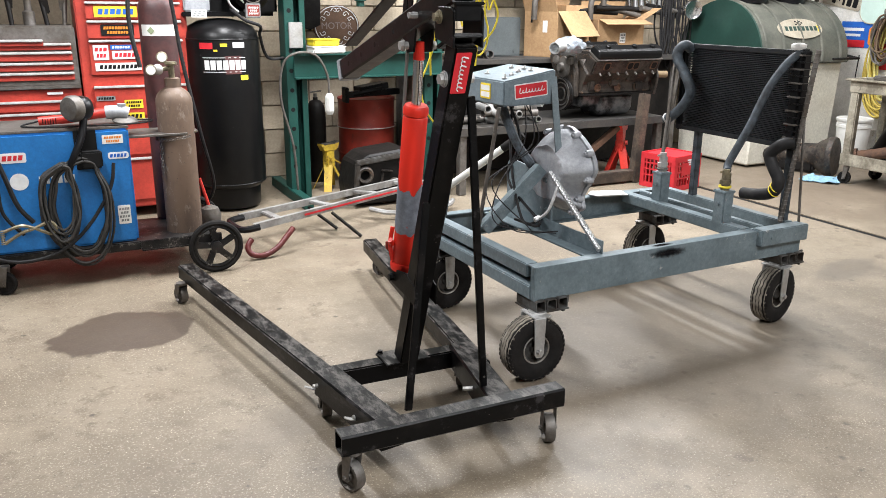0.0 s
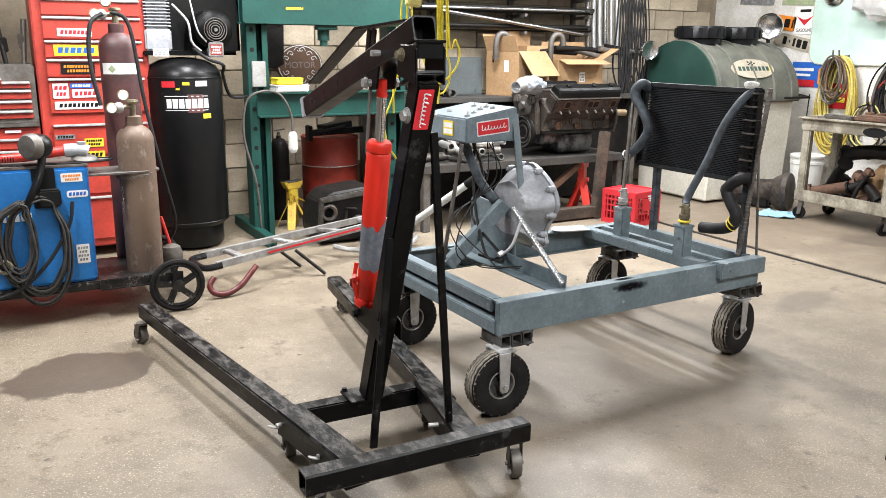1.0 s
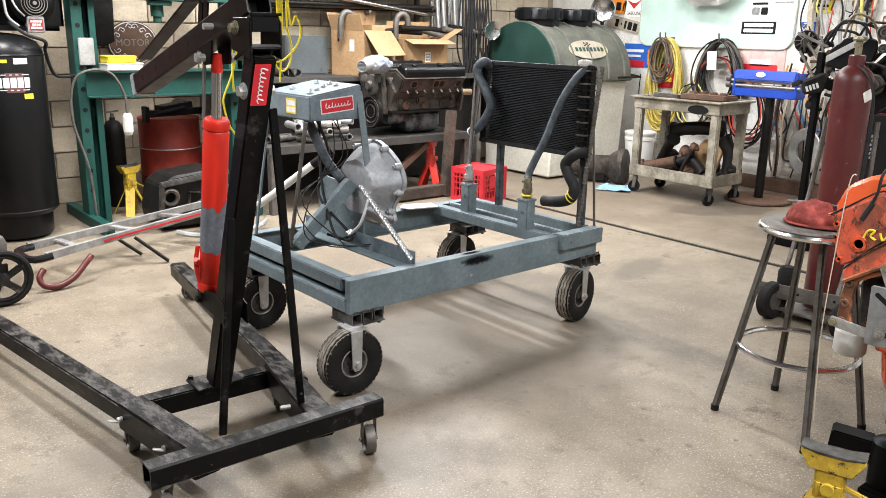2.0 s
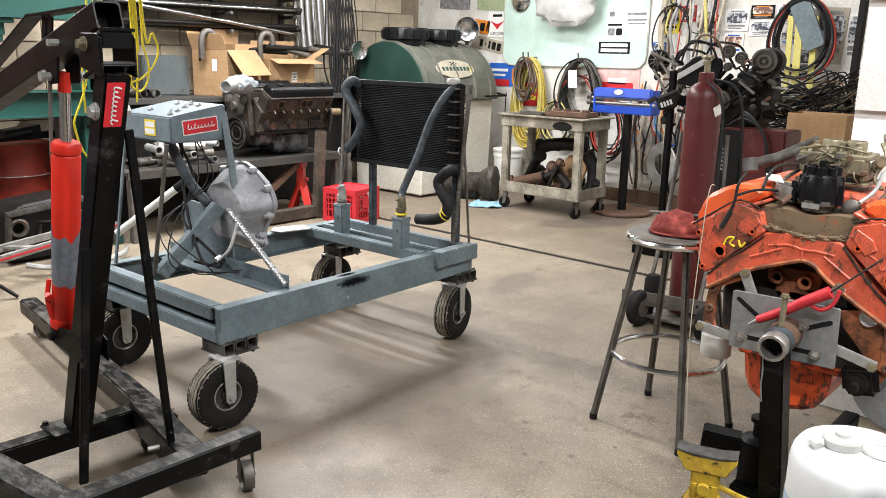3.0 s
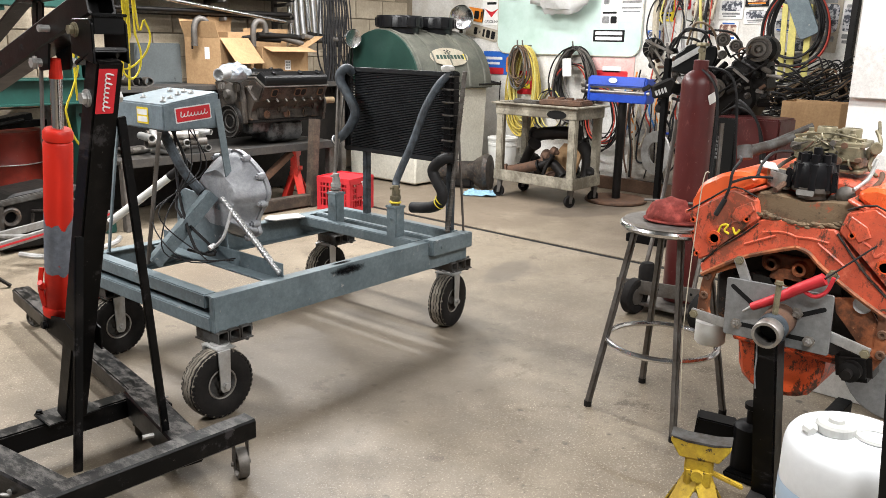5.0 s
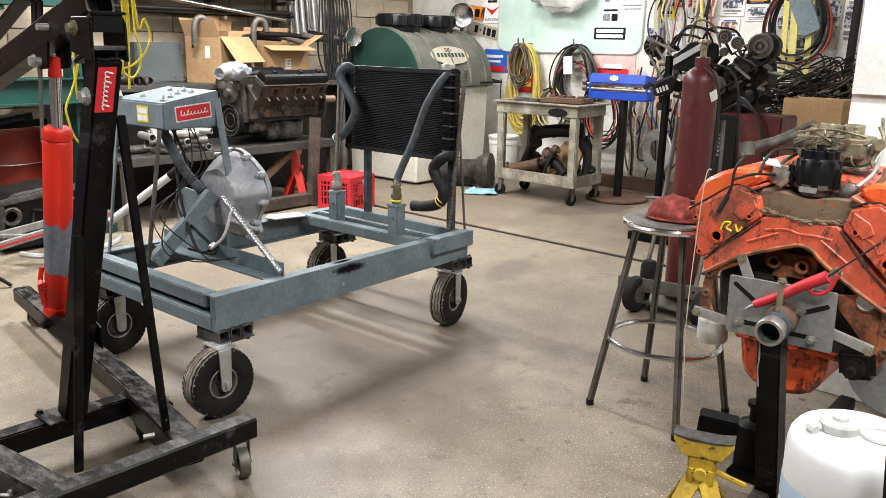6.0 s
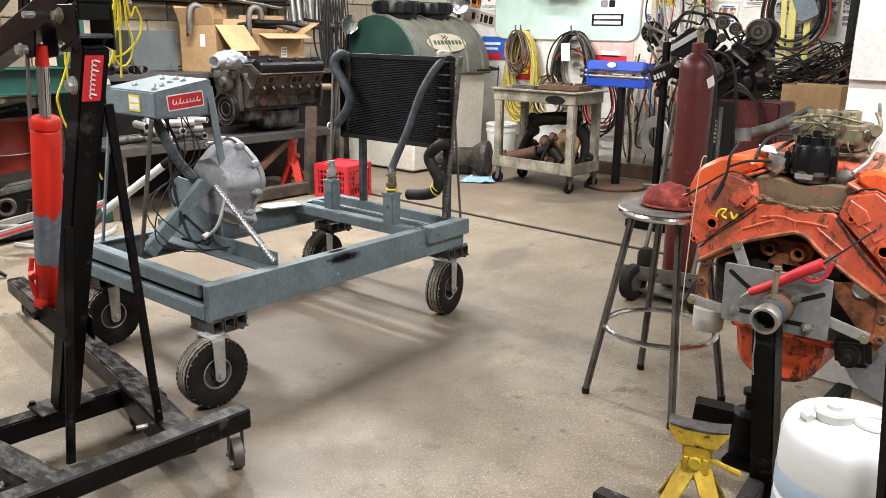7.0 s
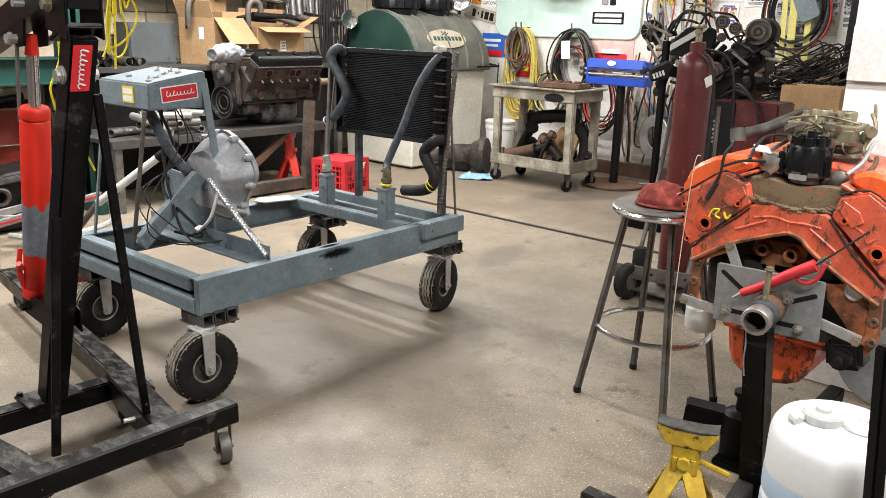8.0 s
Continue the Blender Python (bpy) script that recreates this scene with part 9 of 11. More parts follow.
rnd = random.Random(44)
for k, (y0, y1, z0, z1, g, i1) in enumerate(((0.58, 0.37, 1.62, 1.8, PAPER, INK_GREY), (0.36, 0.16, 1.72, 1.83, INK, INK_ORANGE), (0.36, 0.15, 1.58, 1.7, PAPER, INK_GREY), (0.14, -0.05, 1.68, 1.84, PAPER, INK_RED),
                                              (0.58, 0.4, 1.42, 1.6, PAPER, INK_BLUE), (0.1, -0.12, 1.5, 1.62, PAPER, INK_BLUE), (-0.2, -0.42, 1.36, 1.8, PLATE, INK_GREY), (0.85, 0.62, 1.55, 1.8, PAPER, INK_GREEN),
                                              (1.2, 1.0, 1.6, 1.83, INK_YELLOW, INK), (1.25, 1.12, 1.42, 1.52, INK_BLUE, INK_WHITE), (0.98, 0.85, 1.7, 1.84, INK_RED, INK_WHITE), (-0.05, -0.2, 1.3, 1.48, PAPER, INK_GREY), (-0.43, -0.55, 1.4, 1.75, PAPER, INK_GREY))):
    wall_sign("poster", y0, y1, z0, z1, g, "small printed poster pinned among others on the wall", "poster",
              ((0.5, 0.6, 0.84, 0.5, (PHOTO, PHOTO_WARM, PHOTO)[k % 3]), (0.5, 0.24, 0.74, 0.1, i1), (0.45, 0.12, 0.55, 0.07, INK_GREY), (0.5, 0.9, 0.6, 0.07, i1)), roll=rnd.uniform(-3, 3))
bag = thing("plastic_bag", (WALL_X - 0.12, 2.12, 1.65), "crumpled clear plastic bag hung over the glass", "bag")
bm = bmesh.new()
bmesh.ops.create_icosphere(bm, subdivisions=4, radius=0.3, matrix=Matrix.Translation((WALL_X - 0.14, 2.14, 1.93)) @ Matrix.Diagonal((0.35, 1.15, 0.9, 1)))
for v in bm.verts:
    d = v.co - Vector((WALL_X - 0.14, 2.14, 1.93))
    v.co += d * (0.25 * noise.noise(v.co * 7) + 0.15 * noise.noise(v.co * 18) + 0.06 * noise.noise(v.co * 40))
part("film", bm, BAG, bag, smooth=True)
hub = solid("hub_cap", lathe(bmesh.new(), [(0, 0.04), (0.06, 0.035), (0.11, 0.015), (0.12, 0.0), (0.0, 0.0)], along((WALL_X - 0.03, 2.78, 1.93), (0, 2.78, 1.93)), 28), CHROME, "small dull hub cap on the wall", "hub cap", smooth=True)

# ---- sheet metal tool on a stand ----
brake = thing("bead_roller", (4.93, 1.13, 0.0), "bright blue sheet metal roller on a black pedestal stand", "metalworking tool")
bm = bmesh.new()
lathe(bm, [(0, 0), (0.27, 0), (0.28, 0.008), (0.28, 0.022), (0.27, 0.03), (0, 0.03)], pose(4.98, 1.14, 0), 40)
part("base_plate", bm, RUSTY, brake, "round rusty base plate", smooth=True)
bm = bmesh.new()
rod(bm, (4.98, 1.14, 0.03), (4.98, 1.14, 0.9), 0.038, n=18)
part("pedestal", bm, ENGINE_BLACK, brake)
bm = bmesh.new()
box(bm, (4.98, 1.17, 0.925), (0.14, 0.58, 0.07), bev=0.006)
box(bm, (4.95, 1.17, 1.06), (0.12, 0.56, 0.09), (0, 12, 0), 0.01)
for y in (0.89, 1.45):
    box(bm, (4.98, y, 1.0), (0.15, 0.03, 0.2), bev=0.006)
frame_part = part("frame", bm, BLUE_TOOL, brake)
for z in (0.99, 1.03):
    bm = bmesh.new()
    rod(bm, (4.92, 0.86, z - 0.01), (4.92, 1.52, z - 0.01), 0.014, n=14)
    part("roller", bm, STEEL, brake, "bright steel roller", smooth=True)
bm = bmesh.new()
for z in (0.985, 1.035):
    rod(bm, (4.92, 1.485, z), (4.92, 1.525, z), 0.03, n=18)
part("gear", bm, DULL_STEEL, brake)
bm = bmesh.new()
slab(bm, ellipse(0.085, 0.045, 20), 0.002, facing((4.885, 1.2, 1.08), (-1, 0, 0.2)))
part("emblem", bm, INK_WHITE, brake)
for k in range(10):
    bm = bmesh.new()
    y = 0.82 + 0.06 * k + 0.04 * rnd.random()
    z1 = 1.0 + 0.2 * rnd.random()
    tube(bm, [(WALL_X - 0.05, y, z1), (WALL_X - 0.07, y + 0.04, 0.8), (WALL_X - 0.06, y - 0.03, 0.62), (WALL_X - 0.07, y + 0.02, 0.42 + 0.2 * rnd.random())], 0.008, 6)
    solid("hung_cable", bm, (PINK_HOSE, BEIGE_ROPE, HOSE, INK_ORANGE, BLUE_HOSE)[k % 5], "thin coloured cable hung on the wall", "cable", "hung cables", smooth=True)
bm = bmesh.new()
tube(bm, [(WALL_X - 0.1, 0.96, 0.98), (WALL_X - 0.1, 0.78, 0.96), (WALL_X - 0.1, 0.77, 0.62), (WALL_X - 0.1, 0.93, 0.6)], 0.012, 8, 0)
solid("clamp_frame", bm, BLUE_TOOL, "blue steel clamp hung on the wall", "clamp")

# ---- dark engine on a stand, in the corner ----
deng = thing("dark_engine", (4.25, 0.0, 0.0), "black greasy engine with pulleys on a tall stand", "engine")
bm = bmesh.new()
beam(bm, (3.68, 0.1, 0.0), (3.68, 0.1, 1.3), 0.042, 0.04)
beam(bm, (3.68, 0.0, 0.03), (3.68, 0.3, 0.03), 0.05, 0.06)
beam(bm, (3.68, 0.1, 0.03), (4.5, 0.1, 0.03), 0.06, 0.06)
beam(bm, (3.68, 0.1, 1.1), (4.1, 0.0, 1.1), 0.06, 0.06)
part("stand", bm, BLACK, deng, "black engine stand")
bm = bmesh.new()
slab(bm, [(-0.2, 0.9), (0.18, 0.88), (0.26, 1.02), (0.22, 1.2), (0.08, 1.27), (-0.06, 1.2), (-0.2, 1.24), (-0.27, 1.05)], 0.3, Matrix(((0, 0, 1, 4.05), (-1, 0, 0, -0.12), (0, 1, 0, 0), (0, 0, 0, 1))), 0.02)
part("block", bm, ENGINE_BLACK, deng)
bm = bmesh.new()
slab(bm, [(-0.16, 1.3), (0.06, 1.36), (0.1, 1.1), (-0.2, 1.06)], 0.2, Matrix(((0, 0, 1, 4.06), (-1, 0, 0, -0.34), (0, 1, 0, 0), (0, 0, 0, 1))), 0.02)
part("accessory_mount", bm, ENGINE_BLACK, deng)
for y, z, r in ((-0.375, 1.373, 0.082), (-0.125, 1.432, 0.047), (-0.219, 1.392, 0.042), (0.385, 1.359, 0.036), (-0.13, 1.33, 0.03), (-0.1, 1.1, 0.07)):
    mp = along((4.02, y, z), (2.0, y - 0.6, z - 0.05))
    bm = bmesh.new()
    lathe(bm, [(0.0, 0.0), (r, 0.0), (r, 0.012), (r * 0.88, 0.02), (r, 0.028), (r, 0.042), (r * 0.84, 0.045), (r * 0.8, 0.03), (r * 0.62, 0.03), (r * 0.58, 0.042), (r * 0.35, 0.042), (r * 0.3, 0.025), (r * 0.18, 0.025), (r * 0.16, 0.05), (0, 0.05)], mp, 30)
    part("pulley", bm, DULL_STEEL, deng, "grooved steel pulley", smooth=True)
bm = bmesh.new()
mp = along((4.05, -0.395, 1.37), (5.0, -0.2, 1.37))
lathe(bm, [(0, -0.03), (0.06, -0.03), (0.085, -0.01), (0.092, 0.03), (0.092, 0.13), (0.08, 0.16), (0, 0.17)], mp, 28)
alternator = part("alternator", bm, ENGINE_BLACK, deng, "black alternator behind its pulley", smooth=True)
for k in range(12):
    bm = bmesh.new()
    a = math.pi * k / 6
    box(bm, mp @ Vector((0.088 * math.cos(a), 0.088 * math.sin(a), 0.04)), (0.06, 0.012, 0.012), (0, 0, 0), 0.002)
    part("cooling_rib", bm, ENGINE_DIRTY, alternator)
mp = along((4.0, 0.385, 1.359), (2.0, -0.3, 1.3))
for k in range(11):
    bm = bmesh.new()
    a = 2 * math.pi * k / 11
    beam(bm, mp @ Vector((0.03 * math.cos(a), 0.03 * math.sin(a), 0.012)), mp @ Vector((0.068 * math.cos(a + 0.15), 0.068 * math.sin(a + 0.15), 0.004)), 0.016, 0.004, 0.001)
    part("fan_blade", bm, DULL_STEEL, deng)
bm = bmesh.new()
lathe(bm, [(0, 0), (0.075, 0), (0.08, -0.03), (0.07, -0.1), (0, -0.11)], mp, 24)
part("generator", bm, ENGINE_BLACK, deng, "black generator with a finned pulley", smooth=True)
bm = bmesh.new()
slab(bm, [(-0.13, -0.05), (-0.1, -0.075), (0.11, 0.06), (0.13, 0.085), (0.1, 0.1)], 0.006, facing((3.93, 0.07, 1.31), (-1, -0.3, 0.1)), 0.001)
part("slotted_bracket", bm, ZINC, deng, "pale slotted steel bracket")
for y0, z0, y1, z1 in ((0.43, 1.42, 0.2, 1.33), (0.26, 1.4, 0.19, 1.14), (0.4, 1.3, 0.24, 1.08)):
    bm = bmesh.new()
    beam(bm, (3.96, y0, z0), (3.95, y1, z1), 0.01, 0.018, 0.002)
    part("link_arm", bm, DULL_STEEL, deng)
for k in range(60):
    bm = bmesh.new()
    q = Vector((4.0 + 0.12 * rnd.random(), rnd.uniform(-0.46, 0.4), rnd.uniform(0.9, 1.34)))
    r = rnd.uniform(0.012, 0.036)
    if k % 3 == 0:
        box(bm, q, (r * 1.6, r * 2.4, r * 1.2), (rnd.uniform(-40, 40), rnd.uniform(-20, 20), rnd.uniform(-40, 40)), r * 0.2)
    elif k % 3 == 1:
        rod(bm, q, q + Vector((-0.04, rnd.uniform(-0.12, 0.12), rnd.uniform(-0.05, 0.1))), r * 0.6, n=14)
    else:
        lathe(bm, [(0, 0), (r, 0), (r, r * 0.5), (r * 0.7, r * 0.7), (0, r * 0.7)], along(q, q + Vector((-1, rnd.uniform(-0.6, 0.4), 0.1))), 18)
    part("accessory", bm, (ENGINE_BLACK, ENGINE_BLACK, ENGINE_DIRTY, BLACK, ENGINE_BLACK, DULL_STEEL, ENGINE_BLACK)[k % 7], deng)
for y0, z0, w, dz in ((0.3, 1.38, 0.3, 0.06), (0.2, 1.42, 0.26, 0.08), (0.12, 1.44, 0.22, 0.1), (0.26, 1.4, 0.42, 0.09), (0.05, 1.44, 0.3, 0.05), (0.4, 1.34, 0.2, 0.02), (-0.25, 1.36, 0.14, 0.0), (0.34, 1.28, 0.3, -0.06)):
    bm = bmesh.new()
    x = 3.98 + 0.08 * rnd.random()
    tube(bm, [(x, y0, z0 - 0.05), (x - 0.02, y0 - w * 0.2, z0 + dz * 0.8), (x - 0.03, y0 - w * 0.5, z0 + dz), (x + 0.01, y0 - w * 0.8, z0 + dz * 0.5), (x + 0.04, y0 - w, z0 - 0.08)], 0.007 + 0.007 * rnd.random(), 8)
    part("hose", bm, rnd.choice((HOSE, RUSTY, GREASE, ENGINE_BLACK)), deng, smooth=True)
bm = bmesh.new()
slab(bm, [(-0.14, -0.06), (0.12, -0.1), (0.16, 0.06), (0.15, 0.12), (0.05, 0.15), (-0.04, 0.13), (-0.12, 0.06)], 0.03, facing((3.98, 0.06, 1.26), (-1, -0.3, 0.25)), 0.01)
part("shroud", bm, BLACK_GLOSS, deng, "black curved shroud")
for k in range(44):
    bm = bmesh.new()
    q = Vector((3.98 + 0.1 * rnd.random(), rnd.uniform(0.1, 0.42), rnd.uniform(1.02, 1.36))) if k < 26 else Vector((3.97 + 0.1 * rnd.random(), rnd.uniform(-0.5, -0.12), rnd.uniform(1.0, 1.32)))
    r = rnd.uniform(0.01, 0.026)
    if k % 4 == 0:
        tube(bm, [q, q + Vector((-0.02, rnd.uniform(-0.06, 0.06), 0.05)), q + Vector((0.0, rnd.uniform(-0.12, 0.12), 0.07))], 0.006, 6)
    elif k % 4 == 1:
        lathe(bm, [(0, 0), (r, 0), (r, r * 0.6), (r * 0.6, r * 0.8), (r * 0.5, r * 1.4), (0, r * 1.4)], along(q, q + Vector((-1, rnd.uniform(-0.6, 0.4), rnd.uniform(-0.4, 0.4)))), 14)
    else:
        box(bm, q, (r, r * 3.2, r * 1.5), (rnd.uniform(-70, 70), rnd.uniform(-20, 20), rnd.uniform(-20, 20)), r * 0.2)
    part("casting", bm, (ENGINE_BLACK, ENGINE_DIRTY, ENGINE_BLACK, ENGINE_BLACK, RUSTY, ENGINE_BLACK, DULL_STEEL)[k % 7], deng)
for y, z, l, a in ((0.3, 1.3, 0.14, 50), (-0.3, 1.2, 0.14, 35)):
    bm = bmesh.new()
    q = Vector((0, math.cos(radians(a)), math.sin(radians(a)))) * l / 2
    c = Vector((3.95, y, z))
    beam(bm, c - q, c + q, 0.006, 0.018, 0.002)
    part("bracket", bm, DULL_STEEL if a > 0 else ENGINE_DIRTY, deng, "dull steel bracket")
bm = bmesh.new()
tube(bm, [(3.98, -0.44, 1.28), (3.97, -0.1, 1.04)], 0.007, 6, 0)
tube(bm, [(3.98, 0.4, 1.31), (3.97, 0.25, 1.05)], 0.006, 6, 0)
part("belt", bm, RUBBER, deng)
glove = thing("welding_glove", (3.6, 0.12, 0.95), "black welding glove hung on the stand", "glove")
bm = bmesh.new()
slab(bm, [(-0.07, 0.0), (0.05, 0.02), (0.08, 0.12), (0.04, 0.15), (-0.08, 0.09)], 0.04, facing((3.645, 0.1, 1.03), (-1, -0.6, 0)), 0.015)
part("cloth", bm, RUBBER, glove)
for k in range(4):
    bm = bmesh.new()
    slab(bm, rounded(0.014, 0.034, 0.002), 0.001, facing((3.645, 0.1, 1.03), (-1, -0.6, 0), 22) @ pose(-0.03 + 0.021 * k, 0.055, 0.0402))
    part("print_bar", bm, INK_WHITE, glove)

# ---- maroon bottle on a hand truck ----
redb = gas_cylinder(2.44, -0.69, 0.06, 0.088, 1.2, MAROON, "tall maroon oxygen bottle strapped to a hand truck", False)
decal(redb, facing((2.413, -0.7755, 1.13), (-0.3, -0.95, 0), 24), 0.05, 0.05, PAPER, name="label")
bm = bmesh.new()
torus(bm, pose(2.44, -0.69, 0.6), 0.091, 0.007, 28, 6)
rod(bm, (2.35, -0.62, 0.6), (2.33, -0.5, 0.59), 0.007, n=8)
part("strap", bm, DULL_STEEL, redb)
truck = thing("hand_truck", (2.3, -0.65, 0.0), "grey steel hand truck with black rubber wheels", "hand truck")
bm = bmesh.new()
box(bm, (2.38, -0.66, 0.05), (0.3, 0.34, 0.012), bev=0.003)
slab(bm, [(-0.24, 0.0), (0.2, 0.0), (0.2, 0.075), (-0.24, 0.075)], 0.006, facing((2.25, -0.68, 0.11), (-1, -0.25, 0)), 0.002)
part("toe_plate", bm, DULL_STEEL, truck, "dull grey steel cross plate")
for k in range(3):
    bm = bmesh.new()
    q = facing((2.25, -0.68, 0.11), (-1, -0.25, 0)) @ Vector((-0.19 + 0.17 * k, 0.04, 0.006))
    rod(bm, q, q + Vector((-0.002, -0.0005, 0)), 0.007, n=10)
    part("bolt_hole", bm, INK, truck)
for y in (-0.545, -0.92):
    bm = bmesh.new()
    mw = along((2.215, y, 0.095), (2.115, y - 1, 0.095))
    lathe(bm, [(0.0, -0.02), (0.05, -0.02), (0.06, -0.03), (0.086, -0.03), (0.095, -0.02), (0.095, 0.02), (0.086, 0.03), (0.06, 0.03), (0.05, 0.02), (0, 0.02)], mw, 28)
    wheel = part("wheel", bm, RUBBER, truck, smooth=True)
    bm = bmesh.new()
    lathe(bm, [(0.0, -0.024), (0.045, -0.024), (0.048, 0.0), (0.045, 0.024), (0.0, 0.024)], mw, 20)
    part("hub", bm, DULL_STEEL, wheel, smooth=True)
bm = bmesh.new()
lathe(bm, [(0, 0), (0.042, 0), (0.044, 0.01), (0.044, 0.075), (0.03, 0.1), (0, 0.108)], pose(2.28, -0.575, 0.17), 18)
part("motor_cap", bm, RUBBER, truck, "black rounded cap", smooth=True)
bm = bmesh.new()
tube(bm, [(2.3, -0.53, 0.1), (2.5, -0.52, 0.6), (2.56, -0.53, 1.0)], 0.012, 8)
tube(bm, [(2.3, -0.82, 0.1), (2.5, -0.8, 0.6), (2.56, -0.78, 1.0)], 0.012, 8)
part("upright", bm, DULL_STEEL, truck, smooth=True)
for pts in ([(2.44, -0.655, 1.29), (2.37, -0.81, 1.18), (2.37, -0.83, 0.85), (2.36, -0.81, 0.5), (2.4, -0.75, 0.3)], [(2.46, -0.66, 1.28), (2.44, -0.86, 1.23), (2.46, -0.9, 0.9), (2.53, -0.88, 0.5)]):
    bm = bmesh.new()
    tube(bm, pts, 0.007, 8)
    part("gas_hose", bm, HOSE, redb, "black rubber gas hose", smooth=True)
rweld = thing("red_welder", (3.95, -0.35, 0.0), "dark red metal welder box with a black front", "welder")
bm = bmesh.new()
box(bm, (4.0, -0.42, 0.5), (0.3, 0.42, 0.86), bev=0.01)
part("case", bm, MAROON, rweld)
bm = bmesh.new()
box(bm, (3.87, -0.25, 0.5), (0.07, 0.2, 0.84), bev=0.006)
part("front_panel", bm, INK, rweld, "black panel with white marks")
decal(rweld, facing((3.834, -0.24, 0.72), (-1, 0, 0)), 0.06, 0.2, INK, INK_GREY, 6, "scale")
for k in range(3):
    bm = bmesh.new()
    tube(bm, [(3.95, -0.2 - 0.05 * k, 0.94), (3.85, -0.35, 1.0 + 0.02 * k), (3.82, -0.5, 0.9), (3.82, -0.55 - 0.02 * k, 0.6)], 0.009, 8)
    part("cable", bm, HOSE, rweld, smooth=True)

# ---- tangle at the far right of the white wall ----
for k in range(52):
    bm = bmesh.new()
    y = 0.0 - 0.42 * rnd.random()
    z = 0.88 + 0.3 * rnd.random()
    x = WALL_X - 0.08 - 0.2 * rnd.random()
    sag = rnd.uniform(-0.08, 0.05)
    tube(bm, [(x, y + 0.34, z - 0.14 + 0.1 * rnd.random()), (x - 0.02, y + 0.16, z - 0.05 + sag * 0.5), (x - 0.04, y, z + sag), (x - 0.02, y - 0.18, z + 0.05), (x, y - 0.34, z + 0.1 + 0.1 * rnd.random()), (x + 0.01, y - 0.4, z + 0.06)], rnd.uniform(0.0045, 0.0075), 6)
    solid("black_cable", bm, rnd.choice((HOSE, HOSE, HOSE, RUBBER, GREASE)), "black rubber cable heaped along the wall", "cable", "heaped cables", smooth=True)
hung_coil("air_hose_coil", -0.13, 1.88, 0.66, 0.7, 5, 0.011, (HOSE, HOSE, PINK_HOSE), "large black hose loops hung on the wall", "hose", 18, WALL_X - 0.08)
hung_coil("air_hose_coil", 1.02, 1.86, 0.5, 0.62, 2, 0.007, (HOSE,), "thin black hose loop hung on the wall", "hose", 28, WALL_X - 0.06)
for k in range(20):
    bm = bmesh.new()
    y = 1.12 - 0.028 * k + rnd.uniform(-0.015, 0.015)
    z0 = 1.3 + 0.35 * rnd.random()
    tube(bm, [(WALL_X - 0.05, y + 0.03, 2.3), (WALL_X - 0.08, y + rnd.uniform(-0.05, 0.05), 1.95), (WALL_X - 0.1, y + rnd.uniform(-0.05, 0.05), 1.65), (WALL_X - 0.07, y + rnd.uniform(-0.06, 0.06), z0)], rnd.choice((0.005, 0.006, 0.009, 0.014)), 8)
    solid("hung_line", bm, rnd.choice((HOSE, HOSE, HOSE, BEIGE_ROPE, BEIGE_ROPE, DULL_STEEL, RUSTY, PINK_HOSE, STRAP, ZINC)), "worn hose or strap hanging down the wall", "hose", "hung lines", smooth=True)
for k in range(16):
    bm = bmesh.new()
    c = Vector((WALL_X - 0.2 - 0.15 * rnd.random(), -0.05 - 0.4 * rnd.random(), 0.92 + 0.2 * rnd.random()))
    R0 = rnd.uniform(0.08, 0.2)
    tilt = Matrix.Rotation(rnd.uniform(0.3, 1.4), 3, "Y") @ Matrix.Rotation(rnd.uniform(-0.7, 0.7), 3, "X")
    tube(bm, [c + tilt @ Vector((R0 * math.cos(a) * rnd.uniform(0.85, 1.1), 1.3 * R0 * math.sin(a), rnd.uniform(-0.02, 0.02))) for a in [0.55 * i for i in range(rnd.randint(8, 13))]], rnd.uniform(0.005, 0.008), 6)
    solid("black_cable", bm, rnd.choice((HOSE, HOSE, RUBBER, ENGINE_BLACK)), "black rubber cable heaped along the wall", "cable", "heaped cables", smooth=True)
for y, w in ((-0.12, 0.06), (-0.24, 0.05), (-0.05, 0.045)):
    bm = bmesh.new()
    slab(bm, [(-w / 2, 0), (w / 2, 0), (w / 2 + 0.02, 0.6), (-w / 2 + 0.02, 0.62)], 0.01, facing((WALL_X - 0.14, y, 1.12), (-1, 0, 0), 4), 0.002)
    solid("ratchet_strap", bm, STRAP, "faded yellow ratchet strap hanging on the wall", "strap", "straps")
bm = bmesh.new()
slab(bm, rounded(0.16, 0.4, 0.03), 0.02, facing((WALL_X - 0.16, -0.17, 1.66), (-1, 0, 0), 25), 0.003)
solid("steel_bracket", bm, GREY, "grey flat steel bracket hung on a hose", "bracket")
for y, r in ((0.86, 0.016), (0.74, 0.02), (0.66, 0.014), (1.12, 0.03)):
    bm = bmesh.new()
    tube(bm, [(WALL_X - 0.06, y, 1.98), (WALL_X - 0.08, y + 0.02, 1.6), (WALL_X - 0.06, y - 0.02, 1.2), (WALL_X - 0.07, y, 0.95)], r, 8)
    solid("hung_strap", bm, BEIGE_ROPE if r > 0.018 else ZINC, "beige webbing strap hung on the wall", "strap", "straps", smooth=True)
bm = bmesh.new()
beam(bm, (WALL_X - 0.1, -0.53, 0.0), (WALL_X - 0.1, -0.56, 2.6), 0.07, 0.05)
solid("dark_pipe", bm, ENGINE_BLACK, "dark upright steel section beside the wall", "post")
bx, m = carton(4.8, 5.1, -0.72, -0.3, 0.72, 1.0, "closed brown cardboard box on a low stand", (), 0)
bm = bmesh.new()
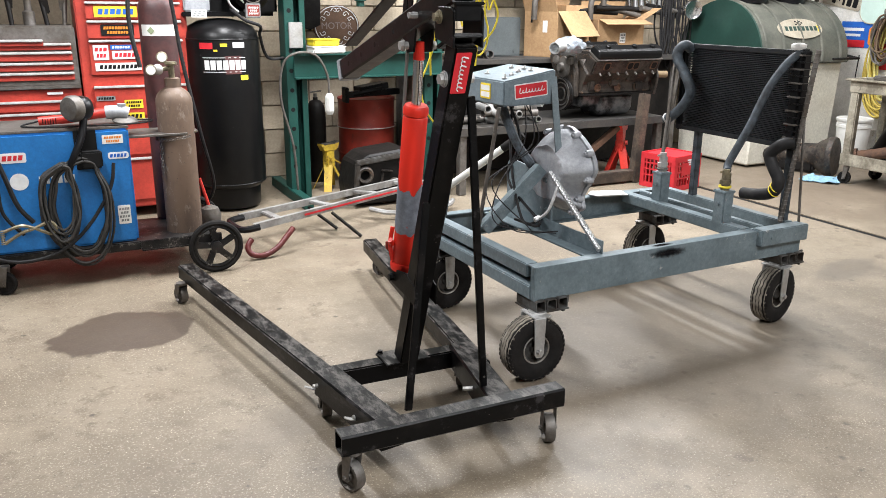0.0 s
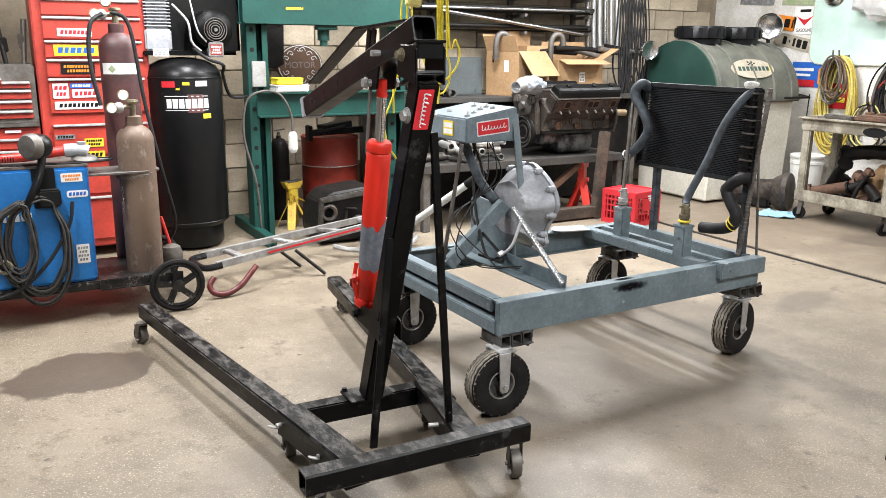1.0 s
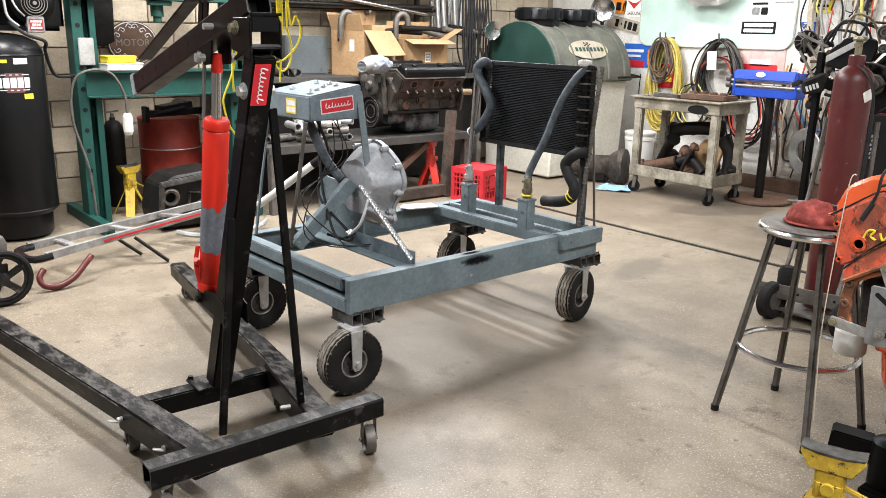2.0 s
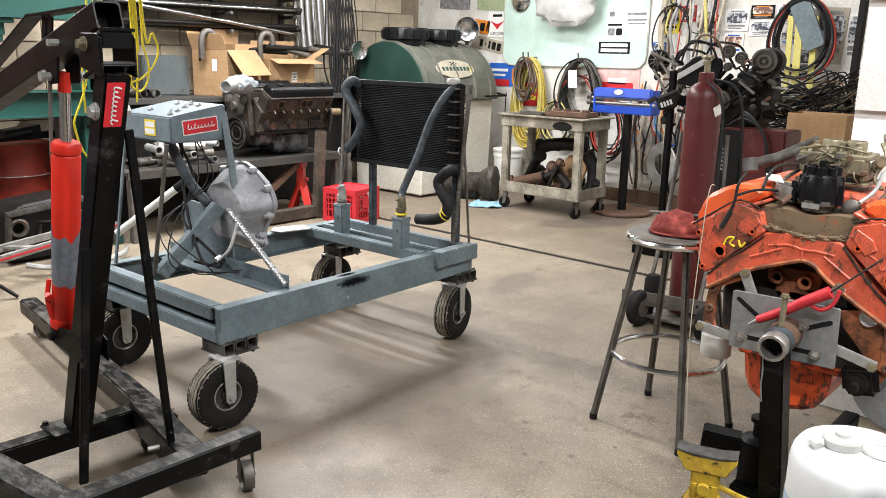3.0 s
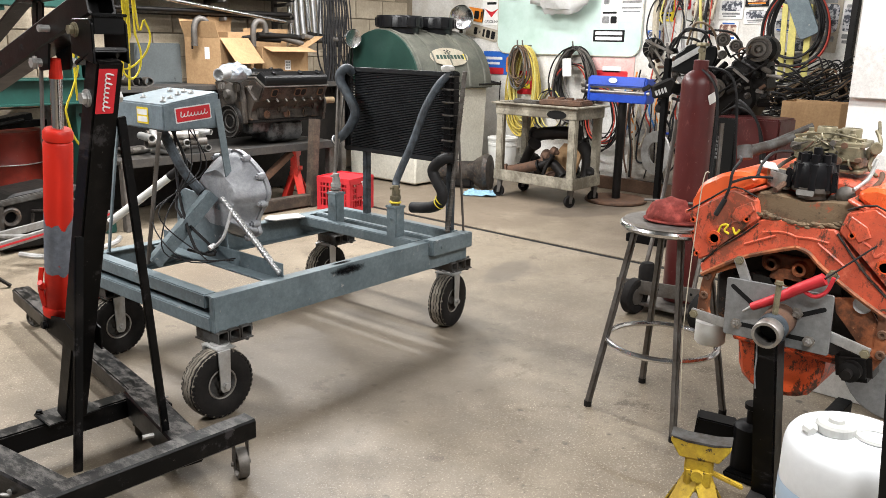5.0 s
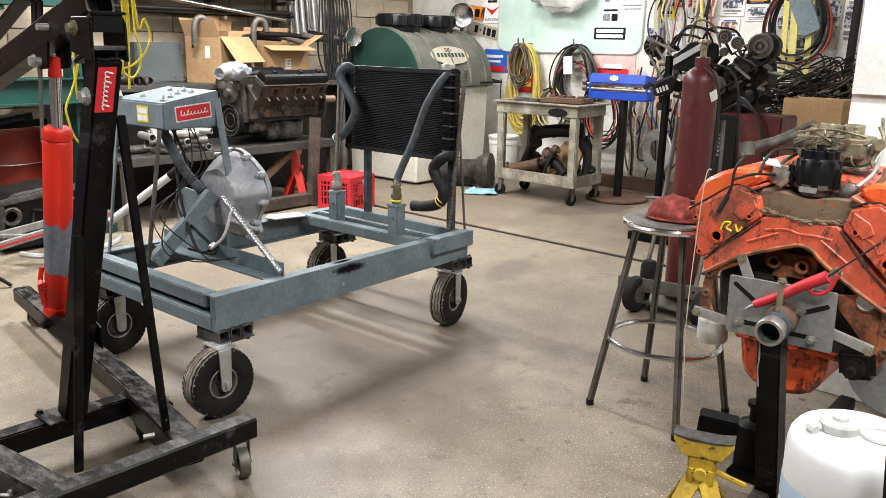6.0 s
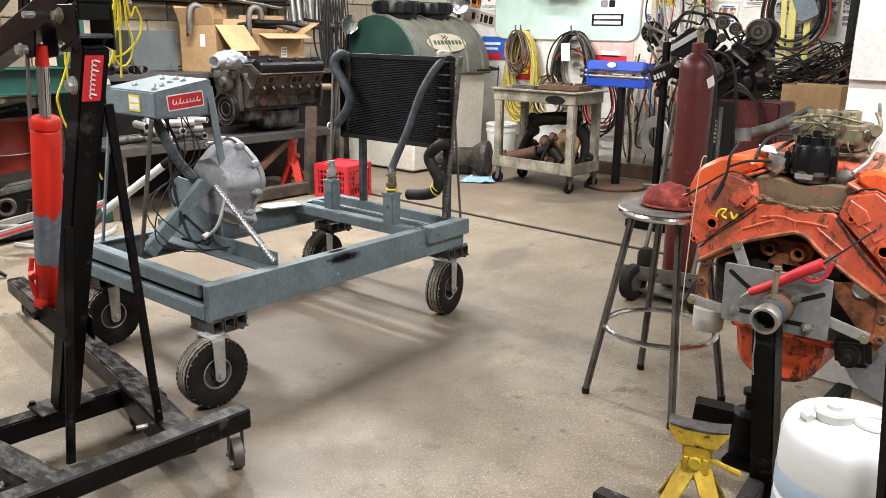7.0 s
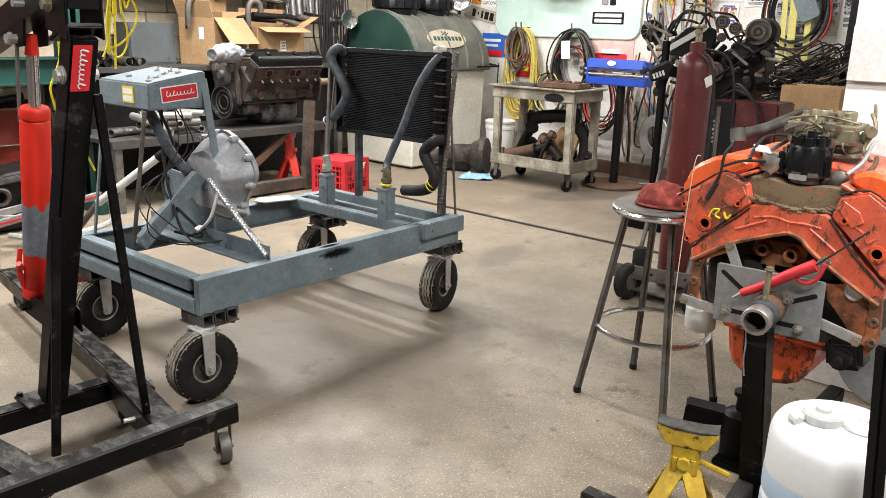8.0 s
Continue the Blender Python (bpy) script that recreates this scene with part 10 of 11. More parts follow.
box(bm, (4.95, -0.5, 0.36), (0.36, 0.46, 0.72), bev=0.01)
solid("low_stand", bm, ENGINE_BLACK, "dark steel stand under the box", "stand")


# ---- stool and cap ----
SX, SY = 1.209, -1.19
stool = thing("shop_stool", (SX, SY, 0.0), "round steel shop stool with a foot ring", "stool")
bm = bmesh.new()
lathe(bm, [(0, 0.0), (0.15, 0.0), (0.172, 0.004), (0.18, 0.014), (0.18, 0.03), (0.172, 0.04), (0.15, 0.044), (0.12, 0.04), (0, 0.038)], pose(SX, SY, 0.718), 40)
part("seat", bm, DULL_STEEL, stool, "worn grey metal seat", smooth=True)
bm = bmesh.new()
torus(bm, pose(SX, SY, 0.738), 0.176, 0.013, 44, 8)
part("seat_rim", bm, CHROME, stool, "bright rolled rim", smooth=True)
feet = ((1.058, -0.978), (1.011, -1.36), (1.352, -1.4), (1.415, -1.024))
for fx, fy in feet:
    tx, ty = SX + (fx - SX) * 0.5, SY + (fy - SY) * 0.5
    bm = bmesh.new()
    beam(bm, (fx, fy, 0.012), (tx, ty, 0.72), 0.024, 0.024, 0.006, (0, 1, 0))
    leg = part("leg", bm, DULL_STEEL, stool, smooth=True)
    bm = bmesh.new()
    rod(bm, (fx, fy, 0), (fx, fy, 0.022), 0.015, n=12)
    part("foot", bm, RUBBER, leg)
bm = bmesh.new()
torus(bm, pose(SX, SY, 0.285), 0.205, 0.011, 44, 8)
part("foot_ring", bm, CHROME, stool, "bright steel foot ring", smooth=True)
cap = thing("cloth_cap", (1.17, -1.2, 0.762), "faded red cloth cap lying on the stool", "cap")
bm = bmesh.new()
bmesh.ops.create_icosphere(bm, subdivisions=4, radius=0.085, matrix=Matrix.Translation((1.185, -1.185, 0.775)) @ Matrix.Diagonal((0.95, 1.0, 0.78, 1)))
bmesh.ops.delete(bm, geom=[v for v in bm.verts if v.co.z < 0.762], context="VERTS")
for v in bm.verts:
    d = v.co - Vector((1.185, -1.185, 0.76))
    v.co += d * (0.18 * noise.noise(v.co * 22) + 0.08 * noise.noise(v.co * 50))
    v.co.z = max(v.co.z, 0.763)
part("crown", bm, CLOTH, cap, smooth=True)
bm = bmesh.new()
slab(bm, [(0.09 * math.cos(radians(a)) * (1 + 0.75 * max(0, math.cos(radians(a + 60)))), 0.09 * math.sin(radians(a)) * (1 + 0.75 * max(0, math.cos(radians(a + 60))))) for a in range(0, 360, 12)], 0.007, pose(1.185, -1.185, 0.763), 0.002)
part("brim", bm, CLOTH, cap)

# ---- orange V8 on an engine stand ----
EX, EY = 0.9, -1.726
eng = thing("orange_engine", (EX + 0.3, EY, 0.3), "greasy orange V8 engine bolted to an engine stand", "engine")
M = Matrix(((0, 0, -1, EX), (-1, 0, 0, EY), (0, 1, 0, 0), (0, 0, 0, 1)))


def back(depth):
    """The engine's rear plane, depth metres further in."""
    return M @ Matrix.Translation((0, 0, -depth))


RUSTORANGE = mat("rusty_orange_iron", (0.36, 0.12, 0.05), 0.55, 0.1, col2=(0.13, 0.055, 0.03), scale=14, amount=0.9, spots=(0.42, 0.2, 0.1), spot_scale=22, spot_level=0.63, bump=0.5, bscale=50, spec=0.3)
CB, A0 = 0.62, 0.0


def mirrored(pts, s):
    return [(A0 + s * u, v) for u, v in pts]


# Recess darkened in its colour: near-black with rust-brown spots.
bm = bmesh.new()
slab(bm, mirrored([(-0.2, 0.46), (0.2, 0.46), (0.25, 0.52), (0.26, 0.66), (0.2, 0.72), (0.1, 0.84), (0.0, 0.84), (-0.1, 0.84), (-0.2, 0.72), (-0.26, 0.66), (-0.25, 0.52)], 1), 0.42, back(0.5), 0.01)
block = part("block", bm, DARK_CAVITY, eng, "near-black cast iron block")
BANK = [(-0.113, 0.873), (-0.056, 0.886), (0.003, 0.866), (0.06, 0.874), (0.102, 0.879), (0.164, 0.81), (0.216, 0.756), (0.278, 0.705), (0.268, 0.652), (0.181, 0.699),
        (0.08, 0.763), (0.04, 0.798), (0.003, 0.808), (-0.067, 0.783), (-0.165, 0.741), (-0.276, 0.668), (-0.288, 0.7), (-0.22, 0.776)]
bm = bmesh.new()
slab(bm, BANK, 0.08, back(0.08), 0.006)
bank = part("bank_face", bm, ORANGE, eng, "chipped orange bank end with brown grease")
for pts in (BANK[8:13], BANK[12:16]):
    bm = bmesh.new()
    tube(bm, [back(-0.003) @ Vector((u, v, 0)) for u, v in pts], 0.007, 6, 3)
    part("gasket_edge", bm, RUSTORANGE, bank, "dirty brown casting rim", smooth=True)
for s0, pts, r in ((1, ((0.11, 0.868), (0.164, 0.802), (0.212, 0.752), (0.272, 0.7)), 0.0035), (-1, ((-0.115, 0.862), (-0.165, 0.815), (-0.222, 0.77), (-0.28, 0.708)), 0.0025)):
    bm = bmesh.new()
    tube(bm, [back(-0.003) @ Vector((u, v, 0)) for u, v in pts], r, 6, 3)
    part("gasket_line", bm, DARK_CAVITY, bank, "oily black gasket line", smooth=True)
# shallow casting webs and bosses on the bank end
for pts in (((-0.1, 0.835), (-0.04, 0.846), (0.0, 0.838), (0.04, 0.84), (0.09, 0.835)), ((0.0, 0.838), (0.0, 0.815)), ((-0.15, 0.79), (-0.06, 0.832)), ((0.14, 0.775), (0.06, 0.83))):
    bm = bmesh.new()
    tube(bm, [back(0.001) @ Vector((u, v, 0)) for u, v in pts], 0.005, 6, 4)
    part("casting_rib", bm, ORANGE, bank, smooth=True)
HEAD = [(0.113, 0.873), (0.129, 0.933), (0.201, 0.956), (0.332, 0.87), (0.338, 0.852), (0.31, 0.83), (0.308, 0.81), (0.326, 0.792), (0.304, 0.744), (0.29, 0.712), (0.256, 0.741), (0.22, 0.778)]
COVER = [(0.15, 0.962), (0.345, 0.862), (0.338, 0.9), (0.33, 0.934), (0.311, 0.962), (0.25, 0.998), (0.19, 1.008), (0.152, 1.0), (0.135, 0.98)]
for s in (-1, 1):
    bm = bmesh.new()
    slab(bm, mirrored(HEAD, s), 0.5, back(0.494), 0.006)
    head = part("cylinder_head", bm, ORANGE, eng, "greasy orange cylinder head")
    for u, v, r in ((0.244, 0.794, 0.024), (0.318, 0.842, 0.009), (0.296, 0.735, 0.009), (0.15, 0.87, 0.01), (0.315, 0.8, 0.007)):
        bm = bmesh.new()
        lathe(bm, [(r * 0.55, 0), (r, 0), (r, 0.008), (r * 0.6, 0.008), (r * 0.55, 0.0)], back(-0.005) @ Matrix.Translation((s * u, v, 0)), 18)
        hole = part("bolt_boss", bm, ORANGE_OILY, head, smooth=True)
        bm = bmesh.new()
        lathe(bm, [(0, 0), (r * 0.55, 0)], back(-0.0085) @ Matrix.Translation((s * u, v, 0)), 14)
        part("hole", bm, INK, hole)
    bm = bmesh.new()
    tube(bm, [back(-0.004) @ Vector((s * u, v, 0)) for u, v in ((0.13, 0.9), (0.16, 0.868), (0.2, 0.845), (0.215, 0.82), (0.235, 0.835))], 0.005, 6, 4)
    part("casting_rib", bm, ORANGE, head, smooth=True)
    bm = bmesh.new()
    slab(bm, mirrored([(0.128, 0.9), (0.142, 0.925), (0.186, 0.9), (0.2, 0.872), (0.17, 0.852)], s), 0.006, back(-0.005), 0.002)
    part("gasket_pad", bm, ORANGE, head)
    bm = bmesh.new()
    tube(bm, [back(-0.004) @ Vector((s * u, v, 0)) for u, v in ((0.128, 0.94), (0.2, 0.962), (0.27, 0.918), (0.342, 0.866))], 0.003, 6, 3)
    part("cover_gasket", bm, DARK_CAVITY, head, "dark cover gasket", smooth=True)
    bm = bmesh.new()
    slab(bm, mirrored(COVER, s), 0.5, back(0.52), 0.016)
    cover = part("valve_cover", bm, ORANGE_CLEAN, eng, "scraped bright orange valve cover", smooth=True)
    bm = bmesh.new()
    slab(bm, mirrored([(0.122, 0.962), (0.126, 0.972), (0.352, 0.868), (0.35, 0.855)], s), 0.53, back(0.526), 0.003)
    part("cover_rim", bm, ORANGE, cover)
    bm = bmesh.new()
    slab(bm, mirrored([(0.272, 0.684), (0.15, 0.735), (0.146, 0.722), (0.238, 0.678), (0.246, 0.637), (0.25, 0.56), (0.235, 0.53), (0.259, 0.518), (0.284, 0.55), (0.278, 0.63)], s), 0.014, back(0.02), 0.003)
    flange = part("flange_ear", bm, RUSTORANGE, eng, "tan rusty bell housing flange")
    for u, v in ((0.258, 0.665), (0.263, 0.6), (0.266, 0.54)):
        bm = bmesh.new()
        lathe(bm, [(0, 0.001), (0.006, 0.001), (0.006, 0.006), (0.012, 0.006), (0.014, 0.0)], back(0.005) @ Matrix.Translation((s * u, v, 0)), 12)
        part("bolt_hole", bm, RUSTY, flange)
# plate with the round core plug, low on one side
bm = bmesh.new()
slab(bm, [(0.12, 0.675), (0.2, 0.69), (0.25, 0.62), (0.275, 0.53), (0.25, 0.48), (0.2, 0.56), (0.13, 0.63)], 0.012, back(0.03), 0.003)
side = part("side_casting", bm, RUSTORANGE, block, "rust-brown side casting")
bm = bmesh.new()
lathe(bm, [(0, 0.002), (0.02, 0.002), (0.026, 0.01), (0.024, 0.0)], back(0.018) @ Matrix.Translation((0.2, 0.673, 0)), 22)
part("core_plug", bm, ZINC, block, "bright core plug", smooth=True)
for u, v, r, h in ((-0.08, 0.73, 0.024, 0.03), (0.004, 0.729, 0.026, 0.03), (-0.15, 0.62, 0.02, 0.02), (0.0, CB, 0.055, 0.02)):
    bm = bmesh.new()
    lathe(bm, [(r * 0.45, h * 0.5), (r * 0.5, h), (r * 0.8, h), (r, h * 0.6), (r, 0)], back(0.075) @ Matrix.Translation((u, v, 0)), 18)
    lathe(bm, [(0, h * 0.5), (r * 0.45, h * 0.5)], back(0.075) @ Matrix.Translation((u, v, 0)), 14)
    part("oil_plug", bm, RUSTORANGE, block, smooth=True)
bm = bmesh.new()
slab(bm, rounded(0.16, 0.06, 0.025), 0.015, back(0.078) @ Matrix.Translation((-0.036, 0.733, 0)), 0.005)
slab(bm, ellipse(0.1, 0.07, 20), 0.01, back(0.07) @ Matrix.Translation((-0.036, 0.69, 0)), 0.003)
part("gallery_boss", bm, RUSTORANGE, block)
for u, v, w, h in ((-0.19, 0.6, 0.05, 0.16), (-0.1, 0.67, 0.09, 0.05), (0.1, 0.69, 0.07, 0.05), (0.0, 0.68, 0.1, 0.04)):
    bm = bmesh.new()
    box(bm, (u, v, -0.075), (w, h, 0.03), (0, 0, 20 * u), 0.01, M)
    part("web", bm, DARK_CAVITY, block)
# grease-caked valley shelf and intake end
bm = bmesh.new()
slab(bm, mirrored([(-0.155, 0.955), (-0.12, 0.885), (0.0, 0.86), (0.12, 0.885), (0.155, 0.955), (0.08, 0.95), (0.0, 0.935), (-0.08, 0.95)], 1), 0.12, back(0.14), 0.006)
valley = part("valley_shelf", bm, GREASE, eng, "caked brown grease along the valley")
bm = bmesh.new()
slab(bm, mirrored([(-0.13, 0.93), (0.13, 0.93), (0.15, 0.985), (0.08, 1.0), (-0.08, 1.0), (-0.15, 0.985)], 1), 0.36, back(0.5), 0.012)
manifold = part("intake_manifold", bm, ORANGE, eng, "greasy orange intake manifold")
rnd = random.Random(17)
for k in range(60):
    bm = bmesh.new()
    u = -0.132 + 0.0045 * k
    v = 0.872 + 0.17 * abs(u) + rnd.uniform(-0.006, 0.01)
    bmesh.ops.create_icosphere(bm, subdivisions=1, radius=rnd.uniform(0.005, 0.012), matrix=back(rnd.uniform(-0.004, 0.02)) @ Matrix.Translation((A0 + u, v - 0.004, 0)) @ Matrix.Diagonal((1.5, 0.7, 0.5, 1)))
    part("grease_clot", bm, GREASE, valley)
bm = bmesh.new()
for pts in (((-0.235, 0.815), (-0.225, 0.838), (-0.205, 0.842), (-0.215, 0.824), (-0.2, 0.815)), ((-0.19, 0.838), (-0.18, 0.818), (-0.168, 0.834))):
    tube(bm, [back(-0.007) @ Vector((u, v, 0)) for u, v in pts], 0.0035, 6)
part("chalk_mark", bm, INK_YELLOW, eng, "yellow paint mark")
# oil pan and filter
bm = bmesh.new()
slab(bm, [(-0.165, 0.47), (0.108, 0.49), (0.107, 0.4), (0.085, 0.345), (0.055, 0.32), (-0.026, 0.302), (-0.09, 0.31), (-0.125, 0.325), (-0.15, 0.36)], 0.4, back(0.46), 0.028)
pan = part("oil_pan", bm, ORANGE_OILY, eng, "oily orange sump with black streaks", smooth=True)
bm = bmesh.new()
lathe(bm, [(0, 0), (0.044, 0.0), (0.05, 0.008), (0.05, 0.075), (0.04, 0.085), (0, 0.085)], pose(EX + 0.1, EY + 0.268, 0.41), 24)
part("oil_filter", bm, WHITE_PLASTIC, eng, "white oil filter", smooth=True)
bm = bmesh.new()
box(bm, (0.2, 0.482, -0.05), (0.1, 0.09, 0.1), (0, 0, 10), 0.015, M)
lathe(bm, [(0.0, 0), (0.03, 0), (0.03, 0.03), (0.014, 0.035), (0.014, 0.06), (0, 0.06)], M @ Matrix.Translation((0.2, 0.478, 0.0)), 18)
part("starter", bm, ENGINE_BLACK, eng, "black starter nose", smooth=True)
bm = bmesh.new()
box(bm, (0.01, 0.472, -0.27), (0.36, 0.014, 0.46), (0, 0, 0), 0.004, M)
part("pan_rail", bm, ORANGE_OILY, pan)
# distributor
DX, DY = 1.0, -1.724
bm = bmesh.new()
lathe(bm, [(0, 0), (0.036, 0), (0.036, 0.01), (0.027, 0.014), (0.027, 0.045), (0.044, 0.05), (0.046, 0.07), (0.06, 0.072), (0.062, 0.085), (0, 0.085)], pose(DX, DY, 0.894), 24)
dist = part("distributor", bm, DULL_STEEL, eng, "grey distributor housing", smooth=True)
bm = bmesh.new()
lathe(bm, [(0, 0), (0.06, 0), (0.063, 0.012), (0.058, 0.06), (0.052, 0.075), (0, 0.08)], pose(DX, DY, 0.979), 28)
part("distributor_cap", bm, BAKELITE, dist, "black distributor cap with towers", smooth=True)
for k in range(8):
    bm = bmesh.new()
    a = 2 * math.pi * k / 8 + 0.2
    q = Vector((DX + 0.041 * math.cos(a), DY + 0.041 * math.sin(a), 1.032))
    lathe(bm, [(0.013, 0), (0.0125, 0.045), (0.006, 0.046), (0.006, 0.03), (0, 0.03)], pose(q.x, q.y, q.z), 12)
    rod(bm, (DX + 0.054 * math.cos(a), DY + 0.054 * math.sin(a), 0.974), (DX + 0.05 * math.cos(a), DY + 0.05 * math.sin(a), 1.048), 0.0125, n=10)
    part("tower", bm, BAKELITE, dist, smooth=True)
bm = bmesh.new()
lathe(bm, [(0.013, 0), (0.0125, 0.05), (0.006, 0.05), (0, 0.035)], pose(DX, DY, 1.044), 12)
part("tower", bm, BAKELITE, dist, smooth=True)
bm = bmesh.new()
slab(bm, rounded(0.05, 0.016, 0.003), 0.002, facing((DX - 0.061, DY + 0.004, 0.965), (-1, 0, 0)))
part("label", bm, ZINC, dist, "dull worn metal label")
for s0 in (-1, 1):
    bm = bmesh.new()
    box(bm, (DX - 0.03, DY + s0 * 0.066, 1.0), (0.014, 0.016, 0.06), bev=0.003)
    part("cap_clip", bm, BAKELITE, dist)
bm = bmesh.new()
lathe(bm, [(0, 0), (0.016, 0), (0.026, 0.004), (0.028, 0.008), (0.025, 0.012), (0.018, 0.014), (0.012, 0.018), (0, 0.018)], along((0.985, -1.822, 0.965), (0.3, -1.8, 0.99)), 26)
tube(bm, [(0.99, -1.82, 0.965), (DX, DY - 0.05, 0.945)], 0.012, 8)
part("vacuum_can", bm, DULL_STEEL, dist, "round vacuum canister", smooth=True)
# carburettor
KX, KY, KZ = 1.17, -1.72, 1.045
bm = bmesh.new()
slab(bm, rounded(0.15, 0.19, 0.03), 0.05, pose(KX, KY, KZ - 0.02), 0.006)
carb = part("carburettor", bm, CARB, eng, "dull gold four-barrel carburettor")
bm = bmesh.new()
slab(bm, rounded(0.17, 0.21, 0.012), 0.01, pose(KX, KY, KZ - 0.03), 0.002)
part("base_flange", bm, CARB, carb)
bm = bmesh.new()
slab(bm, [(-0.08, -0.1), (0.05, -0.1), (0.075, -0.06), (0.075, 0.06), (0.05, 0.1), (-0.08, 0.1), (-0.085, 0.05), (-0.07, 0.0), (-0.085, -0.05)], 0.018, pose(KX, KY, KZ + 0.045), 0.004)
part("bowl_cover", bm, CARB, carb)
for s in (-1, 1):
    bm = bmesh.new()
    slab(bm, rounded(0.06, 0.075, 0.012), 0.045, pose(KX - 0.055, KY + s * 0.058, KZ + 0.005), 0.006)
    part("float_bowl", bm, CARB, carb)
    bm = bmesh.new()
    lathe(bm, [(0.024, 0), (0.029, 0), (0.03, 0.03), (0.028, 0.034), (0.024, 0.034)], pose(KX + 0.03, KY + s * 0.036, KZ + 0.062), 22)
    part("air_horn", bm, CARB, carb, smooth=True)
    bm = bmesh.new()
    lathe(bm, [(0.0, 0), (0.012, 0), (0.012, 0.02), (0.008, 0.024), (0.008, 0.034), (0, 0.034)], pose(KX - 0.05, KY + s * 0.06, KZ + 0.062), 12)
    part("fuel_inlet", bm, CARB, carb, smooth=True)
    bm = bmesh.new()
    box(bm, (KX - 0.01, KY + s * 0.108, KZ + 0.03), (0.05, 0.018, 0.04), bev=0.006)
    part("side_boss", bm, CARB, carb)
rnd = random.Random(61)
for k in range(26):
    bm = bmesh.new()
    y = KY - 0.105 + 0.21 * rnd.random()
    q = Vector((KX - 0.088 - 0.012 * rnd.random(), y, KZ - 0.02 + 0.08 * rnd.random()))
    r = rnd.uniform(0.005, 0.013)
    if k % 3 == 0:
        box(bm, q, (0.03, r * 2.2, r * 1.6), (rnd.uniform(-10, 10), 0, 0), 0.002)
    elif k % 3 == 1:
        lathe(bm, [(0, 0), (r * 0.7, 0), (r * 0.7, 0.008), (r, 0.008), (r, 0.014), (0, 0.014)], along(q, q + Vector((-1, 0, 0))), 12)
    else:
        tube(bm, [q, q + Vector((-0.012, rnd.uniform(-0.03, 0.03), 0.012)), q + Vector((-0.006, rnd.uniform(-0.05, 0.05), 0.03))], 0.003, 6)
    part("fitting", bm, (CARB, CARB, DULL_STEEL, CARB, RUSTY)[k % 5], carb, smooth=k % 3 > 0)
# Black bar paints the shade between carburettor body and base.
bm = bmesh.new()
box(bm, (KX - 0.068, KY, KZ - 0.014), (0.03, 0.16, 0.014), bev=0.002)
part("dark_gap_bar", bm, INK, carb, "black bar painting the shaded gap above the base")
for k in range(9):
    bm = bmesh.new()
    bolt(bm, (KX - 0.068 + 0.06 * (k // 5), KY - 0.085 + 0.0425 * (k % 5), KZ + 0.063), (0, 0, 1), 0.006, 0.007)
    part("screw", bm, CARB, carb)
bm = bmesh.new()
box(bm, (KX + 0.03, KY, KZ + 0.075), (0.07, 0.012, 0.03), bev=0.003)
tube(bm, [(KX - 0.07, KY - 0.1, KZ + 0.07), (KX - 0.075, KY, KZ + 0.085), (KX - 0.07, KY + 0.1, KZ + 0.07)], 0.004, 6)
part("choke_rod", bm, CARB, carb)
bm = bmesh.new()
tube(bm, [(KX - 0.03, KY - 0.12, KZ + 0.1), (KX - 0.05, KY - 0.14, KZ + 0.06), (KX - 0.06, KY - 0.12, KZ + 0.0), (KX - 0.08, KY - 0.15, KZ - 0.03)], 0.006, 6)
tube(bm, [(KX + 0.03, KY - 0.11, KZ + 0.12), (KX - 0.03, KY - 0.13, KZ + 0.09)], 0.005, 6)
lathe(bm, [(0, 0), (0.016, 0), (0.019, 0.005), (0.016, 0.01), (0, 0.01)], along((KX - 0.06, KY - 0.13, KZ + 0.05), (KX - 0.3, KY - 0.3, KZ + 0.05)), 16)
part("linkage", bm, CARB, carb, "throttle linkage", smooth=True)
bm = bmesh.new()
lathe(bm, [(0.032, 0), (0.036, 0), (0.036, 0.045), (0.032, 0.045), (0.032, 0)], pose(EX + 0.09, EY + 0.1, 0.968, 10, 0, 0), 24)
part("hose_ring", bm, STEEL, eng, smooth=True)
bm = bmesh.new()
tube(bm, [(1.116, -1.463, 1.045), (1.16, -1.5, 1.06), (1.302, -1.605, 1.131)], [0.015, 0.009], 10)
rod(bm, (1.09, -1.475, 1.025), (1.1, -1.465, 1.066), 0.024, n=18)
tube(bm, [(1.1, -1.47, 1.045), (1.2, -1.54, 1.075), (1.24, -1.57, 1.095)], [0.02, 0.014, 0.017], 12)
solid("ratchet_wrench", bm, MOUNT_STEEL, "grey ratchet wrench lying on the engine", "wrench", smooth=True)
bm = bmesh.new()
slab(bm, [(-0.04, -0.02), (0.05, -0.025), (0.045, 0.02), (-0.03, 0.025)], 0.004, pose(1.02, -1.58, 1.02, 8, -6, 30))
solid("card_tag", bm, PAPER, "scrap of card lying on the engine", "tag")
bm = bmesh.new()
tube(bm, [(0.98, -1.5, 1.045), (0.9, -1.535, 1.045), (0.875, -1.524, 1.01), (0.875, -1.519, 0.961), (0.875, -1.507, 0.924), (0.873, -1.494, 0.89)], 0.0045, 8)
rod(bm, (0.876, -1.509, 0.925), (0.872, -1.486, 0.872), 0.008, n=10)
tube(bm, [(0.875, -1.517, 0.975), (0.9, -1.563, 0.995), (0.93, -1.6, 0.998), (1.02, -1.64, 0.985)], 0.0045, 6)
part("plug_lead", bm, HOSE, eng, "loose black lead", smooth=True)
bm = bmesh.new()
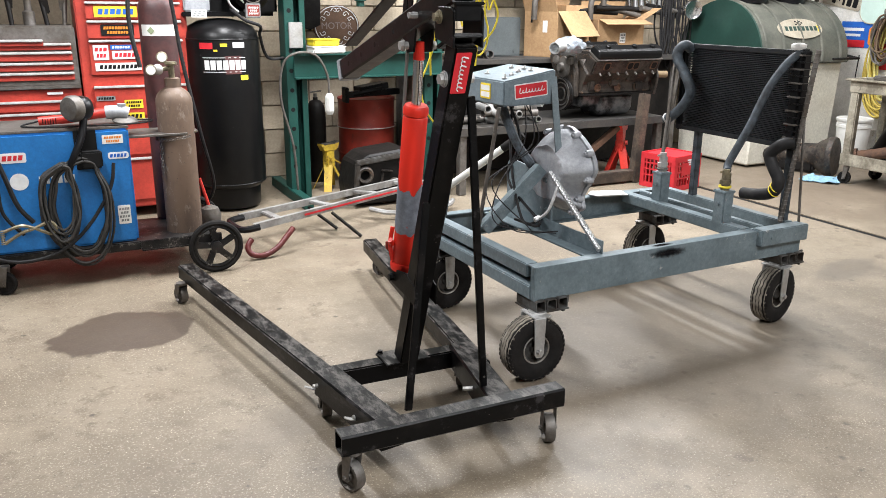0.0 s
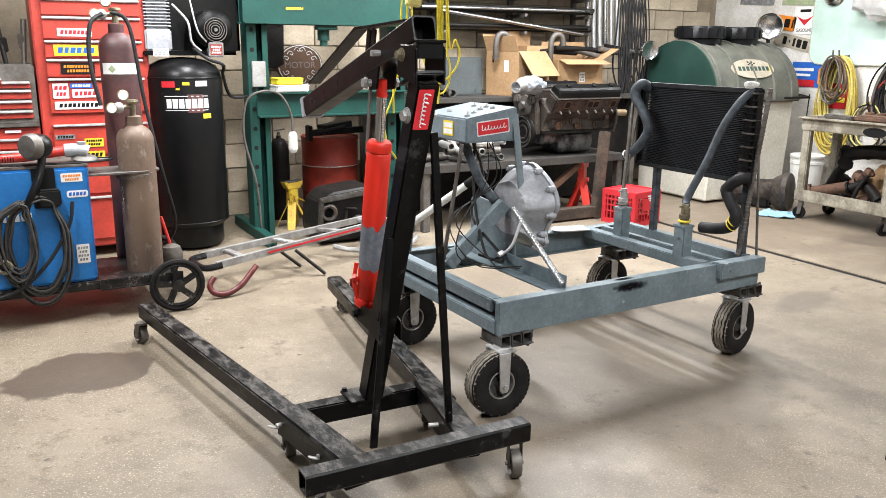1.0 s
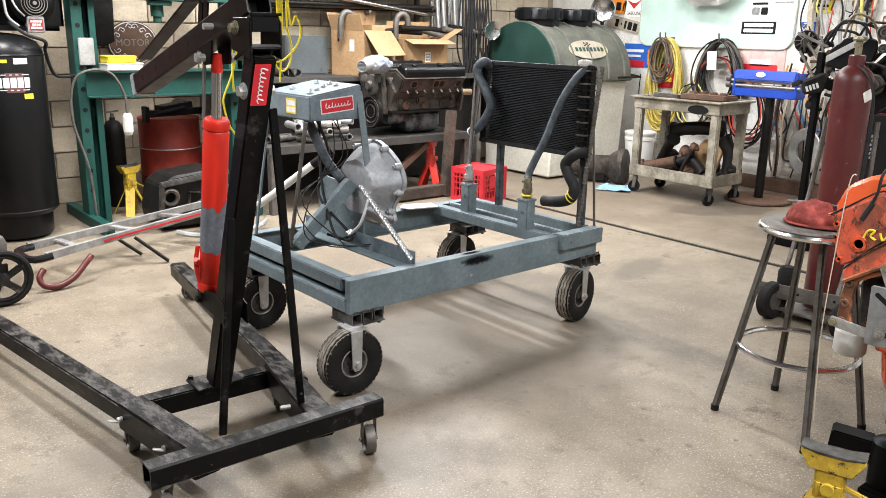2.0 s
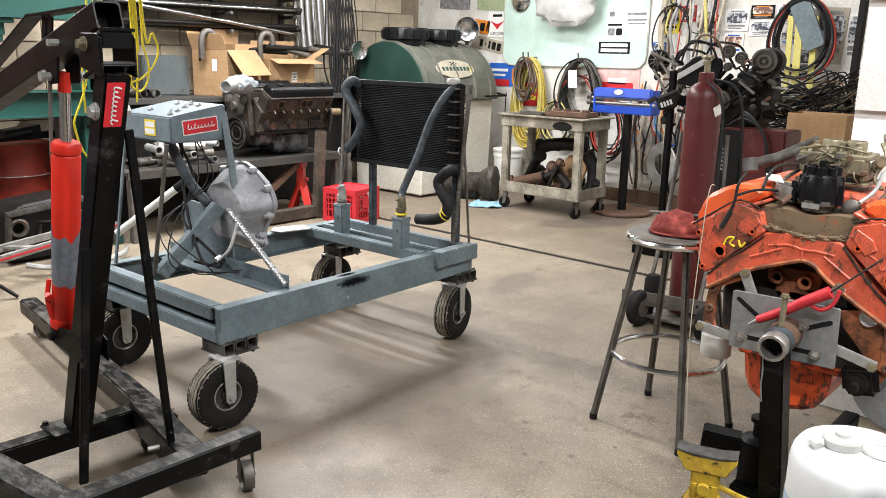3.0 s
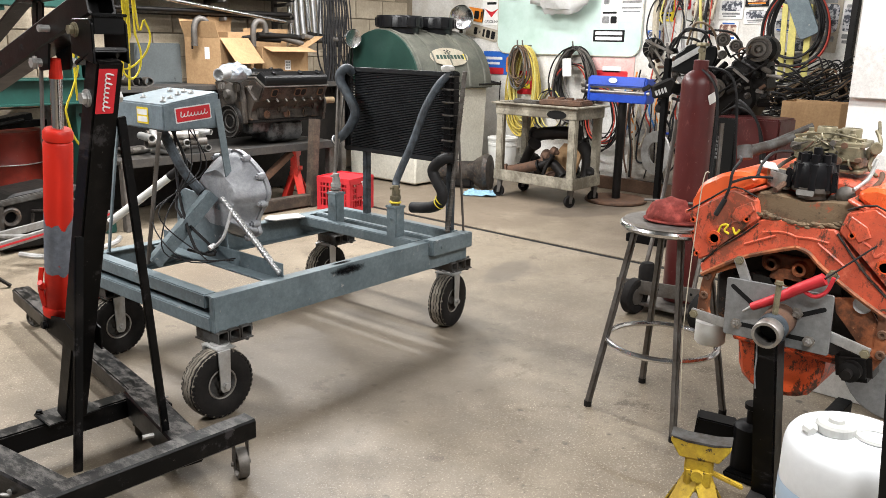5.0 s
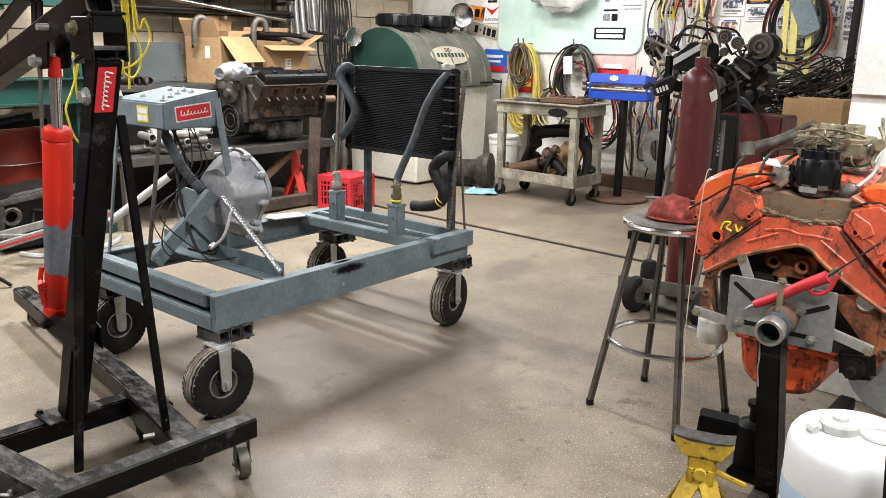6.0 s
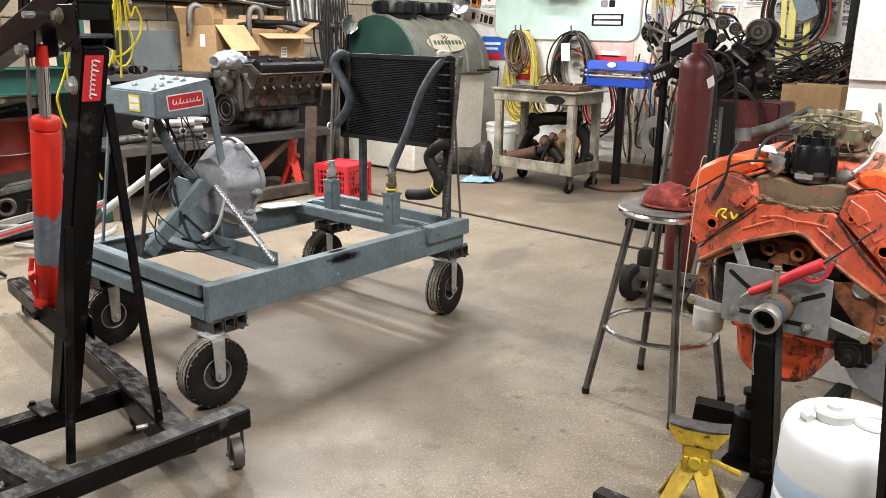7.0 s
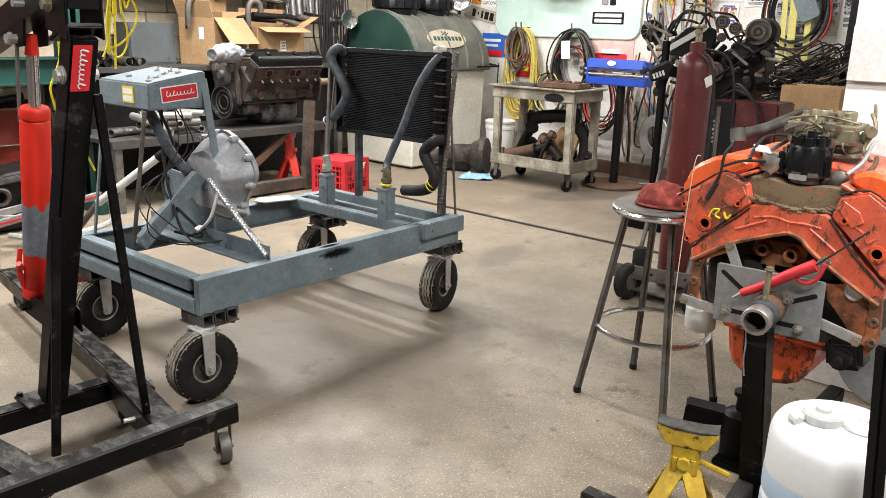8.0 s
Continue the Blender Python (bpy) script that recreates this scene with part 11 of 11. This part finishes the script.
tube(bm, [(0.88, -1.45, 1.0), (0.87, -1.436, 0.968), (0.87, -1.423, 0.692), (0.87, -1.421, 0.462), (0.87, -1.438, 0.2)], 0.0016, 6)
part("hanging_wire", bm, BEIGE_ROPE, eng, "thin hanging wire", smooth=True)

for pts, r, mt in (([(0.93, -1.58, 1.0), (1.02, -1.56, 1.03), (1.15, -1.55, 1.05), (1.3, -1.58, 1.04)], 0.005, HOSE), ([(0.95, -1.61, 0.985), (1.05, -1.6, 1.02), (1.16, -1.62, 1.05)], 0.006, DULL_STEEL),
                   ([(0.94, -1.85, 0.99), (1.0, -1.87, 1.02), (1.1, -1.86, 1.05), (1.2, -1.84, 1.05)], 0.006, ZINC), ([(0.93, -1.86, 0.96), (0.99, -1.9, 1.01), (1.06, -1.89, 1.03)], 0.007, RUSTY),
                   ([(0.92, -1.64, 0.965), (0.98, -1.65, 0.985), (1.08, -1.64, 1.0)], 0.009, RUSTY)):
    bm = bmesh.new()
    tube(bm, pts, r, 8)
    part("line", bm, mt, eng, smooth=True)
bm = bmesh.new()
box(bm, (1.04, -1.6, 1.0), (0.05, 0.06, 0.03), (0, 8, 20), 0.004)
part("wood_block", bm, CARD, eng, "small tan block under the tag")

# engine stand
stand = thing("engine_stand", (0.8, -1.75, 0.0), "black engine stand with a slotted steel mounting plate", "engine stand")
mp = facing((0.853, -1.713, 0.606), (-1, 0, 0), 1.5)
bm = bmesh.new()
slab(bm, rounded(0.31, 0.18, 0.006), 0.01, mp, 0.0015)
plate = part("mounting_plate", bm, GREYPLATE, stand, "bare grey slotted steel plate")
for a, b, ang in ((-0.105, 0.045, -35), (0.1, 0.03, 25), (-0.085, -0.05, 0), (0.075, -0.055, 0)):
    bm = bmesh.new()
    slab(bm, rounded(0.085, 0.014, 0.0069), 0.0005, mp @ pose(a, b, 0.0102, 0, 0, ang))
    part("slot", bm, INK, plate)
for a, b in ((-0.115, -0.05), (0.06, 0.02), (0.1, -0.058), (-0.02, -0.02)):
    q = mp @ Vector((a, b, 0.01))
    bm = bmesh.new()
    lathe(bm, [(0, 0), (0.018, 0), (0.018, 0.003), (0.012, 0.003), (0.012, 0.014), (0.006, 0.015), (0.006, 0.026), (0, 0.026)], along(q, q + Vector((-1, 0, 0))), 6)
    part("bolt", bm, STEEL, plate)
for p0, p1 in (((-0.152, 0.75), (-0.1, 0.64)), ((0.128, 0.76), (0.06, 0.66)), ((-0.285, 0.545), (-0.12, 0.53)), ((0.245, 0.548), (0.1, 0.58))):
    bm = bmesh.new()
    beam(bm, back(-0.03) @ Vector((*p0, 0)), back(-0.03) @ Vector((*p1, 0)), 0.012, 0.03, 0.002, (0, 0, 1))
    arm = part("arm", bm, ZINC, stand, "flat bright steel mounting arm")
    bm = bmesh.new()
    q = back(-0.037) @ Vector((p0[0] * 0.96, p0[1] * 0.99 + 0.004, 0))
    bolt(bm, q, (-1, 0, 0), 0.011, 0.009)
    part("bolt", bm, CARB, arm, "yellow zinc bolt")
bm = bmesh.new()
lathe(bm, [(0.031, 0), (0.039, 0), (0.041, 0.004), (0.041, 0.03), (0.0385, 0.034), (0.0385, 0.16), (0.031, 0.16), (0.031, 0)], along((0.7, -1.737, 0.586), (1.0, -1.722, 0.618)), 30)
pivot = part("pivot_tube", bm, STEEL, stand, "open-ended steel pivot tube", smooth=True)
# Black lining paints the shade inside the open tube.
bm = bmesh.new()
lathe(bm, [(0, 0.05), (0.0306, 0.05), (0.0306, 0.15)], along((0.7, -1.737, 0.586), (1.0, -1.722, 0.618)), 24)
part("bore", bm, INK, pivot)
bm = bmesh.new()
lathe(bm, [(0.039, 0.046), (0.0425, 0.048), (0.0425, 0.075), (0.039, 0.077)], along((0.7, -1.737, 0.586), (1.0, -1.722, 0.618)), 30)
part("paint_band", bm, HOSE_BLUE, pivot, "blue-grey paint band", smooth=True)
bm = bmesh.new()
lathe(bm, [(0.0395, 0.08), (0.044, 0.085), (0.045, 0.155), (0.0395, 0.157)], along((0.7, -1.737, 0.586), (1.0, -1.722, 0.618)), 30)
part("rusty_sleeve", bm, RUSTY, pivot, "rusty outer sleeve", smooth=True)
bm = bmesh.new()
rod(bm, (0.765, -1.735, 0.62), (0.77, -1.735, 0.725), 0.0085, n=10)
bolt(bm, (0.77, -1.735, 0.723), (0.03, 0, 1), 0.011, 0.009)
part("lock_bolt", bm, CARB, stand, "long brass-coloured bolt")
bm = bmesh.new()
beam(bm, (0.785, -1.775, 0.0), (0.757, -1.732, 0.56), 0.066, 0.066, 0.005, (0, 1, 0))
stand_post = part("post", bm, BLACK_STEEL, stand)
bm = bmesh.new()
tube(bm, [(0.721, -1.71, 0.55), (0.7235, -1.713, 0.5), (0.7255, -1.712, 0.46), (0.728, -1.718, 0.41)], [0.0025, 0.002, 0.002, 0.0012], 6)
part("paint_drip", bm, INK_GREY, stand_post, "white paint drip")
bm = bmesh.new()
beam(bm, (0.785, -1.752, 0.055), (1.65, -1.752, 0.055), 0.055, 0.055)
part("base_tube", bm, BLACK, stand)
bm = bmesh.new()
beam(bm, (0.38, -1.43, 0.05), (0.4, -2.2, 0.05), 0.05, 0.05)
part("base_leg", bm, BLACK_WORN, stand)
bm = bmesh.new()
beam(bm, (0.4, -1.8, 0.05), (0.8, -1.752, 0.05), 0.05, 0.05)
part("base_leg", bm, BLACK_WORN, stand)
tl = thing("test_pen", (0.84, -1.74, 0.62), "red plastic air nozzle resting on the stand plate", "nozzle")
bm = bmesh.new()
tube(bm, [(0.815, -1.65, 0.625), (0.815, -1.72, 0.668), (0.815, -1.78, 0.712), (0.82, -1.84, 0.75)], [0.012, 0.018], 10)
tube(bm, [(0.815, -1.79, 0.705), (0.815, -1.82, 0.695), (0.815, -1.85, 0.715), (0.815, -1.865, 0.76)], 0.006, 8)
part("body", bm, REDPLASTIC, tl, smooth=True)
bm = bmesh.new()
rod(bm, (0.815, -1.65, 0.625), (0.815, -1.625, 0.605), 0.006, 0.003, 10)
part("tip", bm, ZINC, tl)
bm = bmesh.new()
tube(bm, [(0.82, -1.84, 0.75), (0.84, -1.9, 0.81), (0.86, -1.95, 0.86)], 0.003, 6)
part("wire", bm, HOSE, tl, smooth=True)

# things low beside the stand
jack_stand(0.57, -1.64, 0.285, 0.95, 288, YELLOW, "chipped yellow jack stand on the floor by the engine")
bj = thing("bottle_jack", (0.98, -1.66, 0.0), "black bottle jack standing beside the engine stand", "bottle jack")
bm = bmesh.new()
box(bm, (0.98, -1.66, 0.012), (0.16, 0.14, 0.024), bev=0.006)
lathe(bm, [(0, 0.02), (0.055, 0.02), (0.055, 0.17), (0.045, 0.18), (0.02, 0.185), (0.02, 0.23), (0.03, 0.235), (0.03, 0.25), (0, 0.25)], pose(0.98, -1.64, 0), 22)
part("body", bm, BLACK, bj, smooth=True)
bm = bmesh.new()
lathe(bm, [(0.018, 0.0), (0.024, 0), (0.024, 0.16), (0.018, 0.16)], pose(0.9, -1.8, 0.1), 16)
part("pump_socket", bm, BAKELITE, bj, smooth=True)
bm = bmesh.new()
beam(bm, (0.955, -1.46, 0.125), (1.0, -1.58, 0.115), 0.075, 0.085, 0.005)
part("saddle_bar", bm, BLACK, bj, "short black square tube")
bm = bmesh.new()
beam(bm, (0.97, -1.5, 0.0), (0.97, -1.5, 0.09), 0.04, 0.04, 0.004)
part("foot", bm, BLACK, bj)

JUG_CAP = mat("pale_cap_plastic", (0.5, 0.5, 0.48), 0.4, col2=(0.42, 0.42, 0.4), scale=9, grain=0.03)
jug = thing("plastic_jug", (0.4, -2.065, 0.0), "translucent white plastic jug with a screw cap", "jug")
JX, JY = 0.4, -2.065
bm = bmesh.new()
lathe(bm, [(0, 0), (0.13, 0), (0.145, 0.01), (0.15, 0.03), (0.15, 0.3), (0.147, 0.305), (0.15, 0.31), (0.15, 0.43), (0.149, 0.455), (0.144, 0.474), (0.134, 0.488), (0.118, 0.496), (0.06, 0.5), (0, 0.501)], pose(JX, JY, 0) @ Matrix.Diagonal((1, 1, 1.03, 1)), 44)
part("body", bm, JUG, jug, smooth=True)
bm = bmesh.new()
lathe(bm, [(0, 0), (0.042, 0), (0.044, 0.004), (0.044, 0.02), (0.04, 0.026), (0.018, 0.026), (0.016, 0.034), (0, 0.034)], pose(JX - 0.03, JY + 0.035, 0.513), 28)
part("cap", bm, JUG_CAP, jug, "white screw cap")
bm = bmesh.new()
torus(bm, pose(JX - 0.005, JY - 0.045, 0.518), 0.04, 0.006, 28, 6)
part("cap_strap", bm, JUG_CAP, jug, smooth=True)
bm = bmesh.new()
tube(bm, [(JX - 0.06, JY + 0.07, 0.52), (JX - 0.075, JY + 0.085, 0.521), (JX - 0.085, JY + 0.07, 0.519)], 0.012, 8)
part("cap_tab", bm, JUG_CAP, jug, smooth=True)
bm = bmesh.new()
lathe(bm, [(0, 0), (0.02, 0), (0.02, 0.015), (0, 0.018)], pose(JX + 0.0, JY - 0.1, 0.51), 18)
part("vent_plug", bm, JUG_CAP, jug, smooth=True)
bm = bmesh.new()
lathe(bm, [(0.1508, 0.05), (0.1512, 0.06), (0.1512, 0.3), (0.1508, 0.302)], pose(JX, JY, 0), 44)
lathe(bm, [(0.1508, 0.322), (0.1514, 0.324), (0.1514, 0.375), (0.1508, 0.377)], pose(JX, JY, 0), 44)
part("liquid_band", bm, JUG_BLUE, jug, "blue liquid showing through", smooth=True)
leaned = thing("grey_disc", (1.76, -1.86, 0.0), "round grey steel disc leaning on the white wall", "disc")
bm = bmesh.new()
lathe(bm, [(0, 0), (0.2, 0), (0.205, 0.006), (0.2, 0.012), (0, 0.012)], along((1.78, -1.9, 0.205), (0.8, -2.0, 0.35)), 36)
part("plate", bm, GREYPLATE, leaned)
bm = bmesh.new()
beam(bm, (0.16, -2.235, 0.0), (0.215, -2.16, 0.78), 0.03, 0.03, 0.004)
solid("black_stake", bm, BLACK, "slim black steel bar standing beside the jug", "bar")


# ---- wall blocks, each a piece of its own ----
def block_mesh(name, w, d, h, material, bev=0.004):
    bm = bmesh.new()
    box(bm, (0, 0, 0), (w, d, h), bev=bev)
    me = bpy.data.meshes.new(name)
    bm.to_mesh(me)
    bm.free()
    me.materials.append(material)
    return me


BLOCK_W, BLOCK_H, JOINT = 0.4, 0.2, 0.009
tan = block_mesh("block", BLOCK_W - JOINT, 0.03, BLOCK_H - JOINT, BLOCK)
white = block_mesh("block", 0.03, BLOCK_W - 0.005, BLOCK_H - 0.005, WHITE_BLOCK, 0.0015)
rnd = random.Random(3)
for row in range(12):
    for k in range(17):
        x = -0.75 + BLOCK_W * k + (0.2 if row % 2 else 0.0)
        if x > WALL_X - 0.2:
            continue
        b = new("block", tan)
        b.parent = wall_north
        b.location = (x, WALL_Y + 0.012 + 0.002 * rnd.random(), BLOCK_H * (row + 0.5))
for row in range(12):
    for k in range(6):
        y = -1.762 - BLOCK_W * k - (0.2 if row % 2 else 0.0)
        b = new("block", white)
        b.parent = wall_side
        b.location = (1.838 + 0.0015 * rnd.random(), y, BLOCK_H * (row + 0.5))
